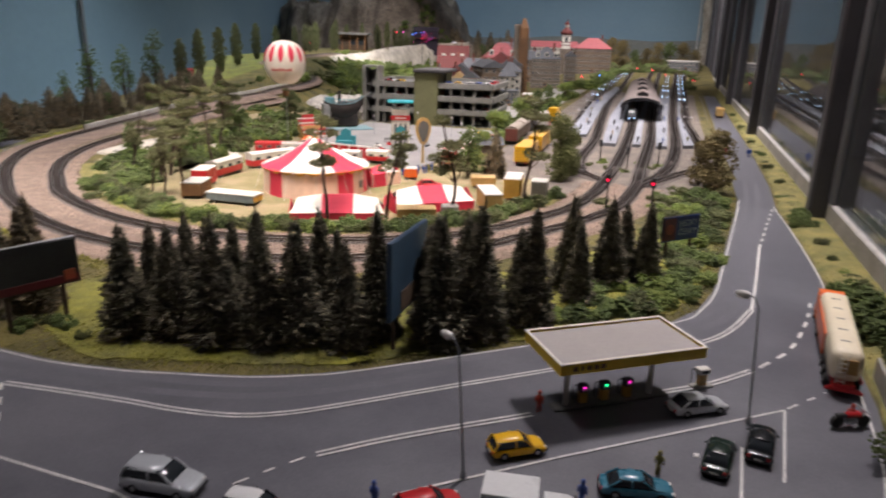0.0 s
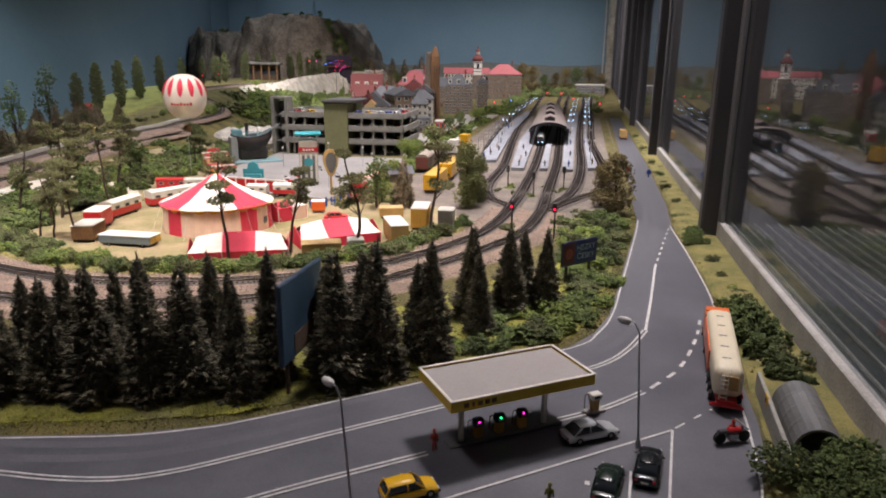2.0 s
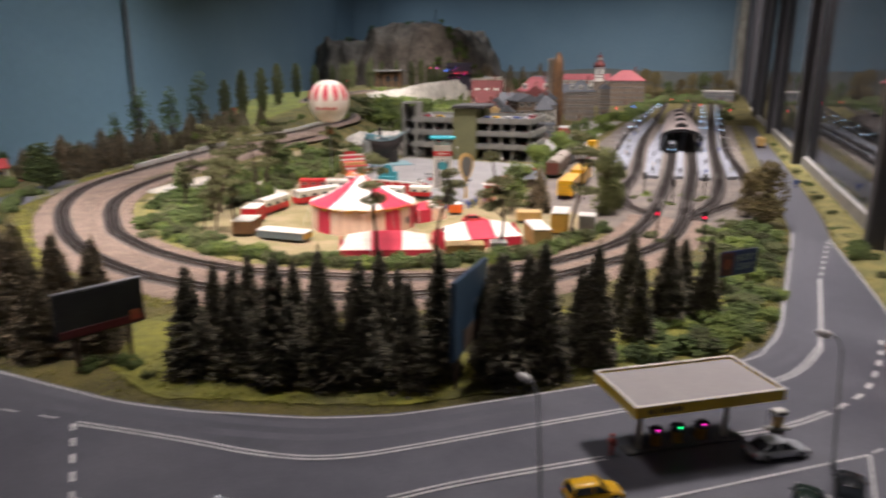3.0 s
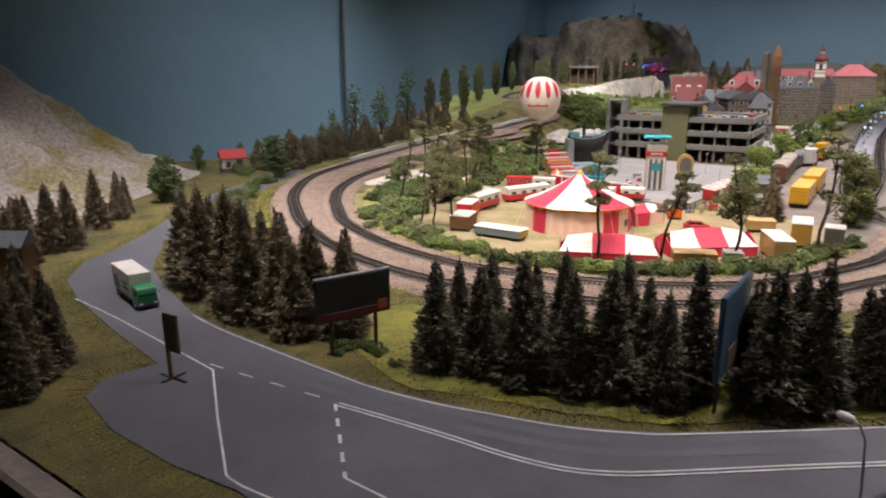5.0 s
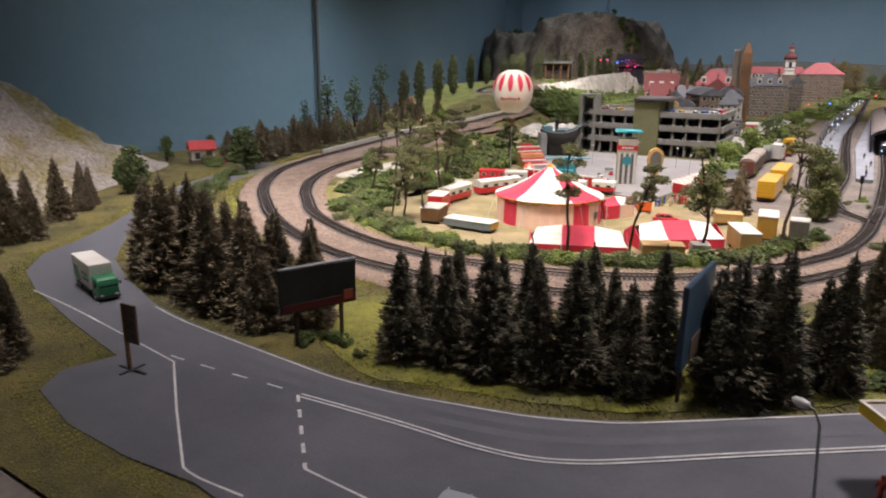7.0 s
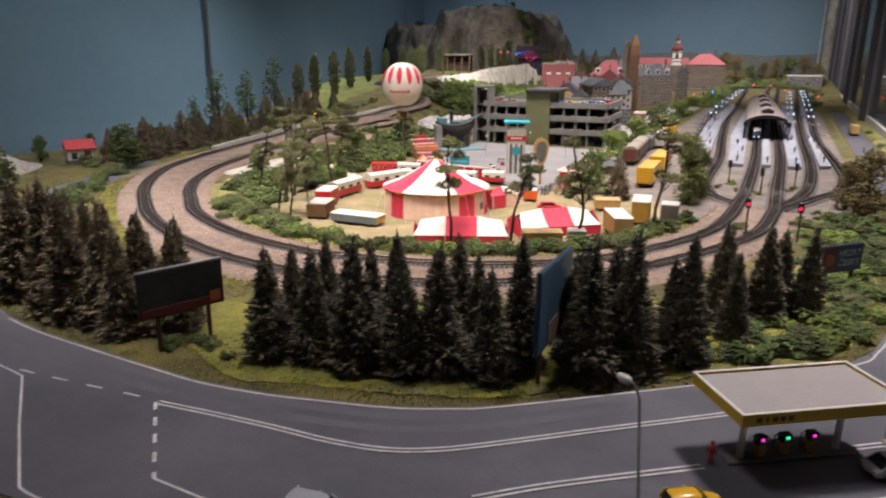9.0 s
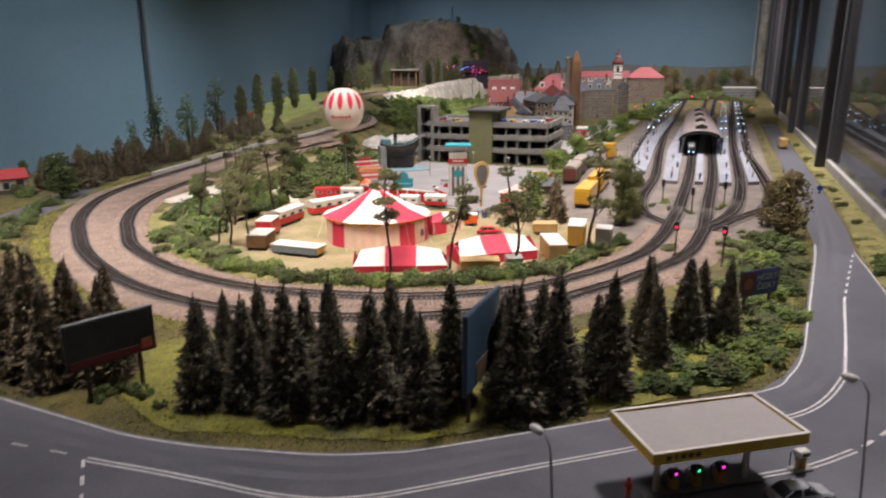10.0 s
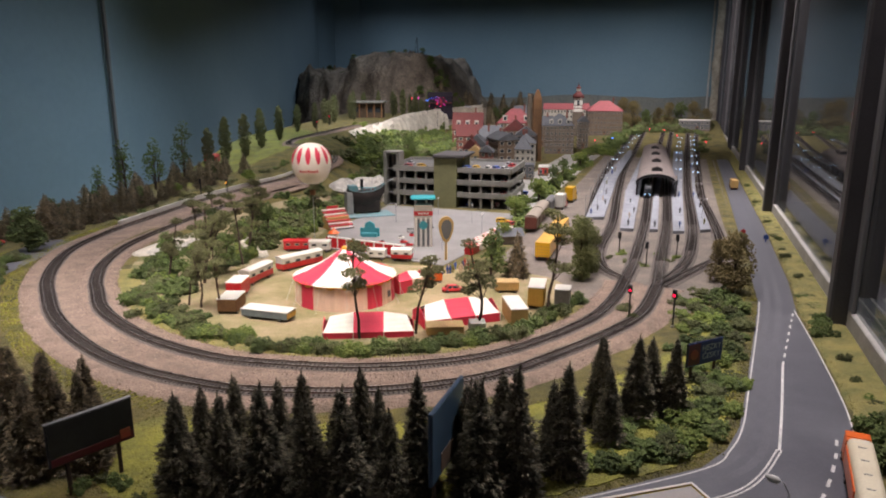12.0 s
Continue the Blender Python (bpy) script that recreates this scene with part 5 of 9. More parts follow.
def circus_tent():
    top = thing("circus_tent", "round circus tent with red-and-white striped roof and cream walls", "circus tent", m=pose(-0.712, 1.285, 0, rz=-61))
    R, EAVE, TIP = 0.106, 0.056, 0.113
    seams = (-85, -39, 20, 62, 104, 146, 188, 230, 275)
    for k, (a0, a1) in enumerate(zip(seams, seams[1:])):
        red = k % 2 == 0
        roof, rows, n = Mesh(), [], 9
        for t in (0.0, 0.3, 0.6, 0.85, 1.0):
            r = R * 1.03 * (1 - t) + 0.004
            z = EAVE + (TIP - EAVE) * (t ** 1.12) - 0.004 * math.sin(math.pi * t)
            rows += [ring_point(r, a0 + (a1 - a0) * s / (n - 1), z - 0.0012 * abs(math.sin(2 * math.pi * s / (n - 1))) * (1 - t)) for s in range(n)]
        roof.add(rows, [(n * q + s, n * q + s + 1, n * q + n + s + 1, n * q + n + s) for q in range(4) for s in range(n - 1)])
        part("roof_panel", roof, RED if red else WHITE_CLOTH, top, "red roof canvas" if red else "white roof canvas", smooth=True)
        trim, flaps = Mesh(), max(2, round((a1 - a0) / 14))
        for s in range(flaps):
            b0, b1 = a0 + (a1 - a0) * s / flaps, a0 + (a1 - a0) * (s + 1) / flaps
            q = R * 1.036
            trim.add([ring_point(q, b0, EAVE + 0.0012), ring_point(q, b1, EAVE + 0.0012), ring_point(q, b1, EAVE - 0.0022), ring_point(q + 0.0004, b0 + (b1 - b0) * 0.75, EAVE - 0.0060), ring_point(q + 0.0006, (b0 + b1) / 2, EAVE - 0.0076),
                      ring_point(q + 0.0004, b0 + (b1 - b0) * 0.25, EAVE - 0.0060), ring_point(q, b0, EAVE - 0.0022)], [(0, 1, 2, 3, 4, 5, 6)])
        part("valance", trim, GOLD, top, "golden scalloped valance")
    for k in range(17):
        a0 = -61 + k * 360 / 17
        red = k in (0, 4, 6, 10, 14)
        wall = Mesh()
        for s in range(4):
            c0, c1 = a0 + s * 90 / 17, a0 + (s + 1) * 90 / 17
            k0, k1 = R + 0.0012 * (s % 2), R + 0.0012 * ((s + 1) % 2)
            wall.add([ring_point(k0 + 0.002, c0, 0), ring_point(k1 + 0.002, c1, 0), ring_point(k1, c1, EAVE), ring_point(k0, c0, EAVE)], [(0, 1, 2, 3)])
        panel = part("wall_panel", wall, RED if red else CREAM, top, "red wall canvas" if red else "cream wall canvas")
        if k == 5:
            part("notice", Mesh().box(0, 0, 0.016, 0.0012, 0.012, 0.014, pose(0, 0, 0, 0, 0, a0 + 12) @ pose(R + 0.004, 0, 0), c=0.0003), SHADOW_GREY, panel, "dark notice on the canvas")
    part("mast", Mesh().rod((0, 0, TIP - 0.01), (0, 0, TIP + 0.010), 0.0012, 0.0009), STEEL, top)
    part("cap", Mesh().lathe([(0.0075, TIP - 0.003), (0.006, TIP + 0.002), (0.0015, TIP + 0.006)], 12), GOLD, top, "golden cap on the mast")
    for k in range(12):
        rope = Mesh().rod(ring_point(R * 1.02, k * 30, EAVE), ring_point(R * 1.22, k * 30, 0.001), 0.0004, None, 4)
        part("guy_rope", rope, OFF_WHITE, top)
    return top


circus_tent()


def ridge_tent(x, y, turn, length, width, wall, ridge, stripes, label, porch=False):
    """A low marquee: striped roof panels over red walls."""
    top = thing("marquee", label, "tent", "marquees of the circus", pose(x, y, 0, rz=turn))
    n = len(stripes)
    for k, c in enumerate(stripes):
        x0, x1 = -length / 2 + length * k / n, -length / 2 + length * (k + 1) / n
        e0, e1 = (0.75 if k == 0 else 1.0), (0.75 if k == n - 1 else 1.0)
        for s in (-1, 1):
            roof = Mesh()
            rows = []
            for i in range(5):
                u = i / 4
                for xx, e in ((x0, e0), (x1, e1)):
                    z = wall + (ridge - wall) * u * e - 0.002 * math.sin(math.pi * u)
                    rows.append((xx + (0.012 if k == 0 and xx == x0 else -0.012 if k == n - 1 and xx == x1 else 0) * u, s * width / 2 * (1 - u), z))
            roof.add(rows, [(2 * i, 2 * i + 1, 2 * i + 3, 2 * i + 2) for i in range(4)])
            part("roof_panel", roof, RED if c == "r" else WHITE_CLOTH, top, "red roof canvas" if c == "r" else "white roof canvas")
    for s in (-1, 1):
        for k, c in enumerate(stripes):
            x0, x1 = -length / 2 + length * k / n, -length / 2 + length * (k + 1) / n
            part("side_wall", Mesh().box((x0 + x1) / 2, s * (width / 2 - 0.001), 0, x1 - x0 - 0.0008, 0.0014, wall, c=0.0003), RED if (k + 1) % 2 or c == "r" else CREAM, top, "red side canvas")
        part("end_wall", Mesh().prism([(-width / 2, 0), (width / 2, 0), (width / 2, wall), (0, wall + (ridge - wall) * 0.72), (-width / 2, wall)], s * length / 2 - 0.0012 * (s > 0), s * length / 2 + 0.0012 * (s < 0)), RED, top, "red end canvas")
    for s in (-1, 1):
        for k in range(n + 1):
            xx = -length / 2 + length * k / n
            part("pole", Mesh().rod((xx, s * (width / 2 + 0.0012), 0), (xx, s * (width / 2 + 0.0012), wall + 0.001), 0.0008, None, 6), OFF_WHITE, top)
    return top


ridge_tent(-0.566, 1.100, 24, 0.170, 0.070, 0.013, 0.041, "wrw", "low marquee with one broad red stripe on white")
ridge_tent(-0.432, 1.224, 40, 0.158, 0.078, 0.019, 0.046, "wrw", "red and white marquee beside the containers")
ridge_tent(-0.604, 1.385, 60, 0.075, 0.040, 0.030, 0.046, "rw", "small red entrance tent behind the big top")


def wheel(parent, x, y, r=0.0040, w=0.003):
    t = part("wheel", Mesh().rod((x, y - w / 2, r), (x, y + w / 2, r), r, None, 14), TYRE, parent, "black tyre")
    s = 1 if y > 0 else -1
    part("rim", Mesh().rod((x, y + s * (w / 2 - 0.0002), r), (x, y + s * (w / 2 + 0.0004), r), r * 0.55, r * 0.45, 10), RIM, t, "grey wheel rim")
    return t


def caravan(x, y, turn, length, low, high, label, h=0.036, windows=3, roof=OFF_WHITE, w=0.029):
    """A circus caravan: two-tone body, arched roof, windows, wheels, drawbar."""
    top = thing("circus_caravan", label, "caravan", "circus caravans", pose(x, y, 0, rz=turn))
    part("chassis", Mesh().box(0, 0, 0.005, length * 0.96, w * 0.8, 0.003, c=0.0004), BLACK, top)
    part("body", Mesh().box(0, 0, 0.0075, length, w, (h - 0.0075) * 0.5, c=0.0007), low, top, "red lower body" if low is CRIMSON else "lower body")
    part("upper_body", Mesh().box(0, 0, 0.0075 + (h - 0.0075) * 0.5, length, w, (h - 0.0075) * 0.5, c=0.0007), high, top, "pale upper body")
    arch = [(-w * 0.54, h - 0.0005), (w * 0.54, h - 0.0005), (w * 0.5, h + 0.002), (w * 0.25, h + 0.0042), (0, h + 0.005), (-w * 0.25, h + 0.0042), (-w * 0.5, h + 0.002)]
    part("roof", Mesh().prism(arch, -length * 0.515, length * 0.515), roof, top, "off-white arched roof")
    for s in (-1, 1):
        for k in range(windows):
            xx = -length / 2 + length * (k + 0.5) / windows
            win = part("window", Mesh().box(xx, s * (w / 2 + 0.0002), h * 0.60, length / windows * 0.5, 0.0010, h * 0.22, c=0.0002), FRAME, top, "pale window frame")
            part("glass", Mesh().box(xx, s * (w / 2 + 0.0007), h * 0.625, length / windows * 0.38, 0.0006, h * 0.17, c=0.0001), WINDOW, win)
        for xx in (-length * 0.33, length * 0.33):
            wheel(top, xx, s * w * 0.40)
    part("drawbar", Mesh().rod((length / 2, 0, 0.005), (length / 2 + 0.016, 0, 0.004), 0.0009, None, 6), BLACK, top)
    return top


caravan(-0.975, 1.330, 92, 0.104, CRIMSON, OFF_WHITE, "red and white circus caravan with arched roof")
caravan(-0.945, 1.478, 68, 0.128, CRIMSON, OFF_WHITE, "long red and white circus caravan", windows=4)
caravan(-1.050, 1.640, 25, 0.075, CRIMSON, CRIMSON, "dark red circus caravan with red roof", h=0.03, roof=CRIMSON)
caravan(-0.985, 1.655, 20, 0.06, OFF_WHITE, OFF_WHITE, "small white circus caravan", h=0.030, windows=2)
caravan(-0.725, 1.640, 10, 0.056, CRIMSON, OFF_WHITE, "small red and white caravan by the fence", h=0.03, windows=2)
caravan(-0.795, 1.630, 10, 0.05, OFF_WHITE, OFF_WHITE, "small cream caravan by the fence", h=0.026, windows=2)


def box_trailer(x, y, turn, length, w, h, side, roof, label, name="box_trailer", lift=0.007, end=None):
    top = thing(name, label, "trailer", "circus trailers", pose(x, y, 0, rz=turn))
    part("body", Mesh().box(0, 0, lift, length, w, h - lift - 0.0015, c=0.0006), side, top)
    part("roof", Mesh().box(0, 0, h - 0.0015, length * 1.02, w * 1.04, 0.0022, c=0.0006), roof, top, "pale roof")
    part("chassis", Mesh().box(0, 0, 0.004, length * 0.94, w * 0.7, lift - 0.0035, c=0.0004), BLACK, top)
    for k in range(1, 5):
        xx = -length / 2 + length * k / 5
        for s in (-1, 1):
            part("side_rib", Mesh().box(xx, s * (w / 2 + 0.0002), lift + 0.001, 0.0012, 0.0008, h - lift - 0.003, c=0.0001), side, top)
    for s in (-1, 1):
        for xx in (-length * 0.33, length * 0.33):
            wheel(top, xx, s * w * 0.40, 0.0036)
        part("door", Mesh().box(-length / 2 - 0.0004, s * w * 0.24, lift + 0.0015, 0.0009, w * 0.44, h - lift - 0.005, c=0.0002), end or side, top, "rear door leaf")
    return top


GREY_BLUE = material("grey_blue_canvas", (0.20, 0.24, 0.25), 0.7, second=(0.15, 0.18, 0.19), scale=30, var=0.1)
box_trailer(-0.792, 1.104, 182, 0.104, 0.036, 0.022, GREY_BLUE, OFF_WHITE, "low grey-blue circus trailer with white roof and ochre end", end=OCHRE)
box_trailer(-0.893, 1.122, 107, 0.060, 0.040, 0.034, WOOD, OFF_WHITE, "brown wooden circus trailer with white roof")
box_trailer(-0.942, 1.212, 107, 0.060, 0.034, 0.040, CRIMSON, OFF_WHITE, "red circus trailer with white roof")
box_trailer(-0.318, 1.250, 116, 0.088, 0.034, 0.042, TAN, OFF_WHITE, "tan box trailer with white roof beside the marquee")
box_trailer(-0.300, 1.380, 98, 0.076, 0.034, 0.048, OCHRE, OFF_WHITE, "ochre box trailer with white roof")
box_trailer(-0.246, 1.386, 95, 0.040, 0.032, 0.042, CONCRETE, OFF_WHITE, "grey box trailer with white roof")
box_trailer(-0.425, 1.135, 24, 0.070, 0.036, 0.022, TAN, ROOF_TAN, "low tan shed trailer behind the hedge")
box_trailer(-0.370, 1.165, 24, 0.030, 0.030, 0.024, OFF_WHITE, OFF_WHITE, "small white box trailer behind the hedge")
box_trailer(-0.385, 1.452, 20, 0.052, 0.034, 0.026, TAN, ROOF_TAN, "tan shed trailer on the circus ground")
box_trailer(-0.565, 1.470, 20, 0.030, 0.026, 0.028, ORANGE, OFF_WHITE, "small orange kiosk trailer with white roof")


# ---- vehicles ----
def loft(mesh, rows):
    """rows: x, half width low, half width high, low z, high z, edge."""
    n = 8
    for x, b0, b1, z0, z1, c in rows:
        mesh.v += [(x, -b0 + c, z0), (x, b0 - c, z0), (x, b0, z0 + c), (x, b1, z1 - c), (x, b1 - c, z1), (x, -b1 + c, z1), (x, -b1, z1 - c), (x, -b0, z0 + c)]
    k = len(rows)
    mesh.f += [(r * n + i, (r + 1) * n + i, (r + 1) * n + (i + 1) % n, r * n + (i + 1) % n) for r in range(k - 1) for i in range(n)]
    mesh.f += [tuple(range(n)), tuple((k - 1) * n + i for i in range(n - 1, -1, -1))]
    return mesh


def car(x, y, turn, paint, label, estate=False, length=0.049, w=0.0198, h=0.0162, z=0.0015, group="parked cars", roof=None, bonnet=None):
    """A small car: lower body, cabin with glazing and roof, wheels, lamps, bumpers."""
    top = thing("car", label, "car", group, pose(x, y, z, rz=turn))
    L, b = length / 2, w / 2
    belt = h * 0.58
    n = 18

    def shell(rows, power):
        """Rounded sections along the car: x, half width, low z, high z."""
        m = Mesh()
        for xx, bb, z0, z1 in rows:
            for i in range(n):
                t = 2 * math.pi * i / n
                cy, cz = math.cos(t), math.sin(t)
                m.v.append((xx, bb * math.copysign(abs(cy) ** power, cy), (z0 + z1) / 2 + (z1 - z0) / 2 * math.copysign(abs(cz) ** power, cz)))
        k = len(rows)
        m.f = [(r_ * n + i, r_ * n + (i + 1) % n, (r_ + 1) * n + (i + 1) % n, (r_ + 1) * n + i) for r_ in range(k - 1) for i in range(n)] + [tuple(range(n - 1, -1, -1)), tuple((k - 1) * n + i for i in range(n))]
        return m

    part("body", shell([(-L, b * 0.70, 0.0036, belt * 0.82), (-L * 0.985, b * 0.84, 0.0028, belt * 0.90), (-L * 0.92, b * 0.95, 0.0023, belt * 0.97), (-L * 0.6, b, 0.0021, belt), (0, b * 1.005, 0.0020, belt * 1.0), (L * 0.4, b, 0.0021, belt * 0.97),
                        (L * 0.70, b * 0.98, 0.0021, belt * 0.88), (L * 0.88, b * 0.93, 0.0023, belt * 0.78), (L * 0.97, b * 0.80, 0.0028, belt * 0.66), (L, b * 0.62, 0.0036, belt * 0.56)], 0.42), paint, top, smooth=True)
    rear = -L * (0.95 if estate else 0.80)
    rtop = -L * (0.78 if estate else 0.46)
    part("glazing", shell([(rear, b * 0.80, belt * 0.80, belt * 0.98), ((rear + rtop) / 2, b * 0.87, belt * 0.80, (belt + h) * 0.50), (rtop, b * 0.84, belt * 0.80, h * 0.955), (-L * 0.15, b * 0.85, belt * 0.80, h * 0.985), (L * 0.10, b * 0.84, belt * 0.80, h * 0.955),
                           (L * 0.29, b * 0.86, belt * 0.80, (belt + h) * 0.50), (L * 0.48, b * 0.84, belt * 0.78, belt * 0.95)], 0.50), CAR_GLASS, top, "dark windows", smooth=True)
    rm = Mesh()
    rows = [(rtop - L * 0.06, 0.62, h * 0.93), (rtop + L * 0.04, 0.72, h * 0.968), (-L * 0.15, 0.74, h * 1.0), (L * 0.06, 0.72, h * 0.972), (L * 0.15, 0.60, h * 0.93)]
    for xx, k, zz in rows:
        rm.v += [(xx, b * k * u, zz - 0.0010 * abs(u) ** 3 + 0.0006) for u in (-1.08, -0.85, -0.4, 0, 0.4, 0.85, 1.08)]
        rm.v[-7], rm.v[-1] = (xx, -b * k * 1.12, zz - 0.0022), (xx, b * k * 1.12, zz - 0.0022)
    rm.f = [(7 * q + i, 7 * q + 7 + i, 7 * q + 8 + i, 7 * q + 1 + i) for q in range(4) for i in range(6)]
    part("roof", rm, roof or paint, top, smooth=True)
    hood = Mesh()
    hood.v = [(xx, sy * b * k, zz) for xx, k, zz in ((L * 0.47, 0.84, belt * 0.99), (L * 0.62, 0.82, belt * 0.945), (L * 0.80, 0.76, belt * 0.86), (L * 0.91, 0.66, belt * 0.775)) for sy in (-1, -0.4, 0.4, 1)]
    hood.v = [(xx, yy, zz + (0.0007 if abs(yy) < b * 0.5 else 0.0002)) for xx, yy, zz in hood.v]
    hood.f = [(4 * q + i, 4 * q + 4 + i, 4 * q + 5 + i, 4 * q + 1 + i) for q in range(3) for i in range(3)]
    part("bonnet", hood, bonnet or roof or paint, top, smooth=True)
    for s in (-1, 1):
        for x0, x1 in ((rtop - L * 0.02, rear), (L * 0.13, L * 0.46)):
            part("pillar", Mesh().rod((x0, s * b * 0.78, h * 0.93), (x1, s * b * 0.86, belt * 0.96), 0.0008, None, 5), paint, top)
        part("pillar", Mesh().rod((-L * 0.18, s * b * 0.82, h * 0.95), (-L * 0.16, s * b * 0.90, belt * 0.95), 0.0007, None, 5), paint, top)
        for xx in (-L * 0.60, L * 0.62):
            wheel(top, xx, s * (b - 0.0012), 0.0037, 0.0026)
        part("headlight", Mesh().box(L * 0.955, s * b * 0.62, belt * 0.50, 0.0016, 0.0034, 0.0020, c=0.0003), LAMP_WHITE, top, "clear headlight")
        part("tail_light", Mesh().box(-L * 0.985, s * b * 0.66, belt * 0.58, 0.0012, 0.0026, 0.0026, c=0.0003), CRIMSON, top, "red tail light")
        part("mirror", Mesh().box(L * 0.30, s * (b + 0.0008), belt * 0.95, 0.0013, 0.0018, 0.0013, c=0.0002), paint, top)
    part("front_bumper", Mesh().box(L * 0.985, 0, 0.0028, 0.0022, w * 0.84, 0.0022, c=0.0005), BLACK, top, "dark bumper")
    part("rear_bumper", Mesh().box(-L * 0.985, 0, 0.0028, 0.0022, w * 0.84, 0.0022, c=0.0005), BLACK, top, "dark bumper")
    part("number_plate", Mesh().box(-L * 1.01, 0, belt * 0.45, 0.0006, 0.006, 0.0016, c=0.0001), OFF_WHITE, top, "blank white plate")
    return top


GREEN_BLACK = material("green_black_car_paint", (0.014, 0.028, 0.020), 0.24, var=0.05, bump=0, coat=0.6)
SILVER_BLUE = material("pale_silver_car_paint", (0.46, 0.49, 0.52), 0.34, 0.2, var=0.05, bump=0, coat=0.4)
car(-0.088, 0.472, 34, YELLOW, "bright yellow hatchback on the forecourt lane", True, 0.046)
car(0.051, 0.594, 33, SILVER, "silver-grey saloon under the filling-station canopy", length=0.054, w=0.021, h=0.0165)
car(0.066, 0.516, 80, GREEN_BLACK, "dark green-black car parked in a bay", length=0.053, w=0.0215, h=0.017)
car(0.100, 0.549, 80, BLACK_GLOSS, "glossy black car parked in a bay", length=0.056, w=0.0215, h=0.017)
car(0.006, 0.452, 12, BLUE_GLOSS, "teal-blue car parked on the forecourt", length=0.053)
car(-0.319, 0.338, 6, SILVER_BLUE, "pale silver-blue estate car parked on the forecourt", True, 0.058, 0.024, 0.021)
car(-0.240, 0.336, 4, BLACK_GLOSS, "black car with white roof and red and white bonnet", True, 0.048, roof=WHITE_GLOSS, bonnet=CRIMSON)
car(-0.130, 0.380, 40, CRIMSON, "bright red car parked on the forecourt", True, 0.048)
car(-0.497, 1.405, 24, CRIMSON, "red saloon on the circus ground", length=0.055, z=0.002, group="cars of the fair")
car(-1.925, 1.395, 62, CRIMSON, "red car beside the little house", True, 0.05, z=0.002, group="cars of the fair")
car(-0.555, 2.20, 60, CRIMSON, "small red car beside the square", True, 0.045, z=0.002, group="cars of the fair")
car(-0.60, 2.24, 15, YELLOW, "yellow car beside the square", True, 0.05, z=0.002, group="cars of the fair")
for k, (px_, py_, c, n) in enumerate(((-0.62, 2.75, SILVER, "silver"), (-0.64, 2.9, BLUE, "blue"), (-0.62, 3.3, WHITE_GLOSS, "white"), (-0.63, 3.6, CRIMSON, "red"), (-0.64, 3.9, SILVER, "silver"))):
    car(px_ - 0.03, py_, 92, c, n + " car parked along the town street", True, 0.05, z=0.002, group="cars in the street")


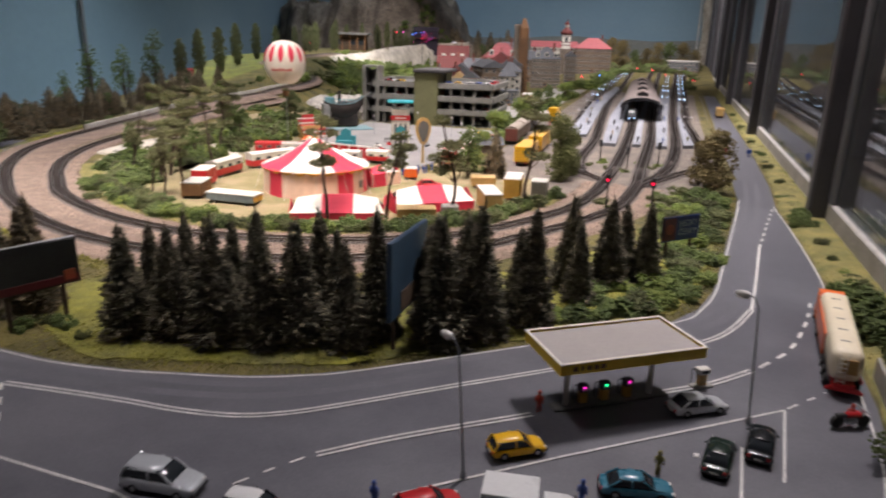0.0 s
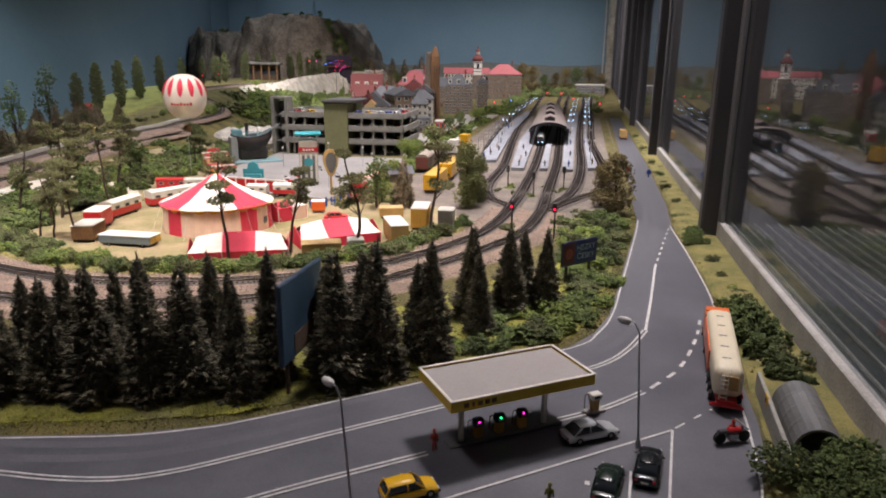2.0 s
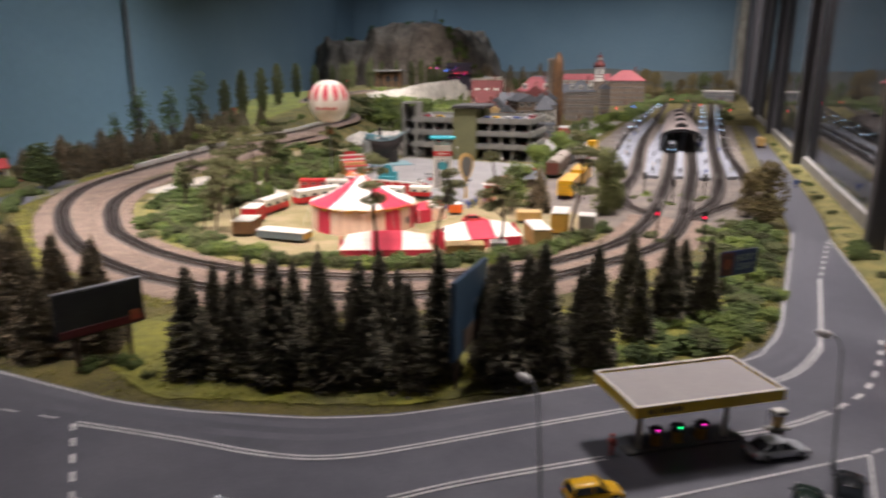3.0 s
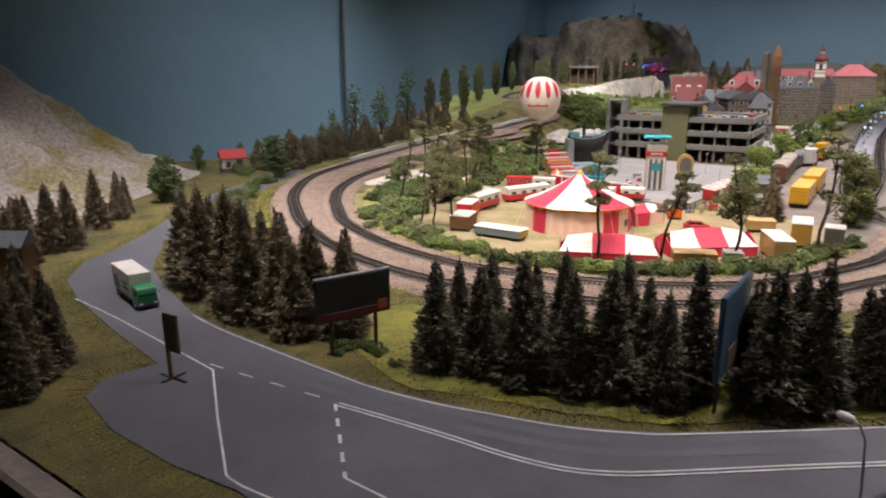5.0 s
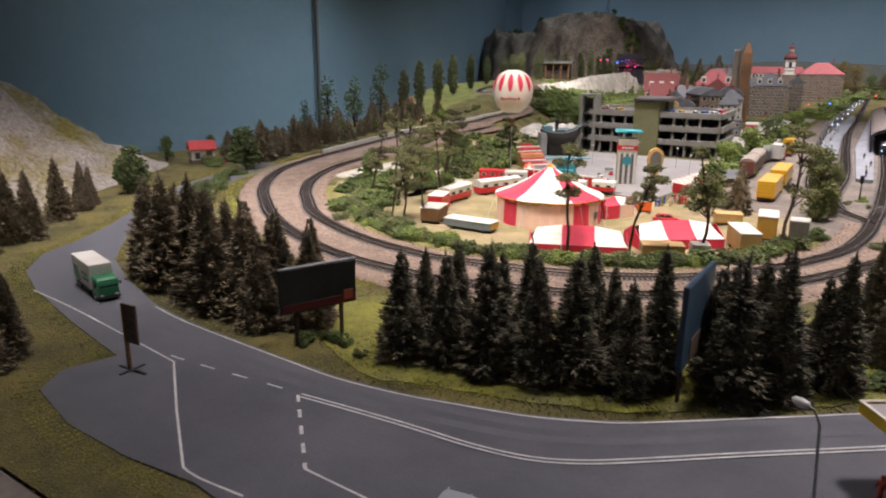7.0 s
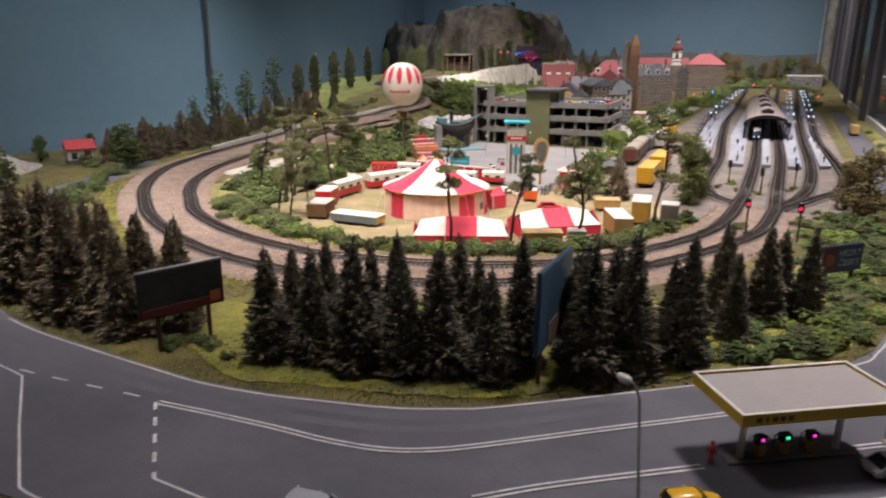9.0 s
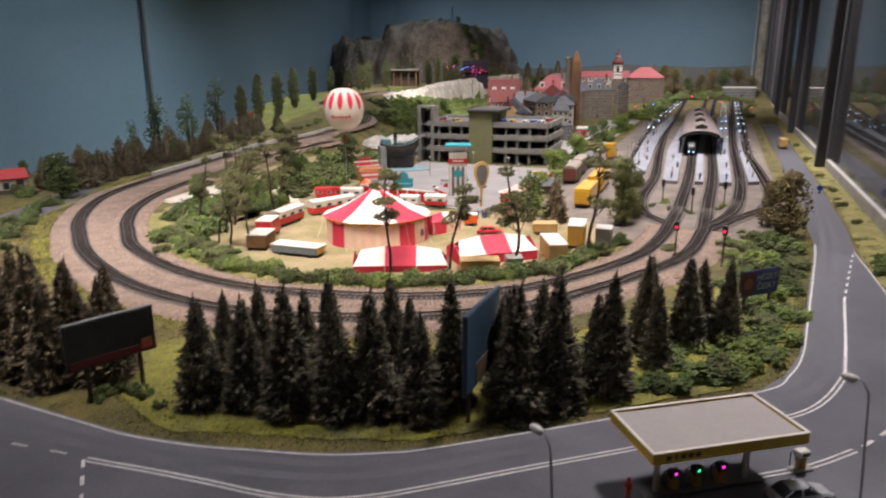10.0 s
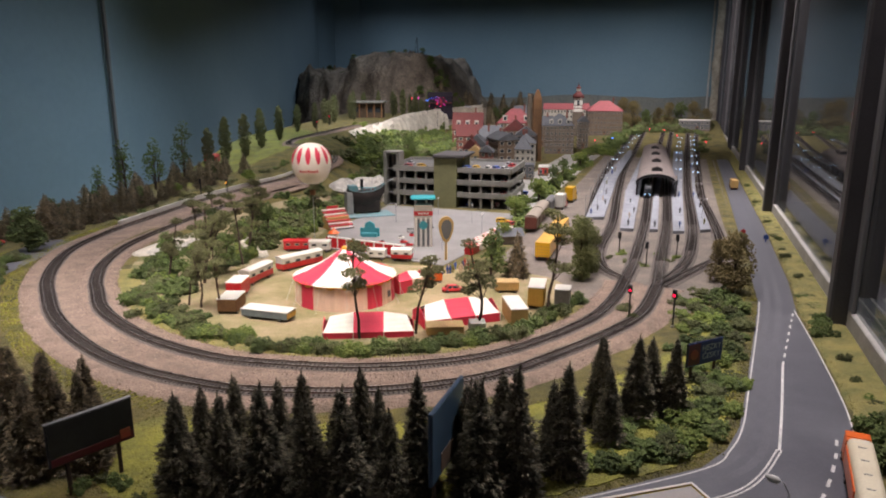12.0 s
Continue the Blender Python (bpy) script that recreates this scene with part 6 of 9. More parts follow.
def lorry(x, y, turn, cab_mat, box_mat, roof_mat, label, length=0.108, w=0.029, h=0.044, stripe=None, z=0.0015, cab=0.025):
    """A box lorry: cab with screen and lamps, chassis, load box, wheels."""
    top = thing("lorry", label, "lorry", "lorries", pose(x, y, z, rz=turn))
    L, b = length / 2, w / 2
    part("cab", loft(Mesh(), [(L - cab, b * 0.96, b * 0.92, 0.0055, h * 0.70, 0.001), (L - cab * 0.35, b * 0.96, b * 0.90, 0.0050, h * 0.70, 0.0012), (L - cab * 0.10, b * 0.95, b * 0.86, 0.0050, h * 0.60, 0.0012), (L, b * 0.90, b * 0.82, 0.0052, h * 0.42, 0.001)]), cab_mat, top)
    part("windscreen", Mesh().add([(L - cab * 0.075, -b * 0.78, h * 0.43), (L - cab * 0.075, b * 0.78, h * 0.43), (L - cab * 0.22, b * 0.74, h * 0.63), (L - cab * 0.22, -b * 0.74, h * 0.63),
                                   (L - cab * 0.0, -b * 0.78, h * 0.43), (L - cab * 0.0, b * 0.78, h * 0.43), (L - cab * 0.13, b * 0.74, h * 0.63), (L - cab * 0.13, -b * 0.74, h * 0.63)],
                                  [(4, 5, 6, 7), (0, 3, 2, 1), (0, 4, 7, 3), (1, 2, 6, 5), (3, 7, 6, 2), (0, 1, 5, 4)]), CAR_GLASS, top, "dark windscreen")
    body = part("load_box", Mesh().box(-cab * 0.58, 0, 0.0105, length - cab - 0.003, w, h - 0.0105, c=0.0007), box_mat, top)
    part("roof", Mesh().box(-cab * 0.58, 0, h - 0.0008, length - cab - 0.0035, w * 0.985, 0.0013, c=0.0004), roof_mat, top, "pale roof sheet")
    part("chassis", Mesh().box(0, 0, 0.0045, length * 0.97, w * 0.62, 0.0055, c=0.0006), BLACK, top)
    for s in (-1, 1):
        part("side_window", Mesh().box(L - cab * 0.48, s * b * 0.945, h * 0.44, cab * 0.42, 0.0012, h * 0.18, c=0.0003), CAR_GLASS, top, "dark side window")
        part("side_skirt", Mesh().box(-cab * 0.4, s * b * 0.82, 0.005, length * 0.42, 0.0016, 0.0048, c=0.0004), BLACK, top)
        for xx in (-L * 0.72, -L * 0.50, L - cab * 0.5):
            wheel(top, xx, s * (b - 0.0024), 0.0052, 0.0042)
        part("headlight", Mesh().box(L - 0.0002, s * b * 0.62, 0.0075, 0.0012, 0.0045, 0.0025, c=0.0003), LAMP_WHITE, top, "clear headlight")
        part("tail_light", Mesh().box(-L + 0.001, s * b * 0.7, 0.0068, 0.0012, 0.004, 0.002, c=0.0002), CRIMSON, top, "red tail light")
        part("mirror", Mesh().box(L - cab * 0.15, s * (b + 0.0014), h * 0.44, 0.0012, 0.0016, 0.005, c=0.0003), BLACK, top)
        if stripe:
            part("livery_panel", Mesh().prism([(-0.015, 0.013), (0.012, 0.013), (0.002, h - 0.012), (-0.020, h - 0.012)], 0, 0.0006, Matrix(((0, 1, 0, -L * 0.55), (1, 0, 0, s * (b + 0.0001) - 0.0003), (0, 0, 1, 0), (0, 0, 0, 1)))), stripe, top, "green livery panel")
            for q in range(2):
                part("livery_bar", Mesh().box(L * 0.05 + 0.004 * q, s * (b + 0.0003), h * (0.62 - 0.16 * q), 0.026, 0.0008, 0.003, c=0.0001), stripe, top, "green bar of unreadable lettering")
    part("bumper", Mesh().box(L + 0.0004, 0, 0.0045, 0.0018, w * 0.94, 0.0030, c=0.0005), BLACK, top, "dark bumper")
    for s in (-1, 1):
        part("rear_door", Mesh().box(-L + 0.0004, s * b * 0.48, 0.012, 0.001, b * 0.92, h - 0.014, c=0.0002), box_mat, body)
    return top


lorry(-1.025, 0.474, -14, GREEN, OFF_WHITE, OFF_WHITE, "white box lorry with green cab on the bend", 0.112, 0.030, 0.045, GREEN)
lorry(0.200, 3.42, 92, BLACK, TAN, TAN, "beige box lorry far along the road", 0.115, 0.030, 0.044)
lorry(-0.462, 2.60, 85, CRIMSON, OFF_WHITE, OFF_WHITE, "white box lorry with red chassis by the sidings", 0.085, 0.032, 0.058, z=0.002)
lorry(-0.452, 2.78, 85, YELLOW, YELLOW, YELLOW, "yellow box lorry by the sidings", 0.085, 0.032, 0.062, z=0.002)
lorry(-0.060, 0.390, 8, WHITE_GLOSS, WHITE_GLOSS, WHITE_GLOSS, "plain white delivery van on the forecourt", 0.066, 0.027, 0.030)


def tanker(x, y, turn):
    top = thing("tanker_lorry", "orange tanker lorry with a cream tank", "lorry", "lorries", pose(x, y, 0.0015, rz=turn))
    L, w, h, cab = 0.112, 0.032, 0.042, 0.028
    b = w / 2
    part("cab", loft(Mesh(), [(L - cab, b * 0.96, b * 0.9, 0.0055, h * 0.82, 0.0012), (L - cab * 0.3, b * 0.96, b * 0.9, 0.005, h * 0.80, 0.0014), (L - 0.001, b * 0.92, b * 0.84, 0.005, h * 0.62, 0.0012), (L, b * 0.9, b * 0.8, 0.0052, h * 0.4, 0.001)]), ORANGE, top)
    part("windscreen", Mesh().box(L - 0.002, 0, h * 0.42, 0.005, w * 0.76, h * 0.2, c=0.0006), CAR_GLASS, top, "dark windscreen")
    part("sun_visor", Mesh().box(L - cab * 0.35, 0, h * 0.80, cab * 0.6, w * 0.86, 0.0016, c=0.0004), ORANGE, top)
    rows = [(-L + 0.006, 0.4), (-L + 0.009, 0.86), (-L + 0.014, 1.0), (L - cab - 0.010, 1.0), (L - cab - 0.005, 0.86), (L - cab - 0.003, 0.4)]
    tank, n = Mesh(), 20
    for xx, k in rows:
        for i in range(n):
            a = 2 * math.pi * i / n
            tank.v.append((xx, b * 0.90 * k * math.copysign(abs(math.cos(a)) ** 0.5, math.cos(a)), 0.0275 + 0.0160 * k * math.copysign(abs(math.sin(a)) ** 0.5, math.sin(a))))
    tank.f = [(q * n + i, (q + 1) * n + i, (q + 1) * n + (i + 1) % n, q * n + (i + 1) % n) for q in range(5) for i in range(n)] + [tuple(range(n)), tuple(5 * n + i for i in range(n - 1, -1, -1))]
    body = part("tank", tank, material("cream_tank", (0.80, 0.72, 0.54), 0.45, second=(0.72, 0.63, 0.46), scale=30, var=0.06, bump=0.03), top, "cream tank", smooth=True)
    part("walkway", Mesh().box(-cab * 0.5, 0, 0.0418, 0.155, 0.007, 0.0012, c=0.0002), OFF_WHITE, body)
    for k in range(5):
        part("manhole", Mesh().box(-L + 0.036 + 0.032 * k, 0.001, 0.0428, 0.0016, 0.0085, 0.0010, c=0.0003), SHADOW_GREY, body, "grey cross bar of a filler lid")
    for s in (-1, 1):
        part("side_band", Mesh().box(-cab * 0.5 + (0.030 if s > 0 else 0), s * (b * 0.93), 0.0105, 0.110 if s > 0 else 0.172, 0.0022, 0.024 if s > 0 else 0.0045, c=0.0008), ORANGE if s > 0 else CRIMSON, top, "orange side panel" if s > 0 else "red side rail")
        part("ladder", Mesh().box(-L + 0.003, 0.004 + 0.0035 * s, 0.008, 0.001, 0.0008, 0.034, c=0.0001), OFF_WHITE, top)
        for xx in (-L * 0.78, -L * 0.6, -L * 0.42, L * 0.35, L - cab * 0.5):
            wheel(top, xx, s * (b - 0.0022), 0.0054, 0.004)
        part("tail_light", Mesh().box(-L + 0.0005, s * b * 0.7, 0.0075, 0.0016, 0.005, 0.0026, c=0.0003), CRIMSON, top, "red tail light")
    for k in range(7):
        part("rung", Mesh().rod((-L + 0.0028, 0.0005, 0.010 + 0.0046 * k), (-L + 0.0028, 0.0075, 0.010 + 0.0046 * k), 0.0005, None, 5), OFF_WHITE, top)
    part("chassis", Mesh().box(-0.004, 0, 0.005, 2 * L * 0.95, w * 0.6, 0.007, c=0.0006), CRIMSON, top, "red chassis")
    part("rear_bumper", Mesh().box(-L, 0, 0.0055, 0.002, w, 0.003, c=0.0004), CRIMSON, top)
    return top


tanker(0.196, 0.782, 83.5)


def motorbike(x, y, turn):
    top = thing("motorcycle", "small red and black motorcycle beside the tanker", "motorcycle", m=pose(x, y, 0.0015, rz=turn) @ Matrix.Scale(1.55, 4))
    for xx in (-0.008, 0.008):
        part("wheel", Mesh().rod((xx, -0.0012, 0.0036), (xx, 0.0012, 0.0036), 0.0036, None, 12), TYRE, top)
    part("tank", Mesh().box(0.001, 0, 0.006, 0.009, 0.004, 0.0035, c=0.001), CRIMSON, top, "red fuel tank")
    part("saddle", Mesh().box(-0.006, 0, 0.0065, 0.007, 0.0035, 0.002, c=0.0006), BLACK, top)
    part("engine", Mesh().box(0, 0, 0.0022, 0.007, 0.005, 0.004, c=0.0008), STEEL, top)
    part("handlebar", Mesh().rod((0.006, -0.006, 0.011), (0.006, 0.006, 0.011), 0.0006, None, 6), STEEL, top)
    part("fork", Mesh().rod((0.008, 0, 0.0036), (0.006, 0, 0.011), 0.0008, None, 6), STEEL, top)
    return top


part("rear_hatch", Mesh().box(0, 0, 0, 0.0016, 0.013, 0.015, pose(0.196, 0.782, 0.0015, rz=83.5) @ pose(-0.1072, -0.003, 0.022), c=0.0005), TAN, bpy.data.objects["tanker_lorry"], "brown hatch on the tank end").matrix_basis = pose(0.196, 0.782, 0.0015, rz=83.5).inverted()

motorbike(0.178, 0.614, 25)


def figure(x, y, turn, mat, label, z=0.0015, group="model figures"):
    """A plain painted toy figure."""
    m = Mesh()
    for s in (-1, 1):
        m.rod((0.0011 * s, 0.0012 * s, 0), (0.0009 * s, 0, 0.0098), 0.0009, 0.0011, 6)
        m.rod((0.0026 * s, 0.0004, 0.0152), (0.0034 * s, -0.0012 * s, 0.0092), 0.0008, 0.0006, 6)
    m.lathe([(0.0016, 0.0088), (0.0021, 0.0105), (0.0023, 0.0130), (0.0027, 0.0152), (0.0012, 0.0166), (0.0009, 0.0172), (0.0016, 0.0182), (0.0018, 0.0194), (0.0013, 0.0207), (0.0004, 0.0213)], 9)
    ob = part("figurine", m, mat, None, "", smooth=True)
    ob.matrix_basis = pose(x, y, z, rz=turn)
    return tagged(ob, label, "figurine", group)


figure(-0.083, 0.541, 0, SKINS[0], "tiny plastic figure in red and orange at the pumps")
figure(0.021, 0.482, 0, SKINS[4], "tiny plastic figure in olive beside the blue car")
figure(-0.168, 0.372, 0, SKINS[1], "tiny plastic figure in blue beside the red car")
figure(-0.030, 0.425, 0, SKINS[1], "tiny plastic figure in blue beside the van")
figure(0.179, 0.617, 0, SKINS[0], "tiny plastic figure in red at the motorcycle")
r = np.random.default_rng(90)
for k in range(26):
    t = r.uniform(0, 1)
    figure(-0.585 + 0.075 * t + r.normal(0, 0.012), 1.50 + 0.13 * t + r.normal(0, 0.012), 0, SKINS[int(r.integers(5))], "tiny plastic visitor figure at the fair", group="fair visitors")


# ---- filling station ----
station = thing("filling_station", "filling-station canopy with grey roof and yellow fascia", "filling station", m=pose(-0.0265, 0.589, 0.0008, rz=35.5))
CL, CW, CH = 0.142, 0.072, 0.060
GREY_ROOF = material("canopy_roof", (0.40, 0.37, 0.345), 0.7, second=(0.36, 0.33, 0.31), scale=30, fine=500, var=0.05, bump=0.1)
part("canopy_roof", Mesh().box(0, 0, CH - 0.004, CL - 0.003, CW - 0.003, 0.003, c=0.0004), GREY_ROOF, station, "flat grey canopy roof")
FASCIA = material("yellow_fascia", (0.80, 0.54, 0.035), 0.45, second=(0.70, 0.47, 0.03), scale=40, var=0.06, bump=0.03)
for x, y, sx, sy in ((0, -CW / 2, CL, 0.0016), (0, CW / 2, CL, 0.0016), (-CL / 2, 0, 0.0016, CW + 0.0014), (CL / 2, 0, 0.0016, CW + 0.0014)):
    f = part("fascia", Mesh().box(x, y, CH - 0.0095, sx, sy, 0.010, c=0.0003), FASCIA, station, "yellow fascia board")
    part("coping", Mesh().box(x, y, CH + 0.0003, sx + 0.0012, sy + 0.0012, 0.0011, c=0.0003), WHITE_CLOTH, f, "cream coping")
for k in range(5):
    part("sign_bar", Mesh().box(-CL / 2 + 0.013 + 0.0065 * k, -CW / 2 - 0.001, CH - 0.0065, 0.0045 if k != 1 else 0.002, 0.0006, 0.0042, c=0.0001), WOOD, station, "brown bar of unreadable lettering")
part("ceiling_panel", Mesh().box(0, 0, CH - 0.0068, CL - 0.004, CW - 0.004, 0.002, c=0.0003), OFF_WHITE, station)
for x in (-0.047, 0.040):
    part("column", Mesh().box(x, -0.004, 0.002, 0.0042, 0.0042, CH - 0.0085, c=0.0005), OFF_WHITE, station, "pale canopy column")
part("pump_island", Mesh().box(-0.002, -0.004, 0, 0.118, 0.015, 0.0028, c=0.0012), SHADOW_GREY, station, "dark kerbed pump island")


def pump(x, y, lamp, parent):
    top = part("fuel_pump", Mesh().box(x, y, 0.0028, 0.0075, 0.0065, 0.0105, c=0.0007), OCHRE, parent, "ochre fuel pump")
    part("pump_head", Mesh().box(x, y, 0.0135, 0.0095, 0.0075, 0.0080, c=0.0012), BLACK, top, "dark pump head")
    part("pump_window", Mesh().box(x, y - 0.0037, 0.0155, 0.0058, 0.0010, 0.0024, c=0.0002), STEEL, top, "grey counter window")
    part("pump_lamp", Mesh().lathe([(0.0002, -0.0010), (0.0008, -0.0006), (0.0010, 0), (0.0008, 0.0006), (0.0002, 0.0010)], 8, Matrix.Translation((x - 0.0005, y - 0.0040, 0.0190))), lamp, top, "small coloured lamp")
    hose = Mesh()
    pts = [(x - 0.0048, y - 0.001, 0.0155), (x - 0.0075, y - 0.001, 0.022), (x - 0.0105, y - 0.001, 0.021), (x - 0.0110, y - 0.001, 0.009), (x - 0.0085, y - 0.001, 0.007), (x - 0.0068, y - 0.001, 0.012)]
    for a, b in zip(pts, pts[1:]):
        hose.rod(a, b, 0.0005, None, 5)
    part("hose", hose, BLACK, top, "black hose")


for x, lamp in ((-0.030, GLOW_PINK), (-0.008, GLOW_GREEN), (0.016, GLOW_PINK)):
    pump(x, -0.004, lamp, station)
spare = thing("air_station", "cream air and water post on a small island", "service post", m=pose(0.056, 0.645, 0.0008, rz=35))
part("base", Mesh().box(0, 0, 0, 0.022, 0.010, 0.0025, c=0.0008), CONCRETE, spare)
part("body", Mesh().box(0, 0, 0.0025, 0.0075, 0.0065, 0.012, c=0.0007), TAN, spare)
part("head", Mesh().box(0, 0, 0.0145, 0.012, 0.009, 0.006, c=0.0008), OFF_WHITE, spare, "cream head with dark window")
part("window", Mesh().box(0, -0.0045, 0.016, 0.007, 0.0008, 0.003, c=0.0002), BLACK, spare)
ring = Mesh()
for a, b in (((-0.006, 0, 0.010), (-0.009, 0, 0.021)), ((-0.009, 0, 0.021), (-0.012, 0, 0.020)), ((-0.012, 0, 0.020), (-0.012, 0, 0.006))):
    ring.rod(a, b, 0.0005, None, 5)
part("hose", ring, BLACK, spare)


def street_lamp(x, y, turn, h=0.116, arm=0.011, label="grey street lamp with a white head"):
    top = thing("street_lamp", label, "street lamp", "street lamps", pose(x, y, 0.0008, 0, -3.5, 0) @ pose(0, 0, 0, 0, 0, turn))
    part("foot", Mesh().lathe([(0.0024, 0), (0.0022, 0.006), (0.0012, 0.008)], 10), STEEL, top)
    part("pole", Mesh().rod((0, 0, 0), (0.001, 0, h * 0.93), 0.0012, 0.0008, 8), STEEL, top, "slim grey pole")
    armm = Mesh()
    armm.rod((0.001, 0, h * 0.93), (arm * 0.5, 0, h), 0.0008, 0.0007, 7).rod((arm * 0.5, 0, h), (arm, 0, h + 0.001), 0.0007, 0.0006, 7)
    part("arm", armm, STEEL, top)
    head = part("lamp_head", Mesh().lathe([(0.0006, -0.0065), (0.0026, -0.004), (0.0031, 0), (0.0024, 0.005), (0.0006, 0.0072)], 10, pose(arm + 0.004, 0, h + 0.001, 0, 90, 0)), LAMP_WHITE, top, "white lamp head", smooth=True)
    part("lens", Mesh().box(arm + 0.004, 0, h - 0.0026, 0.009, 0.0036, 0.0012, c=0.0004), FRAME, head)
    return top


street_lamp(-0.118, 0.425, 145, 0.112)
street_lamp(0.0945, 0.588, 150, 0.117)


# ---- signs ----
BOARD_BLUE = material("board_edge_blue", (0.030, 0.060, 0.105), 0.6, var=0.08, bump=0)
SIGN_PALE = material("pale_blue_lettering", (0.42, 0.52, 0.60), 0.5, var=0.06, bump=0)
SIGN_RED = material("emblem_red", (0.36, 0.06, 0.04), 0.5, second=(0.27, 0.08, 0.04), scale=120, var=0.1, bump=0)
def hoarding(x, y, turn, w, h, foot, face, label, posts=(-0.3, 0.3), thick=0.004, frame=None):
    top = thing("billboard", label, "billboard", "billboards", pose(x, y, 0, rz=turn))
    panel = part("panel", Mesh().box(0, 0, foot, w, thick, h, c=0.0006), frame or BLACK, top, "dark-edged panel")
    for p in posts:
        part("post", Mesh().box(w * p, 0.0008, -0.006, 0.0042, 0.0036, foot + h * 0.6, c=0.0006), BARK, top, "dark post")
    part("poster", Mesh().box(0, -thick / 2 - 0.0004, foot + 0.001, w - 0.0024, 0.0008, h - 0.002, c=0.0002), face, panel)
    return top, panel


bb, panel = hoarding(-0.646, 0.528, 70, 0.097, 0.053, 0.040, SIGN_DARK, "large dark unlit billboard on two posts")
part("top_edge", Mesh().box(0, 0, 0.0931, 0.098, 0.0048, 0.0012, c=0.0003), STEEL, panel, "pale top edge")
part("poster_band", Mesh().box(0, -0.0030, 0.042, 0.093, 0.0006, 0.009, c=0.0001), SIGN_MAROON, panel, "dark red band")
part("poster_patch", Mesh().box(0.037, -0.0034, 0.045, 0.012, 0.0006, 0.012, c=0.0001), SIGN_RED, panel, "dull red patch")
bb, panel = hoarding(-0.253, 0.652, 90, 0.108, 0.086, 0.036, SIGN_SKY, "tall blue advertising board seen from its edge", posts=(-0.36,), thick=0.0042, frame=BOARD_BLUE)
part("poster_band", Mesh().box(0.012, -0.0033, 0.040, 0.078, 0.0006, 0.022, c=0.0001), SIGN_SAND, panel, "sandy brown lower picture area")
part("picture", Mesh().lathe([(0.013, 0), (0.013, 0.0006)], 14, pose(0.022, -0.0031, 0.072, 90)), SIGN_DARK, panel, "dark blurred picture area")
bb, panel = hoarding(0.031, 1.088, 47, 0.078, 0.040, 0.026, SIGN_BLUE, "blue roadside board with a red emblem", posts=(-0.33, 0.33), thick=0.003)
part("picture", Mesh().box(-0.0245, -0.0023, 0.0285, 0.026, 0.0006, 0.035, c=0.0001), SIGN_MAROON, panel, "dull red picture area")
part("emblem", Mesh().lathe([(0.0085, 0), (0.0085, 0.0006)], 16, pose(-0.0245, -0.0026, 0.046, 90)), SIGN_RED, panel, "round orange-red emblem")
for k, word in enumerate(("HEZKY", "ČESKY")):
    letters = bpy.data.curves.new("lettering", "FONT")
    letters.body, letters.size, letters.extrude, letters.align_x = word, 0.0135, 0.0002, "CENTER"
    sample = new("lettering", letters)
    bpy.context.view_layer.update()
    drawn = bpy.data.meshes.new_from_object(sample.evaluated_get(bpy.context.evaluated_depsgraph_get()))
    bpy.data.objects.remove(sample)
    drawn.materials.clear()
    drawn.materials.append(SIGN_PALE)
    line = new("lettering", drawn)
    line.parent, line.matrix_basis = panel, pose(0.0135, -0.0024, 0.0490 - 0.0140 * k, 90)
    tagged(line, "pale blue capital letters")
totem = thing("sign_totem", "tall narrow brown sign on a flat cross foot", "sign", m=pose(-0.748, 0.352, 0.0008, rz=4))
part("foot", Mesh().box(0, 0, 0, 0.042, 0.0036, 0.0012, c=0.0003), BLACK, totem)
part("foot", Mesh().box(0, 0, 0.0004, 0.0036, 0.030, 0.0012, c=0.0003), BLACK, totem)
part("post", Mesh().box(-0.004, 0, 0.001, 0.0036, 0.0036, 0.074, c=0.0004), WOOD, totem)
part("panel", Mesh().box(0.007, 0, 0.032, 0.018, 0.0026, 0.043, c=0.0004), BROWN_WALL, totem, "weathered brown sign panel")
for k in range(4):
    part("lettering_bar", Mesh().box(0.008, -0.0016, 0.036 + 0.007 * k, 0.013, 0.0005, 0.003, c=0.0001), STONE_GREY, totem)


# ---- signals ----
def signal(x, y, h, glow, label, turn=-8):
    top = thing("railway_signal", label, "railway signal", "railway signals", pose(x, y, height(x, y), rz=turn))
    part("foot", Mesh().box(0, 0, -0.002, 0.006, 0.006, 0.005, c=0.0006), CONCRETE, top)
    part("mast", Mesh().rod((0, 0, 0), (0, 0, h), 0.0011, 0.0009, 8), BLACK, top, "black mast")
    head = part("signal_head", Mesh().box(0, -0.001, h - 0.017, 0.0090, 0.0036, 0.019, c=0.0012), BLACK, top, "black signal head")
    for k in range(2):
        part("lamp_hood", Mesh().rod((0, -0.0026, h - 0.0095 + 0.007 * k), (0, -0.0046, h - 0.0095 + 0.007 * k), 0.0020, None, 10, False), BLACK, head)
    if glow:
        part("signal_lamp", Mesh().lathe([(0.0024, 0), (0.0021, 0.0010), (0.0005, 0.0016)], 10, pose(0, -0.0028, h - 0.0095, 90)), glow, head, "lit signal lamp")
    part("ladder", Mesh().box(0, 0.0026, 0.004, 0.0030, 0.0006, h - 0.02, c=0.0001), BLACK, top)
    return top


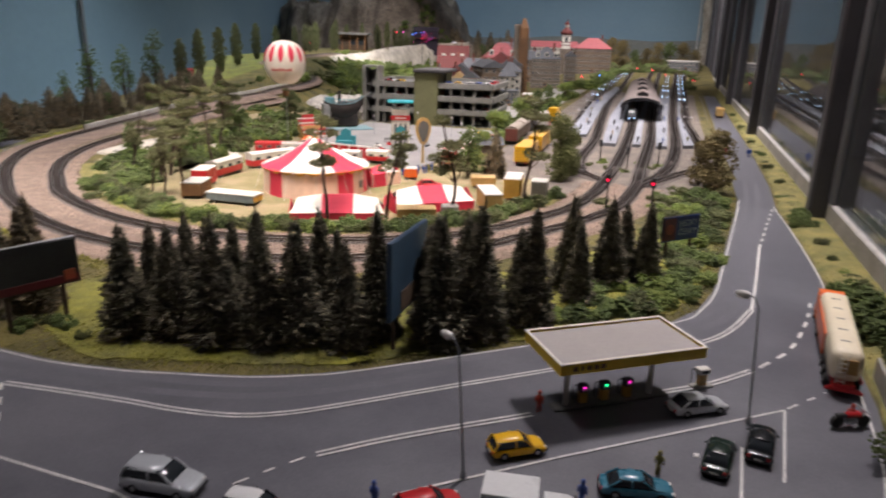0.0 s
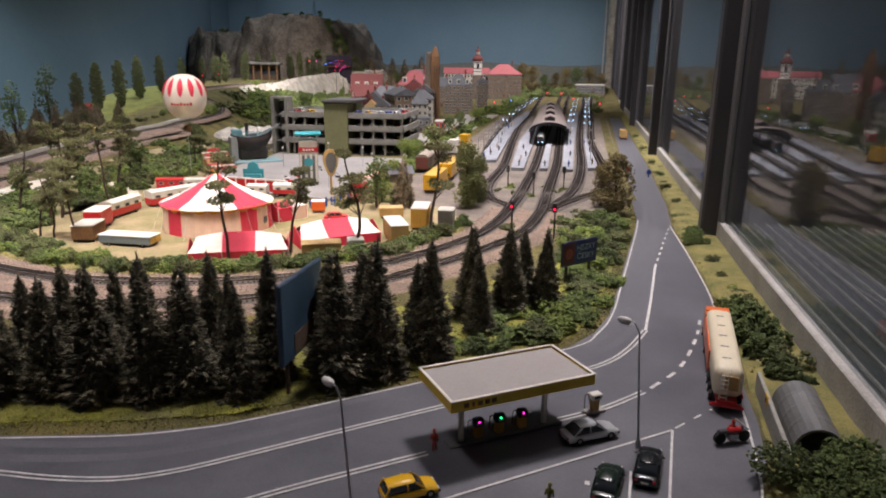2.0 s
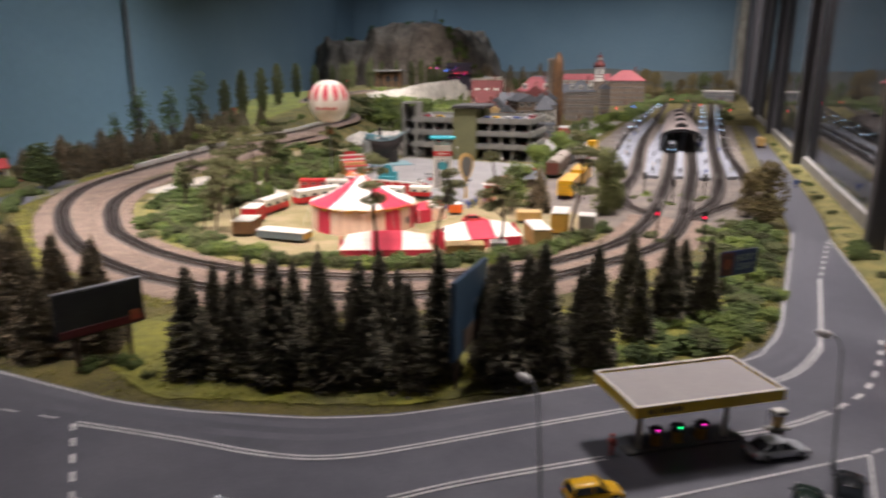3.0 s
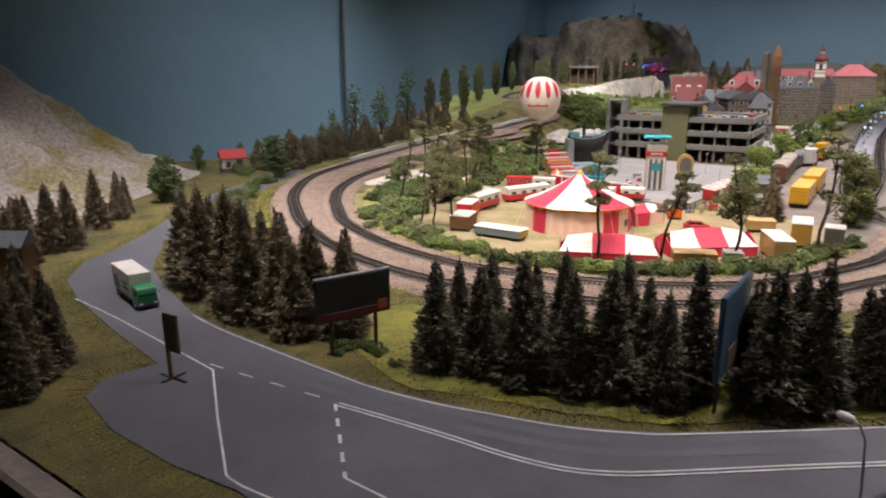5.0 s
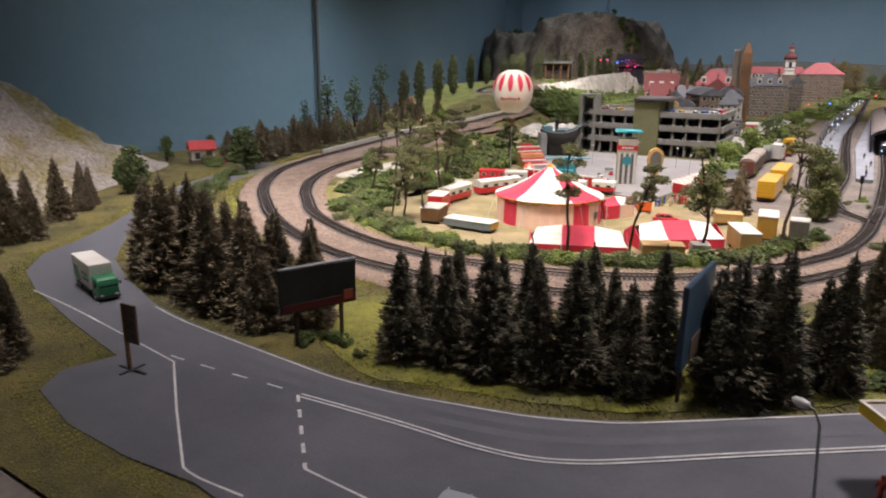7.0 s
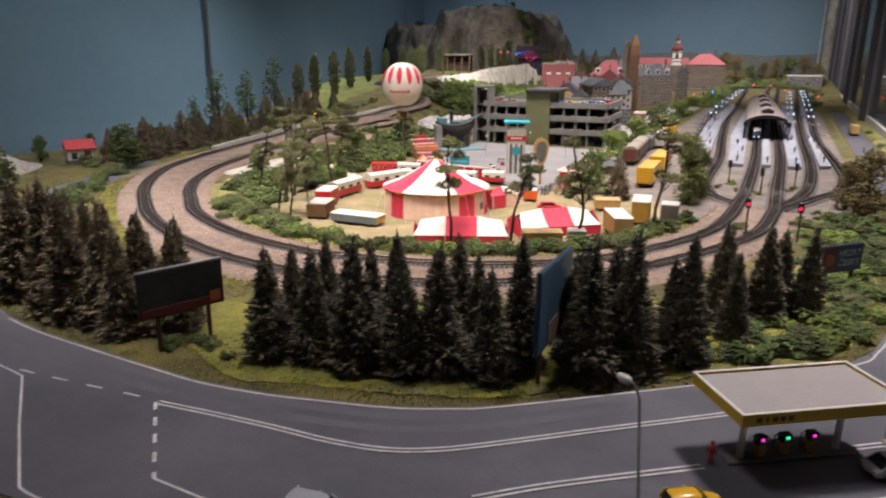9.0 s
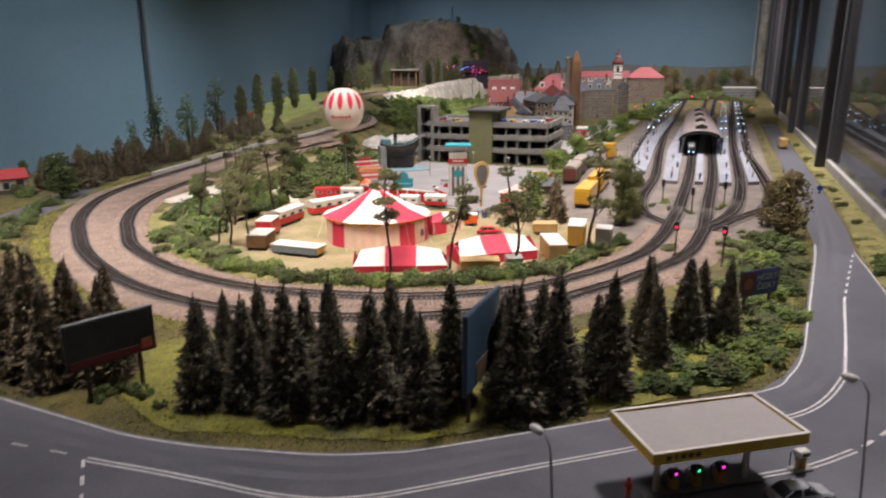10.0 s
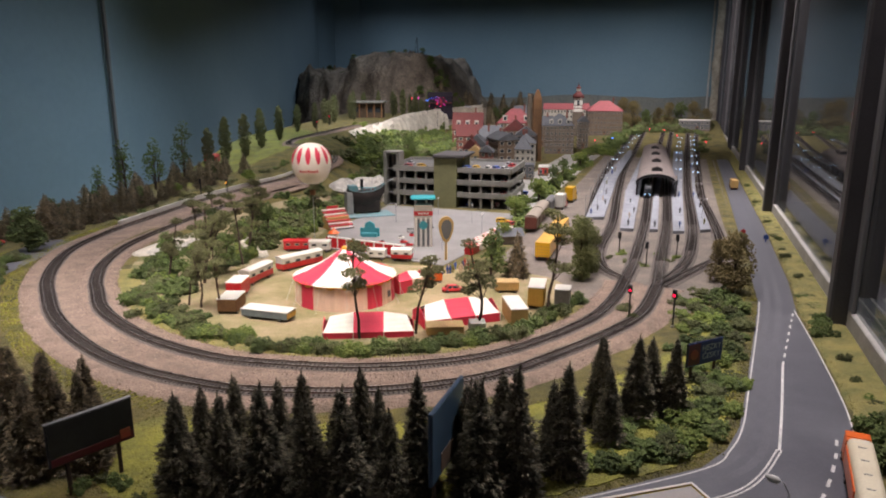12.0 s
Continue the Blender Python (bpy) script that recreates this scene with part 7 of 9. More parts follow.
signal(-0.105, 1.345, 0.072, GLOW_RED, "black railway signal showing red")
signal(-0.020, 1.330, 0.074, GLOW_RED, "black railway signal showing red")
for x, y in ((-0.178, 1.912), (-0.098, 1.807), (-0.024, 1.933)):
    signal(x, y, 0.062, None, "black railway signal seen from the back")
signal(-1.605, 2.07, 0.075, GLOW_AMBER, "railway signal with an amber light beside the back line")
signal(-2.035, 3.49, 0.075, GLOW_RED, "railway signal with a red light beside the back line")
signal(-2.36, 4.23, 0.075, GLOW_RED, "railway signal with a red light beside the back line")
signal(-1.715, 2.06, 0.07, None, "dark railway signal beside the back line")


# ---- loose turf along the road edges and in the grass ----
def turf_crumbs(line, lo, hi, count, size, mat, seed, label):
    """Tufts strewn beside a line, between two side offsets."""
    r = np.random.default_rng(seed)
    m = Mesh()
    for _ in range(count):
        i = int(r.integers(1, len(line) - 1))
        p = line[i] + side_of(line, i) * r.uniform(lo, hi)
        m.lump((p.x, p.y, height(p.x, p.y) + size * 0.15), size * r.uniform(0.5, 1.5), r)
    return tagged(part("grass", m, mat, None, label), label, "grass", kind="stuff")


near = [Vector((x, y, 0)) for x, y in INNER[3:27]]
turf_crumbs(curve_through([(p.x, p.y) for p in near], 0.008), -0.040, -0.001, 4200, 0.0010, LAWN, 101, "dry grass tufts along the inner road edge")
turf_crumbs(curve_through([(p.x, p.y) for p in near], 0.008), -0.014, 0.001, 1500, 0.0011, TURF, 102, "brown tufts along the inner road edge")
outer_edge = [p for p in ROAD[14:29]]
turf_crumbs(curve_through(outer_edge, 0.008), -0.090, 0.000, 5200, 0.0009, VERGE, 103, "brown-green tufts along the outer road edge")
turf_crumbs(curve_through(outer_edge, 0.008), -0.024, 0.003, 3600, 0.0011, LAWN, 104, "dry yellow tufts along the outer road edge")
turf_crumbs(curve_through([(0.242, 0.62), (0.246, 0.9), (0.250, 1.2), (0.246, 1.5), (0.258, 1.9), (0.265, 2.6), (0.265, 4.0)], 0.01), -0.014, 0.036, 2600, 0.0024, VERGE, 105, "dry yellow tufts on the road verge")
turf_crumbs(curve_through([(-0.62, 0.56), (-0.45, 0.55), (-0.30, 0.62), (-0.15, 0.76), (0.0, 0.90), (0.05, 1.15)], 0.01), -0.03, 0.05, 1800, 0.0022, LAWN, 106, "green lawn tufts")
turf_crumbs(curve_through(LAWN_EDGE + LAWN_EDGE[:1], 0.006), -0.009, 0.009, 2200, 0.0010, TURF, 109, "brown tufts round the lawn")
turf_crumbs(curve_through(LAWN_EDGE + LAWN_EDGE[:1], 0.006), -0.012, 0.006, 1100, 0.0016, LAWN, 110, "green tufts round the lawn")
turf_crumbs(curve_through([(-1.12, 1.06), (-0.9, 0.96), (-0.70, 0.94), (-0.5, 0.985), (-0.36, 1.07), (-0.26, 1.20), (-0.20, 1.40)], 0.01), -0.012, 0.022, 1500, 0.0022, LAWN, 107, "green tufts between hedge and railway")
turf_crumbs(curve_through([(-1.62, 1.22), (-1.45, 1.02), (-1.25, 0.86), (-1.0, 0.75), (-0.80, 0.70), (-0.62, 0.70), (-0.45, 0.76)], 0.01), -0.05, 0.05, 5000, 0.0011, TURF, 108, "dry tufts below the railway embankment")


turf_crumbs(curve_through(OUTER[2:14], 0.01), 0.058, 0.092, 2600, 0.0021, LAWN, 111, "yellow-green tufts below the outer curve")
turf_crumbs(curve_through(INNER[1:9], 0.01), -0.085, -0.004, 2600, 0.0018, TURF, 112, "brown-green tufts beside the bend")


# ---- balloon ----
balloon = thing("hot_air_balloon", "white hot-air balloon with red drop-shaped stripes", "balloon", m=pose(-1.035, 1.712, 0, rz=20))
BR, BZ = 0.056, 0.246


def balloon_row(t):
    """Radius and height of the envelope from mouth, t = 0, to crown, t = 1."""
    a = math.pi * (0.10 + 0.90 * t)
    r = BR * math.sin(a) ** 0.85 if t < 0.999 else 0.0005
    return max(r, 0.0005), BZ - BR * math.cos(a) * (1.12 if a < math.pi / 2 else 1.0)


for k in range(12):
    gore = Mesh()
    rows = [balloon_row(t / 14) for t in range(15)]
    for rr, z in rows:
        gore.v += [ring_point(rr, k * 30 + s * 6 - 15, z) for s in range(6)]
    gore.f = [(6 * q + s, 6 * q + s + 1, 6 * q + s + 7, 6 * q + s + 6) for q in range(14) for s in range(5)]
    g = part("envelope_gore", gore, WHITE_CLOTH, balloon, "white envelope gore", smooth=True)
    if k % 1 == 0:
        drop = Mesh()
        for q in range(9):
            t = 0.44 + 0.043 * q
            rr, z = balloon_row(t)
            half = 8.2 * math.sin(math.pi * min(1, (q + 0.35) / 8.6)) ** 0.7
            drop.v += [ring_point(rr + 0.0009, k * 30 - half, z), ring_point(rr + 0.0009, k * 30 + half, z)]
        drop.f = [(2 * q, 2 * q + 1, 2 * q + 3, 2 * q + 2) for q in range(8)]
        part("stripe", drop, RED, g, "red drop-shaped stripe", smooth=True)
for k in range(7):
    rr, z = balloon_row(0.33)
    a, tall = -118 + 8.5 * k, (0.0075 if k % 3 == 0 else 0.0055)
    part("lettering_bar", Mesh().add([ring_point(rr + 0.0012, a, z - 0.004), ring_point(rr + 0.0012, a + 6, z - 0.004), ring_point(rr + 0.0022, a + 6, z - 0.004 + tall), ring_point(rr + 0.0022, a, z - 0.004 + tall)], [(0, 1, 2, 3)]), CRIMSON, balloon, "dark red bar of unreadable lettering")
part("basket", Mesh().lathe([(0.0075, 0.152), (0.0085, 0.158), (0.0088, 0.166), (0.0082, 0.166), (0.0070, 0.154)], 10), WOOD, balloon, "brown wicker basket")
for k in range(6):
    part("rope", Mesh().rod(ring_point(0.0085, k * 60, 0.165), ring_point(0.017, k * 60, BZ - BR * 1.06), 0.0004, None, 4), WOOD, balloon)
part("support_rod", Mesh().rod((0, 0, -0.01), (0, 0, 0.153), 0.0009, None, 6), STEEL, balloon, "thin rod that carries the balloon")


# ---- buildings ----
def house(x, y, turn, w, d, h, wall, roof_mat, label, roof=0.5, storeys=3, bays=4, hip=False, z=None, flat=False, name="town_house", dormers=0, chimney=True):
    """A town house: walls, storey bands, windows all round, pitched, hipped or flat roof."""
    top = thing(name, label, "house", "houses of the town", pose(x, y, height(x, y) if z is None else z, rz=turn))
    part("wall", Mesh().box(0, 0, -0.02, w, d, h + 0.02, c=0.001), wall, top)
    part("plinth", Mesh().box(0, 0, -0.02, w + 0.004, d + 0.004, 0.032, c=0.001), STONE_GREY, top, "grey stone plinth")
    for k in range(1, storeys + 1):
        part("cornice", Mesh().box(0, 0, h * k / storeys - 0.0035, w + 0.005, d + 0.005, 0.0035, c=0.0006), wall, top)
    rh = min(w, d) * roof
    ov = 0.006
    if flat:
        part("roof", Mesh().box(0, 0, h - 0.0005, w + 0.006, d + 0.006, 0.008, c=0.001), roof_mat, top)
    else:
        rm = Mesh()
        a, b = w / 2 + ov, d / 2 + ov
        along = w >= d
        inset = (b if along else a) * (0.9 if hip else 0.0)
        if along:
            ridge = [(-a + inset, 0, h + rh), (a - inset, 0, h + rh)]
        else:
            ridge = [(0, -b + inset, h + rh), (0, b - inset, h + rh)]
        rm.v = [(-a, -b, h), (a, -b, h), (a, b, h), (-a, b, h)] + ridge + [(-a, -b, h - 0.003), (a, -b, h - 0.003), (a, b, h - 0.003), (-a, b, h - 0.003)]
        rm.f = [(0, 1, 5, 4), (2, 3, 4, 5), (3, 0, 4), (1, 2, 5)] if along else [(1, 2, 5, 4), (3, 0, 4, 5), (0, 1, 4), (2, 3, 5)]
        rm.f += [(0, 6, 7, 1), (1, 7, 8, 2), (2, 8, 9, 3), (3, 9, 6, 0), (9, 8, 7, 6)]
        rf = part("roof", rm, roof_mat, top)
        if chimney:
            part("chimney", Mesh().box(w * 0.25 if along else 0, 0 if along else d * 0.25, h + rh * 0.6, 0.012, 0.012, rh * 0.65 + 0.008, c=0.001), BRICK, rf, "brick chimney")
        for k in range(dormers):
            xx = -w * 0.3 + w * 0.6 * k / max(1, dormers - 1)
            dm = part("dormer", Mesh().box(xx, -b * 0.62, h + rh * 0.12, w * 0.13, b * 0.45, rh * 0.42, c=0.001), PALE_WALL, rf)
            part("dormer_window", Mesh().box(xx, -b * 0.86, h + rh * 0.20, w * 0.07, 0.002, rh * 0.24, c=0.0004), WINDOW, dm)
    sh = h / storeys
    for k in range(storeys):
        for i in range(bays):
            u = -w / 2 + w * (i + 0.5) / bays
            for s in (-1, 1):
                door = k == 0 and i == bays // 2 and s == -1
                win = part("door" if door else "window", Mesh().box(u, s * (d / 2 + 0.0006), sh * k + (0.003 if door else sh * 0.28), w / bays * 0.56, 0.003, sh * (0.8 if door else 0.54), c=0.0004), WOOD if door else FRAME, top, "brown door" if door else "pale window surround")
                part("pane", Mesh().box(u, s * (d / 2 + 0.0019), sh * k + sh * 0.34, w / bays * 0.40, 0.002, sh * 0.42, c=0.0003), WINDOW, win)
        n = max(2, int(round(bays * d / w)))
        for i in range(n):
            u = -d / 2 + d * (i + 0.5) / n
            for s in (-1, 1):
                win = part("window", Mesh().box(s * (w / 2 + 0.0006), u, sh * k + sh * 0.28, 0.003, d / n * 0.50, sh * 0.54, c=0.0004), FRAME, top, "pale window surround")
                part("pane", Mesh().box(s * (w / 2 + 0.0019), u, sh * k + sh * 0.34, 0.002, d / n * 0.36, sh * 0.42, c=0.0003), WINDOW, win)
    return top


OCHRE_WALL = material("ochre_render", (0.38, 0.28, 0.15), 0.85, second=(0.28, 0.20, 0.11), scale=25, var=0.12)
COTTAGE_RED = material("bright_red_roof_tiles", (0.46, 0.05, 0.05), 0.8, second=(0.36, 0.04, 0.04), scale=60, fine=300, var=0.15, bump=0.5)
house(-1.70, 5.33, 14, 0.24, 0.20, 0.12, BRICK, RED_TILE, "brick house with a steep dark red roof and dormers", 0.65, 2, 4, dormers=3)
house(-1.36, 5.54, 14, 0.28, 0.22, 0.16, BROWN_WALL, PINK_TILE, "brown house with a hipped rose-red roof", 0.5, 3, 5, hip=True, dormers=2)
house(-1.245, 4.07, 12, 0.14, 0.15, 0.11, PALE_WALL, SLATE, "pale gabled house with a grey slate roof", 0.5, 3, 3)
house(-1.30, 4.40, 12, 0.13, 0.12, 0.13, OLIVE_WALL, SLATE, "olive house with a grey pyramid roof", 0.6, 3, 3, hip=True)
house(-1.035, 3.90, 30, 0.13, 0.26, 0.17, BROWN_WALL, SLATE, "long brown four-storey tenement with slate roof", 0.3, 4, 3)
house(-0.905, 3.93, 12, 0.11, 0.16, 0.15, PALE_WALL, SLATE, "white corner house with green-grey roof", 0.45, 4, 3, hip=True)
house(-0.99, 4.30, 12, 0.13, 0.15, 0.17, STONE_GREY, SLATE, "grey stone house with slate roof", 0.4, 4, 3)
house(-0.895, 4.96, 12, 0.20, 0.20, 0.195, STONE_GREY, SLATE, "big grey stone town palace with hipped slate roof", 0.40, 5, 7, hip=True, dormers=3)
house(-0.775, 5.30, 12, 0.075, 0.16, 0.20, STONE_GREY, SLATE, "tall narrow grey stone house beside the palace", 0.5, 5, 3)
house(-1.10, 5.35, 12, 0.16, 0.14, 0.16, BROWN_WALL, SLATE, "dark brown house behind the wooden tower", 0.5, 4, 5)
house(-1.13, 6.62, 12, 0.42, 0.24, 0.19, PALE_WALL, PINK_TILE, "long pale building with a rose-red roof behind the church", 0.22, 4, 14)
house(-0.735, 6.28, 12, 0.30, 0.24, 0.205, BROWN_WALL, PINK_TILE, "brown station building with a broad rose-red roof", 0.36, 5, 11, hip=True)
house(-1.52, 4.75, 20, 0.16, 0.16, 0.12, BRICK, RED_TILE, "small brick house with red roof", 0.5, 3, 3)
house(-1.17, 4.75, 12, 0.16, 0.18, 0.17, BROWN_WALL, RED_TILE, "brown house with red roof among the town houses", 0.45, 3, 4)
house(-1.45, 6.3, 12, 0.2, 0.2, 0.15, PALE_WALL, SLATE, "pale house with slate roof at the edge of town", 0.45, 3, 4)
house(-1.12, 3.62, 16, 0.10, 0.12, 0.10, OCHRE_WALL, ROOF_TAN, "ochre gabled house with a weathered tan roof", 0.5, 3, 3)
house(-1.20, 3.80, 12, 0.09, 0.10, 0.12, BRICK, RED_TILE, "narrow brick house with a dark red roof", 0.6, 3, 2)
house(-1.02, 3.50, 14, 0.07, 0.12, 0.13, BRICK, SLATE, "narrow brick row house with slate roof", 0.45, 4, 2)
house(-0.86, 3.66, 12, 0.085, 0.09, 0.135, PALE_WALL, SLATE, "pale timbered house with pointed grey roof", 0.9, 4, 3, hip=True)
house(-1.42, 5.05, 18, 0.13, 0.13, 0.11, BROWN_WALL, SLATE, "brown house with slate roof at the edge of town", 0.5, 3, 3)
house(-0.735, 3.62, 8, 0.05, 0.09, 0.045, CRIMSON, OFF_WHITE, "low red market building with white roof", 0.3, 1, 2, flat=True)
house(-0.80, 3.45, 10, 0.09, 0.11, 0.07, SLATE, SLATE, "low blue-grey shop building", 0.3, 2, 3, flat=True)
house(-1.99, 1.385, 62, 0.072, 0.060, 0.046, OFF_WHITE, COTTAGE_RED, "small white house with a bright red roof", 0.42, 1, 2, name="cottage", chimney=False)
hut = thing("red_hut", "small bright red lineside hut under the poplars", "hut", m=pose(-2.03, 2.54, height(-2.03, 2.54), rz=20))
part("wall", Mesh().box(0, 0, -0.01, 0.058, 0.04, 0.036, c=0.001), CRIMSON, hut)
part("roof", Mesh().prism([(-0.024, 0.026), (0.024, 0.026), (0, 0.038)], -0.032, 0.032), COTTAGE_RED, hut, "red roof")
part("door", Mesh().box(0.010, -0.0205, -0.002, 0.011, 0.002, 0.022, c=0.0003), BARK, hut, "dark door")
LOG = material("dark_log_wall", (0.105, 0.072, 0.045), 0.9, second=(0.06, 0.042, 0.028), scale=30, fine=200, var=0.25, bump=0.5)
inn = thing("lineside_building", "flat-roofed brown wooden lineside building with a deep porch", "building", m=pose(-2.72, 5.60, height(-2.72, 5.60), rz=18))
part("wall", Mesh().box(0, 0.03, -0.02, 0.27, 0.14, 0.146, c=0.002), LOG, inn, "dark brown log wall")
part("roof", Mesh().box(0, 0, 0.126, 0.32, 0.24, 0.018, c=0.003), GARAGE, inn, "overhanging weathered flat roof")
for k in range(5):
    part("post", Mesh().box(-0.13 + 0.065 * k, -0.095, -0.02, 0.011, 0.011, 0.146, c=0.001), WOOD, inn, "brown porch post")
for k in range(5):
    part("log", Mesh().box(0, -0.0405, 0.004 + 0.024 * k, 0.265, 0.006, 0.014, c=0.002), LOG, inn, "weathered wall log")
for x in (-0.085, 0.015, 0.09):
    part("window", Mesh().box(x, -0.044, 0.045, 0.05, 0.006, 0.045, c=0.001), WINDOW, inn, "dark window")
house(0.03, 6.75, 4, 0.26, 0.14, 0.09, SLATE, OFF_WHITE, "flat-roofed blue-grey signal building by the line", 0.3, 2, 6, flat=True, name="signal_building")

church = thing("church_tower", "white and red church tower with an onion dome", "church", m=pose(-0.945, 6.13, height(-0.945, 6.13), rz=12))
part("shaft", Mesh().box(0, 0, -0.02, 0.085, 0.085, 0.225, c=0.003), STONE_GREY, church)
part("belfry", Mesh().box(0, 0, 0.203, 0.072, 0.072, 0.117, c=0.003), OFF_WHITE, church, "white belfry")
for z in (0.232, 0.256, 0.306):
    part("band", Mesh().box(0, 0, z, 0.077, 0.077, 0.006, c=0.001), RED_TILE, church, "red cornice band")
for a in range(4):
    part("opening", Mesh().box(0, -0.037, 0.262, 0.022, 0.004, 0.040, pose(0, 0, 0, 0, 0, 90 * a), c=0.001), WINDOW, church)
part("dome", Mesh().lathe([(0.044, 0.320), (0.050, 0.330), (0.046, 0.348), (0.030, 0.362), (0.018, 0.372), (0.020, 0.380)], 12), RED_TILE, church, "red onion dome", smooth=True)
part("lantern", Mesh().lathe([(0.017, 0.380), (0.017, 0.402)], 10), PALE_WALL, church, "white lantern")
part("spire", Mesh().lathe([(0.023, 0.402), (0.020, 0.412), (0.006, 0.426), (0.002, 0.450)], 10), RED_TILE, church, "red spire cap")

spire = thing("wooden_tower", "tall weathered brown wooden tower with a pointed top", "tower", m=pose(-0.933, 4.35, 0, rz=20))
part("shaft", Mesh().box(0, 0, -0.01, 0.066, 0.055, 0.40, c=0.004, top=0.8), WOOD, spire)
part("cap", Mesh().box(0, 0, 0.388, 0.050, 0.044, 0.06, c=0.002, top=0.35), WOOD, spire)
for k in range(6):
    part("batten", Mesh().box(-0.0255 + 0.0102 * k, -0.0285, 0.0, 0.003, 0.003, 0.33, c=0.0005), BARK, spire)
chim = thing("factory_chimney", "slim pale chimney behind the wooden tower", "chimney", m=pose(-1.06, 4.72, 0))
part("shaft", Mesh().lathe([(0.03, -0.01), (0.028, 0.02), (0.018, 0.40), (0.021, 0.405), (0.020, 0.42)], 12), STONE_GREY, chim, smooth=True)

# ---- car park ----
garage = thing("multi_storey_car_park", "grey concrete multi-storey car park with olive stair tower", "car park", m=pose(-0.895, 2.48, 0, rz=4))
GL, GR, GD = -0.245, 0.255, 0.34
for k, z in enumerate((0.0, 0.050, 0.098, 0.146)):
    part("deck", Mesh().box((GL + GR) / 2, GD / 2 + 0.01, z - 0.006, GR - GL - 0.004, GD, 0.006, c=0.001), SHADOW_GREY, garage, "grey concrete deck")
    if k:
        for x0, x1 in ((GL + 0.03, -0.048), (0.046, GR)):
            part("parapet", Mesh().box((x0 + x1) / 2, 0.002, z - 0.009, x1 - x0, 0.008, 0.021, c=0.001), GARAGE, garage, "pale concrete parapet")
        part("parapet", Mesh().box(GR, GD / 2, z - 0.009, 0.008, GD - 0.01, 0.021, c=0.001), GARAGE, garage, "pale concrete parapet")
        part("parapet", Mesh().box((GL + GR) / 2, GD + 0.012, z - 0.009, GR - GL, 0.008, 0.021, c=0.001), GARAGE, garage, "pale concrete parapet")
        part("parapet", Mesh().box(GL, GD / 2, z - 0.009, 0.008, GD - 0.01, 0.021, c=0.001), GARAGE, garage, "pale concrete parapet")
    for x in (GL + 0.075, GL + 0.12, GL + 0.165, 0.095, 0.14, 0.185, GR - 0.006):
        for y in (0.008, 0.17, 0.33):
            if k < 3:
                part("pillar", Mesh().box(x, y, z - 0.001, 0.008, 0.010, 0.046, c=0.0008), GARAGE, garage)
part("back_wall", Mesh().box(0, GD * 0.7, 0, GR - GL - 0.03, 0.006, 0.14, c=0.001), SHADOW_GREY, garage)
part("stair_tower", Mesh().box(-0.001, 0.050, -0.01, 0.092, 0.11, 0.202, c=0.002), OLIVE_WALL, garage, "olive stair tower")
part("tower_roof", Mesh().box(0.012, 0.085, 0.193, 0.124, 0.20, 0.012, c=0.003), DARK_ROOF, garage, "overhanging dark roof")
part("stair_block", Mesh().box(0.012, 0.125, 0.146, 0.09, 0.09, 0.048, c=0.001), OLIVE_WALL, garage)
for x in (GL - 0.004, GL + 0.050):
    part("lift_wall", Mesh().box(x, 0.026, -0.01, 0.012, 0.060, 0.222, c=0.001), GARAGE, garage, "concrete side tower wall")
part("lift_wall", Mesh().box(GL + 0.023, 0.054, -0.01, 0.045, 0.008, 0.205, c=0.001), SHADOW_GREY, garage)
part("lift_wall", Mesh().box(GL + 0.023, 0.026, 0.205, 0.062, 0.060, 0.008, c=0.001), GARAGE, garage)
for k, (x, y, c, n) in enumerate(((-0.165, 0.05, CRIMSON, "red"), (-0.115, 0.06, YELLOW, "yellow"), (0.075, 0.05, BLUE, "blue"), (0.11, 0.06, YELLOW, "yellow"), (0.16, 0.05, OFF_WHITE, "cream"), (0.19, 0.06, BLUE, "purple-blue"),
                                  (0.225, 0.05, WHITE_GLOSS, "white"), (0.235, 0.16, CRIMSON, "red"), (0.21, 0.22, SILVER, "silver"), (-0.19, 0.16, SILVER, "silver"))):
    p = garage.matrix_basis @ Vector((x, y, 0.146))
    car(p.x, p.y, 80 + 10 * math.sin(k * 5), c, n + " car on the open top deck of the car park", True, 0.046, z=0.1465, group="cars on the car park")
for k, x in enumerate((-0.19, -0.13, 0.08, 0.13, 0.19, 0.22)):
    for z in (0.0, 0.050, 0.098):
        if (k + int(z * 100)) % 2 == 0:
            p = garage.matrix_basis @ Vector((x, 0.06, 0))
            car(p.x, p.y, 88, (SILVER, CRIMSON, BLUE, WHITE_GLOSS)[k % 4], ("silver", "red", "blue", "white")[k % 4] + " car inside the car park", True, 0.046, z=z + 0.0005, group="cars on the car park")

# ---- fairground ----
STONE_PALE = material("pale_grey_plaster", (0.38, 0.39, 0.38), 0.85, second=(0.27, 0.28, 0.275), scale=25, var=0.12)
TEAL_GREY = material("faded_teal", (0.13, 0.27, 0.30), 0.7, second=(0.20, 0.27, 0.28), scale=30, var=0.12)
tower = thing("fair_tower", "pale fairground tower with red band and turquoise roof", "tower", m=pose(-0.735, 1.825, 0, rz=22))
part("shaft", Mesh().box(0, 0, 0, 0.052, 0.044, 0.125, c=0.0015), PALE_WALL, tower)
for k in range(4):
    part("column", Mesh().box(-0.021 + 0.014 * k, -0.0235, 0.0, 0.0055, 0.004, 0.088, c=0.0006), OFF_WHITE, tower, "white pilaster")
for k in range(3):
    part("recess", Mesh().box(-0.014 + 0.014 * k, -0.0222, 0.004, 0.0065, 0.002, 0.080, c=0.0003), SLATE, tower, "dark recess")
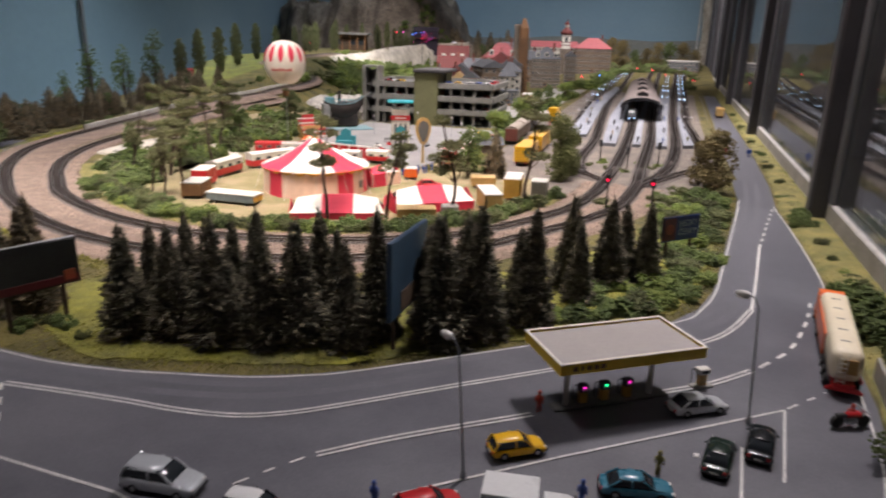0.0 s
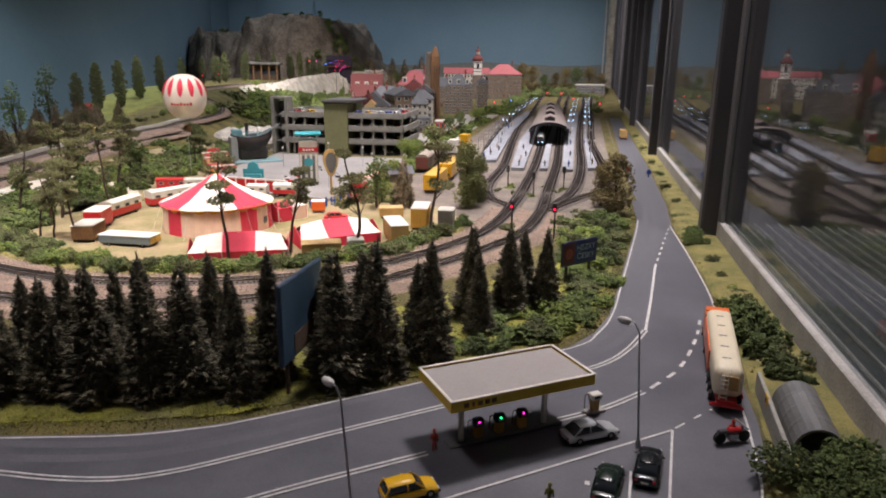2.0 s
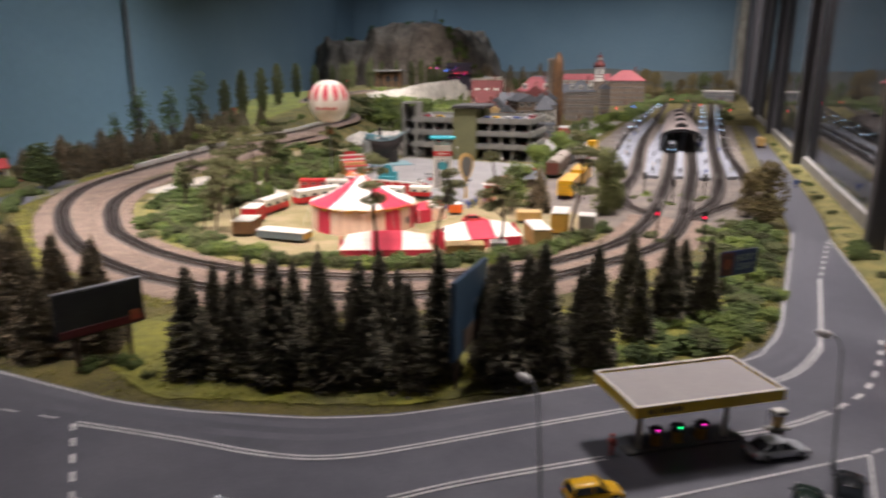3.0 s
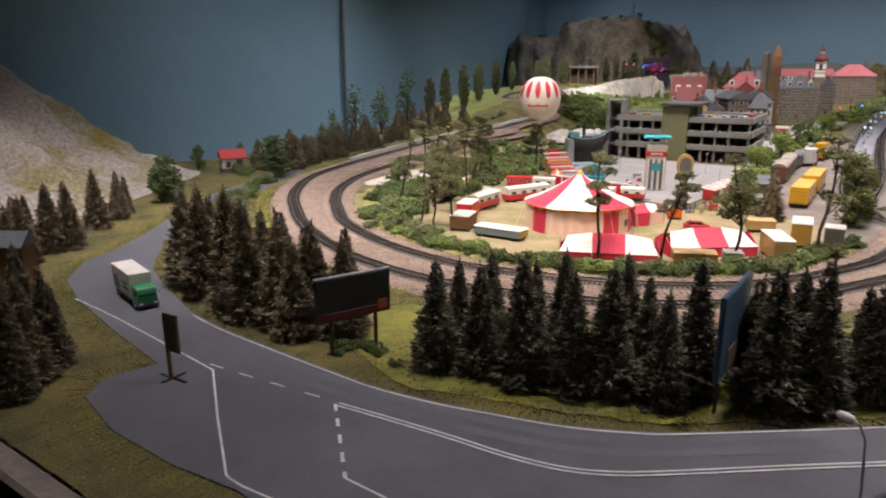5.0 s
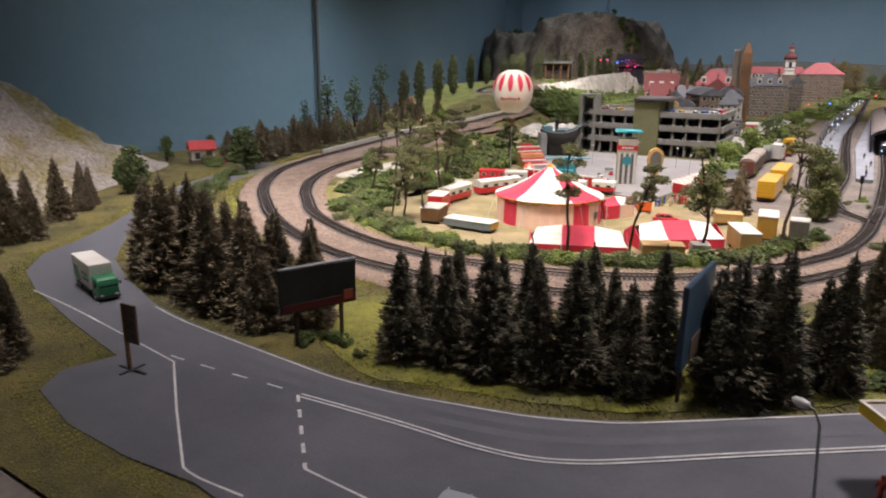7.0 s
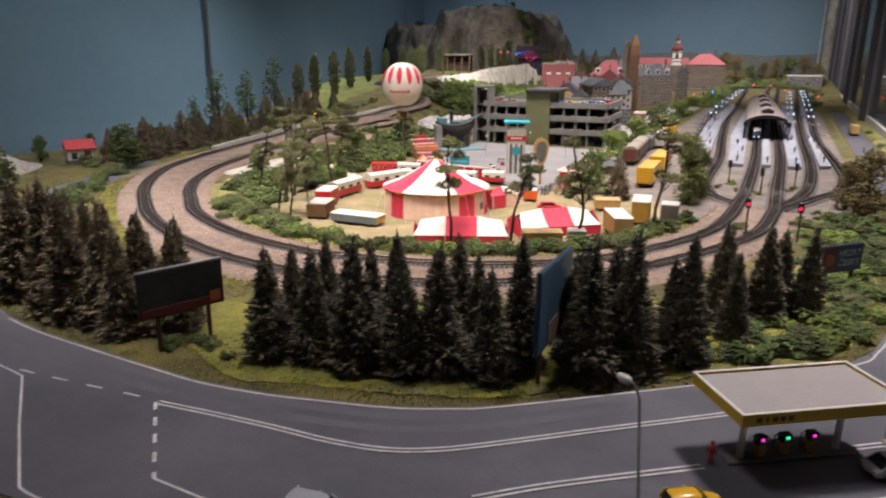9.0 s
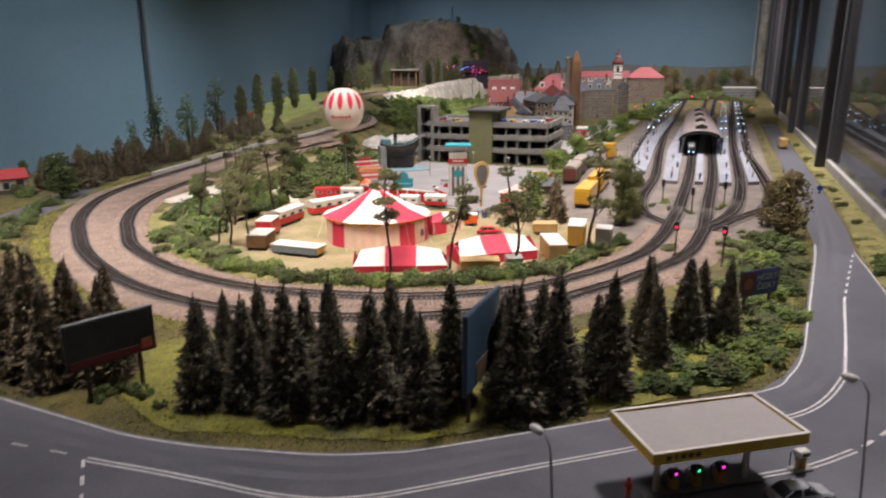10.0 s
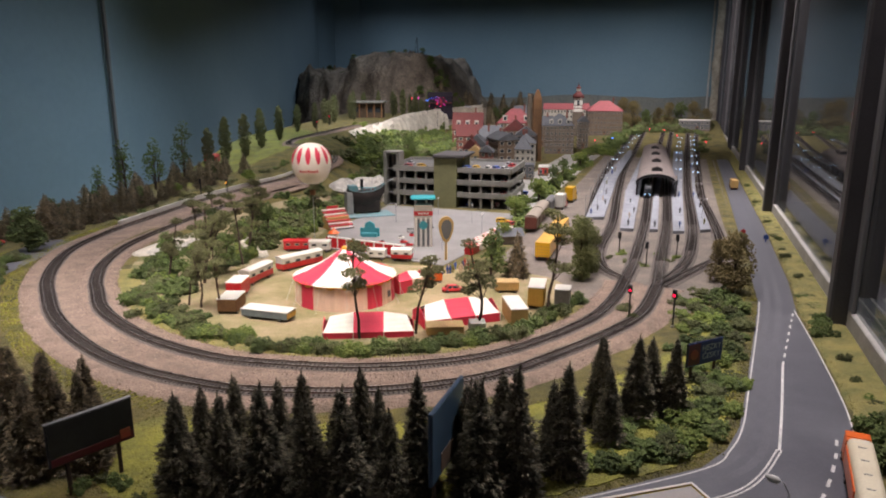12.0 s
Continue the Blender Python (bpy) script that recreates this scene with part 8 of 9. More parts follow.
part("clock_disc", Mesh().rod((0, -0.0236, 0.066), (0, -0.0262, 0.066), 0.0125, None, 18), TEAL, tower, "dark teal disc")
part("red_band", Mesh().box(0, 0, 0.094, 0.0545, 0.0465, 0.013, c=0.0006), CRIMSON, tower, "red band")
for k in range(4):
    part("lettering_bar", Mesh().box(-0.012 + 0.008 * k, -0.0236, 0.098, 0.0055, 0.0012, 0.005, c=0.0001), OFF_WHITE, tower, "white bar of unreadable lettering")
for sx in (-1, 1):
    for sy in (-1, 1):
        part("roof_post", Mesh().rod((sx * 0.022, sy * 0.018, 0.124), (sx * 0.024, sy * 0.020, 0.142), 0.0012, None, 6), STEEL, tower)
part("roof", Mesh().box(0, 0, 0.141, 0.072, 0.058, 0.006, c=0.0015), material("turquoise_roof", (0.04, 0.40, 0.46), 0.5, var=0.08), tower, "turquoise roof")

oval = thing("fair_sign", "tall oval tan sign on a stem with a dark picture", "sign", m=pose(-0.613, 1.680, 0, rz=35))
shape = Mesh()
n = 20
ov = [(0.019 * math.cos(2 * math.pi * i / n) * (1 + 0.35 * math.sin(2 * math.pi * i / n)), 0.085 + 0.036 * math.sin(2 * math.pi * i / n)) for i in range(n)]
shape.prism(ov, -0.004, 0.004, pose(0, 0, 0, 0, 0, 90))
part("panel", shape, TAN, oval)
inner = Mesh().prism([(a * 0.72, 0.085 + (b - 0.085) * 0.76) for a, b in ov], -0.0052, 0.0052, pose(0, 0, 0, 0, 0, 90))
part("picture", inner, SHADOW_GREY, oval, "dull grey picture area")
part("stem", Mesh().rod((0, 0, 0), (0, 0, 0.054), 0.004, 0.003, 8), TAN, oval)

fence = thing("fair_fence", "red fence with white rail along the fairground", "fence", m=pose(-0.86, 1.69, 0, rz=-8))
for k in range(12):
    part("board", Mesh().box(-0.126 + 0.0213 * k, 0, 0, 0.0206, 0.003, 0.030, c=0.0005), CRIMSON, fence, "bright red board")
part("rail", Mesh().box(0, 0, 0.0302, 0.258, 0.005, 0.004, c=0.0008), OFF_WHITE, fence, "white top rail")
for k in range(9):
    part("post", Mesh().box(-0.126 + 0.0315 * k, -0.0026, 0, 0.003, 0.003, 0.033, c=0.0005), OFF_WHITE, fence)
stage = thing("fair_booth", "teal arched booth on the fairground square", "booth", m=pose(-0.938, 1.885, 0, rz=15))
part("front", Mesh().prism([(-0.03, 0), (0.03, 0), (0.03, 0.028), (0.017, 0.028), (0.014, 0.042), (0, 0.050), (-0.014, 0.042), (-0.017, 0.028), (-0.03, 0.028)], -0.004, 0.004, pose(0, 0, 0, 0, 0, 90)), TEAL, stage)
part("counter", Mesh().box(0, -0.012, 0, 0.05, 0.012, 0.014, c=0.001), TEAL, stage)
for k, (x, y, c) in enumerate(((-0.80, 1.83, CRIMSON), (-0.77, 1.80, CRIMSON), (-0.83, 1.88, OFF_WHITE), (-0.815, 1.93, CRIMSON), (-0.86, 1.80, CRIMSON))):
    b = thing("bumper_car", "small red bumper car on the square" if c is CRIMSON else "small white bumper car on the square", "bumper car", "bumper cars", pose(x, y, 0.0015, rz=40 * k))
    part("hull", loft(Mesh(), [(-0.010, 0.005, 0.004, 0.001, 0.006, 0.001), (-0.006, 0.007, 0.006, 0.001, 0.008, 0.0015), (0.006, 0.007, 0.006, 0.001, 0.007, 0.0015), (0.011, 0.005, 0.004, 0.001, 0.005, 0.001)]), c, b)
    part("seat", Mesh().box(-0.004, 0, 0.006, 0.006, 0.009, 0.005, c=0.001), BLACK, b)

ship = thing("pirate_ship_ride", "pirate-ship ride with teal deck over a dark cave", "fairground ride", m=pose(-1.125, 2.235, 0, rz=40) @ Matrix.Scale(0.9, 4))
part("pillar", Mesh().box(-0.066, 0.0, -0.004, 0.026, 0.050, 0.100, c=0.002), STONE_PALE, ship, "pale grey end pillar")
part("pillar", Mesh().box(-0.050, 0.030, -0.004, 0.020, 0.030, 0.088, c=0.002), STONE_PALE, ship, "pale grey rear pillar")
HULL = material("dark_ship_hull", (0.055, 0.042, 0.036), 0.8, second=(0.03, 0.024, 0.022), scale=40, var=0.2)
hull, ribs = Mesh(), [(-0.070, 0.020, 0.072, 0.106), (-0.050, 0.030, 0.048, 0.100), (-0.015, 0.034, 0.034, 0.096), (0.025, 0.032, 0.036, 0.098), (0.060, 0.020, 0.054, 0.108), (0.085, 0.006, 0.092, 0.124)]
for x, half, low, high in ribs:
    hull.v += [(x, -half, high), (x, -half * 0.86, (low + high) / 2), (x, -half * 0.35, low), (x, half * 0.35, low), (x, half * 0.86, (low + high) / 2), (x, half, high)]
hull.f = [(6 * k + q, 6 * k + q + 1, 6 * k + q + 7, 6 * k + q + 6) for k in range(5) for q in range(5)] + [(6 * k + 5, 6 * k, 6 * k + 6, 6 * k + 11) for k in range(5)] + [(0, 1, 2, 3, 4, 5), (35, 34, 33, 32, 31, 30)]
part("hull", hull, HULL, ship, "dark brown ship hull", smooth=True)
for s_ in (-1, 1):
    wale = Mesh()
    for (x0, h0, _, z0), (x1, h1, _, z1) in zip(ribs, ribs[1:]):
        wale.rod((x0, s_ * h0, z0), (x1, s_ * h1, z1), 0.0022, None, 6)
    part("wale", wale, TEAL_GREY, ship, "faded teal gunwale")
part("bowsprit", Mesh().rod((0.070, 0, 0.112), (0.122, 0, 0.142), 0.0026, 0.0012, 7), STONE_PALE, ship, "pale bowsprit")
part("deck_house", Mesh().box(-0.050, 0, 0.100, 0.034, 0.040, 0.022, c=0.002), TEAL_GREY, ship, "faded teal deck house")
part("cabin", Mesh().box(0.004, 0, 0.096, 0.036, 0.030, 0.010, c=0.002), SLATE, ship, "low grey cabin")
part("mast_sign", Mesh().box(-0.012, -0.004, 0.106, 0.013, 0.004, 0.040, c=0.001), BLACK, ship, "dark upright board")
part("mast", Mesh().rod((0.030, 0, 0.096), (0.032, 0, 0.150), 0.0013, 0.0008, 6), STONE_PALE, ship, "thin pale mast")
for k in range(7):
    part("railing_post", Mesh().rod((-0.072 + 0.018 * k, -0.034, 0.104 - 0.001 * k), (-0.072 + 0.018 * k, -0.034, 0.118 - 0.001 * k), 0.0010, None, 5), TEAL, ship)
part("railing", Mesh().rod((-0.074, -0.034, 0.118), (0.040, -0.034, 0.112), 0.0012, None, 6), TEAL, ship, "teal railing")
part("basin", Mesh().box(0.010, -0.020, 0, 0.190, 0.130, 0.005, c=0.001), TEAL_GREY, ship, "shallow teal basin under the ship")
# Solid dark block stands for the shade in the cave below the hull.
part("cave", Mesh().box(0.008, 0.014, 0.004, 0.112, 0.058, 0.056, c=0.008), HULL, ship, "dark solid block in place of the shaded hollow under the ship")

stall = thing("striped_stall", "fairground booth with a steep red and white slatted roof", "stall", m=pose(-1.095, 1.965, 0, rz=52))
part("body", Mesh().box(0, 0.012, 0, 0.078, 0.040, 0.040, c=0.001), TAN, stall)
for k in range(9):
    part("roof_slat", Mesh().box(0, -0.038 + 0.0085 * k, 0.008 + 0.0062 * k, 0.082, 0.0070, 0.0030, c=0.0004), RED if k % 2 else WHITE_CLOTH, stall, "red slat" if k % 2 else "white slat")
for s_ in (-1, 1):
    part("stringer", Mesh().rod((s_ * 0.040, -0.040, 0.006), (s_ * 0.040, 0.034, 0.060), 0.0016, None, 6), WOOD, stall, "brown stringer")
part("sign_board", Mesh().box(0.0, 0.040, 0.040, 0.040, 0.003, 0.030, c=0.0005), CRIMSON, stall, "red sign board")
for k, (x, y, c) in enumerate(((-0.570, 1.78, CRIMSON), (-0.562, 1.845, OFF_WHITE), (-0.556, 1.91, CRIMSON), (-0.548, 1.975, OFF_WHITE), (-0.542, 2.045, CRIMSON))):
    booth = thing("fair_stall", ("red" if c is CRIMSON else "white") + " fair stall with a sloping striped awning", "stall", "fair stalls", pose(x, y, 0.0015, rz=85 + 4 * math.sin(k * 3)))
    part("body", Mesh().box(0, 0, 0, 0.050, 0.026, 0.024, c=0.001), c, booth)
    for q in range(5):
        part("awning_strip", Mesh().box(-0.020 + 0.010 * q, 0.004, 0.0245, 0.0096, 0.040, 0.0016, pose(0, 0, 0, 8), c=0.0003), (WHITE_CLOTH, CRIMSON)[q % 2], booth, "awning strip")
    part("counter", Mesh().box(0, 0.0145, 0.009, 0.046, 0.004, 0.003, c=0.0004), WOOD, booth, "brown counter")
kiosk = thing("kiosk", "small round fair kiosk with an orange roof", "kiosk", m=pose(-1.02, 1.80, 0))
part("body", Mesh().lathe([(0.014, 0), (0.014, 0.022)], 10), PALE_WALL, kiosk)
part("roof", Mesh().lathe([(0.019, 0.022), (0.012, 0.028), (0.001, 0.038)], 10), ORANGE, kiosk, "orange cone roof")
hut = thing("market_stall", "grey pitched-roof hut beside the goods wagons", "hut", m=pose(-0.505, 1.95, 0, rz=30))
part("body", Mesh().box(0, 0, 0, 0.07, 0.05, 0.025, c=0.001), STONE_GREY, hut)
part("roof", Mesh().prism([(-0.032, 0.025), (0.032, 0.025), (0, 0.045)], -0.04, 0.04), SLATE, hut, "grey roof")

for x, y in ((-0.86, 2.30), (-0.70, 2.20), (-0.62, 2.05), (-0.95, 2.12), (-0.66, 1.78)):
    lamp = thing("plaza_lamp", "thin white lamp post on the fairground square", "lamp", "plaza lamps", pose(x, y, 0.0015))
    part("pole", Mesh().rod((0, 0, 0), (0, 0, 0.060), 0.0009, 0.0007, 6), STEEL, lamp)
    part("globe", Mesh().lathe([(0.0006, 0.059), (0.0026, 0.0605), (0.0032, 0.063), (0.0022, 0.0655), (0.0004, 0.0665)], 9), LAMP_WHITE, lamp, "white lamp globe", smooth=True)
for k, (x, y) in enumerate(((-0.84, 1.98), (-0.80, 2.06), (-0.70, 1.96), (-0.90, 2.24))):
    bench = thing("bench", "small grey bench on the fairground square", "bench", "benches", pose(x, y, 0.0015, rz=20 + 35 * k))
    part("seat", Mesh().box(0, 0, 0.005, 0.024, 0.008, 0.0015, c=0.0003), STONE_PALE, bench)
    part("backrest", Mesh().box(0, 0.0045, 0.006, 0.024, 0.0012, 0.008, c=0.0002), STONE_PALE, bench)
    for s_ in (-1, 1):
        part("leg", Mesh().box(s_ * 0.009, 0, 0, 0.0016, 0.007, 0.005, c=0.0002), BLACK, bench)

# pale rocks behind the ride
r = np.random.default_rng(55)
for k, (x, y, s) in enumerate(((-1.31, 2.62, 0.105), (-1.22, 2.60, 0.10), (-1.38, 2.56, 0.075), (-1.20, 2.70, 0.11), (-1.30, 2.74, 0.10), (-1.165, 2.60, 0.075), (-1.375, 1.60, 0.050), (-1.415, 1.49, 0.040), (-1.35, 1.70, 0.040), *((-1.425 + 0.062 * q + 0.006 * math.sin(q * 5), 1.372 - 0.068 * q + 0.0036 * q * q, 0.020 + 0.004 * math.sin(q * 3)) for q in range(8)))):
    m = Mesh()
    rows, n = 7, 12
    for i in range(rows):
        t = i / (rows - 1)
        for q in range(n):
            a = 2 * math.pi * q / n
            rad = s * (1 - 0.80 * t ** 2.6) * (1 + 0.50 * noise.noise(Vector((math.cos(a) * 1.5 + k * 3, math.sin(a) * 1.5, t * 2.2))))
            m.v.append((rad * math.cos(a), rad * math.sin(a), s * (0.80 if y > 2.4 else 0.55) * t * (1 + 0.25 * noise.noise(Vector((a, t * 3, k))))))
    m.f = [(i * n + q, i * n + (q + 1) % n, (i + 1) * n + (q + 1) % n, (i + 1) * n + q) for i in range(rows - 1) for q in range(n)] + [tuple((rows - 1) * n + q for q in range(n))]
    ob = part("rock", m, PALE_ROCK, None)
    ob.matrix_basis = pose(x, y, height(x, y) - 0.012, rz=40 * k)
    tagged(ob, "pale chalk-white rock outcrop", "rock", "pale rocks")
# chalk bank below the back line
bank = Mesh()
line = curve_through([(-1.99, 3.75), (-2.14, 4.3), (-2.30, 5.0), (-2.42, 5.8), (-2.34, 6.6), (-2.15, 7.15)], 0.02)
for i, p in enumerate(line):
    for k in range(10):
        t = k / 9
        w = 0.016 * noise.noise(Vector((i * 0.45, k * 0.5, 0))) + 0.010 * noise.noise(Vector((i * 1.3, k * 1.4, 4)))
        low, high = (0.150, 0.200) if p.y < 4.8 else (0.150 + 0.026 * (p.y - 4.8), 0.200 + 0.034 * (p.y - 4.8))
        bank.v.append((p.x + (0.085 if k else 0.13) - 0.06 * t + w, p.y, (low + (high - low) * t + 0.7 * w) if k else low - 0.13))
bank.f = [(i * 10 + k, i * 10 + k + 1, (i + 1) * 10 + k + 1, (i + 1) * 10 + k) for i in range(len(line) - 1) for k in range(9)]
tagged(part("chalk_bank", bank, CHALK, None, "pale chalky bank under the back line", smooth=True), category="bank", kind="structure")
# stone parapet beside the climbing track
wallp = Mesh()
sweep(wallp, curve_through([(-1.60, 2.80), (-1.558, 2.62), (-1.563, 2.40), (-1.63, 2.18), (-1.69, 1.99), (-1.722, 1.762), (-1.722, 1.70)], 0.03, 0.0), [(0.029, -0.02), (0.029, 0.017), (0.036, 0.017), (0.036, -0.02)])
tagged(part("track_parapet", wallp, OFF_WHITE, None, "pale stone parapet beside the climbing track"), category="parapet", kind="structure")

# ---- station ----
for label, pts in (("pale platform between the station tracks", [(-0.34, 2.40), (-0.278, 2.42), (-0.345, 3.6), (-0.40, 6.2), (-0.43, 6.2), (-0.41, 3.6)]),
                   ("pale platform between the station tracks", [(-0.205, 2.24), (-0.163, 2.24), (-0.20, 3.1), (-0.27, 5.2), (-0.31, 5.2), (-0.262, 3.1)]),
                   ("narrow platform between the station tracks", [(-0.112, 2.25), (-0.088, 2.26), (-0.118, 3.1), (-0.155, 5.0), (-0.178, 5.0), (-0.140, 3.1)]),
                   ("pale platform between the station tracks", [(-0.040, 2.25), (-0.006, 2.26), (-0.022, 3.1), (-0.042, 5.4), (-0.110, 5.4), (-0.066, 3.1)]),
                   ("pale platform beside the outer station track", [(0.042, 2.30), (0.074, 2.32), (0.052, 2.8), (0.032, 3.2), (0.025, 5.4), (0.006, 5.4), (0.022, 3.1)])):
    pm = sheet(pts, 0.011)
    n = len(pts)
    base = len(pm.v)
    pm.v += [(x, y, 0.0) for x, y in pts] + [(x, y, 0.011) for x, y in pts]
    pm.f += [(base + i, base + (i + 1) % n, base + n + (i + 1) % n, base + n + i) for i in range(n)]
    tagged(part("platform", pm, PLATFORM, None, label), label, "platform", "station platforms")

shed = thing("train_shed", "dark arched train shed with a long roof and raised skylights", "train shed", m=pose(-0.128, 3.0, 0, rz=3))
SW, SL = 0.17, 1.75


def arch_row(w, rise, base, n=12):
    return [(-w / 2 * math.cos(math.pi * i / n), base + rise * math.sin(math.pi * i / n)) for i in range(n + 1)]


outer_arch, inner_arch = arch_row(SW, 0.038, 0.062), arch_row(SW - 0.012, 0.034, 0.062)
roof = Mesh()
for y in np.linspace(0, SL, 8):
    k = 1 - 0.16 * y / SL
    roof.v += [(a * k, y, b) for a, b in outer_arch] + [(a * k, y, b) for a, b in inner_arch]
q = 26
roof.f = [(r_ * q + i, (r_ + 1) * q + i, (r_ + 1) * q + i + 1, r_ * q + i + 1) for r_ in range(7) for i in range(12)] + [(r_ * q + 13 + i + 1, (r_ + 1) * q + 13 + i + 1, (r_ + 1) * q + 13 + i, r_ * q + 13 + i) for r_ in range(7) for i in range(12)]
roof.f += [(i, i + 1, 13 + i + 1, 13 + i) for i in range(12)]
SHED_ROOF = material("shed_roof", (0.27, 0.225, 0.205), 0.7, second=(0.19, 0.16, 0.15), scale=20, var=0.15)
part("roof", roof, SHED_ROOF, shed, "dark arched roof")
face = Mesh()
front = arch_row(SW + 0.006, 0.042, 0.061)
hole = arch_row(SW - 0.010, 0.031, 0.060)
face.v = [(a, -0.004, b) for a, b in front] + [(a, -0.004, b) for a, b in hole] + [(a, 0.004, b) for a, b in front] + [(a, 0.004, b) for a, b in hole]
face.f = [(i, 13 + i, 13 + i + 1, i + 1) for i in range(12)] + [(26 + i, 26 + i + 1, 39 + i + 1, 39 + i) for i in range(12)] + [(i, i + 1, 26 + i + 1, 26 + i) for i in range(12)] + [(13 + i, 39 + i, 39 + i + 1, 13 + i + 1) for i in range(12)]
part("gable_rim", face, BLACK, shed, "black arched gable rim")
for s in (-1, 1):
    for k in range(10):
        y = SL * k / 9
        part("column", Mesh().box(s * (SW / 2 - 0.006) * (1 - 0.16 * y / SL), y, 0, 0.006, 0.008, 0.064, c=0.0008), BLACK, shed, "dark column")
    part("side_beam", Mesh().box(s * (SW / 2 - 0.010), SL / 2, 0.057, 0.008, SL, 0.008, pose(0, 0, 0, 0, 0, s * 0.45), c=0.001), BLACK, shed)
for k in range(4):
    sky = part("skylight", Mesh().prism([(-0.024, 0.094), (0.024, 0.094), (0.024, 0.112), (0, 0.121), (-0.024, 0.112)], 0, 0.17, Matrix.Translation((0, 0.14 + 0.40 * k, 0)) @ pose(0, 0, 0, 0, 0, 90)), SHED_ROOF, shed, "raised ridge skylight")
    # Black plate stands for the shade inside the skylight's open front.
    part("skylight_front", Mesh().prism([(-0.020, 0.098), (0.020, 0.098), (0.020, 0.110), (0, 0.118), (-0.020, 0.110)], -0.002, 0.001, Matrix.Translation((0, 0.14 + 0.40 * k, 0)) @ pose(0, 0, 0, 0, 0, 90)), BLACK, sky, "black plate in place of the shaded opening")
for k in range(8):
    part("rib", Mesh().add([(a * 1.004 * (1 - 0.16 * (k + 0.5) / 8), SL * (k + 0.5) / 8 + dy, b + 0.0015) for dy in (-0.003, 0.003) for a, b in outer_arch], [(i, i + 1, 14 + i, 13 + i) for i in range(12)]), BLACK, shed)

loco = thing("locomotive", "dark diesel locomotive with lit headlights at the shed mouth", "locomotive", m=pose(-0.163, 3.03, 0.0087, rz=92))
part("body", loft(Mesh(), [(-0.09, 0.0155, 0.0135, 0.010, 0.044, 0.002), (0.075, 0.0155, 0.0135, 0.010, 0.044, 0.002), (0.088, 0.015, 0.012, 0.010, 0.040, 0.002), (0.095, 0.013, 0.010, 0.010, 0.026, 0.002)]), SLATE, loco)
nose = part("nose", Mesh().box(-0.0905, 0, 0.010, 0.004, 0.028, 0.016, c=0.001), BLACK, loco, "black nose")
part("windscreen", Mesh().box(-0.0908, 0, 0.028, 0.003, 0.024, 0.010, c=0.0008), CAR_GLASS, loco)
for s in (-1, 1):
    part("headlight", Mesh().rod((-0.093, s * 0.009, 0.015), (-0.0945, s * 0.009, 0.015), 0.002, None, 8), GLOW_BLUE, loco, "lit white headlight")
part("underframe", Mesh().box(0, 0, 0.002, 0.17, 0.024, 0.009, c=0.001), BLACK, loco)
for x in (-0.065, -0.04, 0.04, 0.065):
    part("wheelset", Mesh().rod((x, -0.0095, 0.0055), (x, 0.0095, 0.0055), 0.0055, None, 12), BLACK, loco)


WAGON_ROOF = material("weathered_wagon_roof", (0.36, 0.31, 0.25), 0.8, second=(0.26, 0.225, 0.185), scale=30, var=0.15)


def goods_van(x, y, turn, length, body, roof_mat, label, h=0.046, w=0.032, end=None):
    top = thing("goods_wagon", label, "railway wagon", "wagons in the siding", pose(x, y, 0.002, rz=turn))
    part("body", Mesh().box(0, 0, 0.011, length, w, h - 0.016, c=0.001), body, top)
    arch = [(-w * 0.53, h - 0.006), (w * 0.53, h - 0.006), (w * 0.48, h - 0.001), (w * 0.3, h + 0.004), (0, h + 0.006), (-w * 0.3, h + 0.004), (-w * 0.48, h - 0.001)]
    part("roof", Mesh().prism(arch, -length * 0.505, length * 0.505), roof_mat, top, "arched roof")
    part("underframe", Mesh().box(0, 0, 0.006, length * 0.96, w * 0.7, 0.006, c=0.0008), BLACK, top)
    if end:
        part("end_wall", Mesh().box(-length / 2 - 0.001, 0, 0.012, 0.002, w * 0.94, h - 0.015, c=0.0004), end, top, "red end wall")
    for s in (-1, 1):
        part("sliding_door", Mesh().box(0, s * (w / 2 + 0.0008), 0.012, length * 0.26, 0.0016, h - 0.020, c=0.0003), body, top)
        part("buffer", Mesh().rod((-length / 2 - 0.005, s * 0.009, 0.010), (-length / 2, s * 0.009, 0.010), 0.0022, 0.0012, 8), BLACK, top)
    for xx in (-length * 0.32, length * 0.32):
        part("wheelset", Mesh().rod((xx, -0.0095, 0.0055), (xx, 0.0095, 0.0055), 0.0055, None, 12), BLACK, top)
    return top


goods_van(-0.480, 2.185, 94, 0.150, BROWN_WALL, WAGON_ROOF, "goods wagon with red end and a tan arched roof", h=0.052, w=0.040, end=BRICK)
goods_van(-0.492, 2.350, 94, 0.150, BROWN_WALL, WAGON_ROOF, "brown goods wagon with a tan arched roof", h=0.052, w=0.040)
goods_van(-0.494, 2.53, 92, 0.14, SHADOW_GREY, SHADOW_GREY, "grey goods wagon with a grey roof")
for x, y, length, label in ((-0.368, 1.845, 0.180, "yellow-orange box lorry beside the goods wagons"), (-0.376, 2.075, 0.200, "yellow lorry loaded with yellow boxes in the yard")):
    yel = lorry(x, y, 92, YELLOW, YELLOW, OCHRE, label, length, 0.040, 0.050)
    for k in range(4):
        part("side_rail", Mesh().box(-length / 2 + 0.0002, 0, 0.014 + 0.008 * k, 0.003, 0.036, 0.0016, c=0.0002), OCHRE, yel)


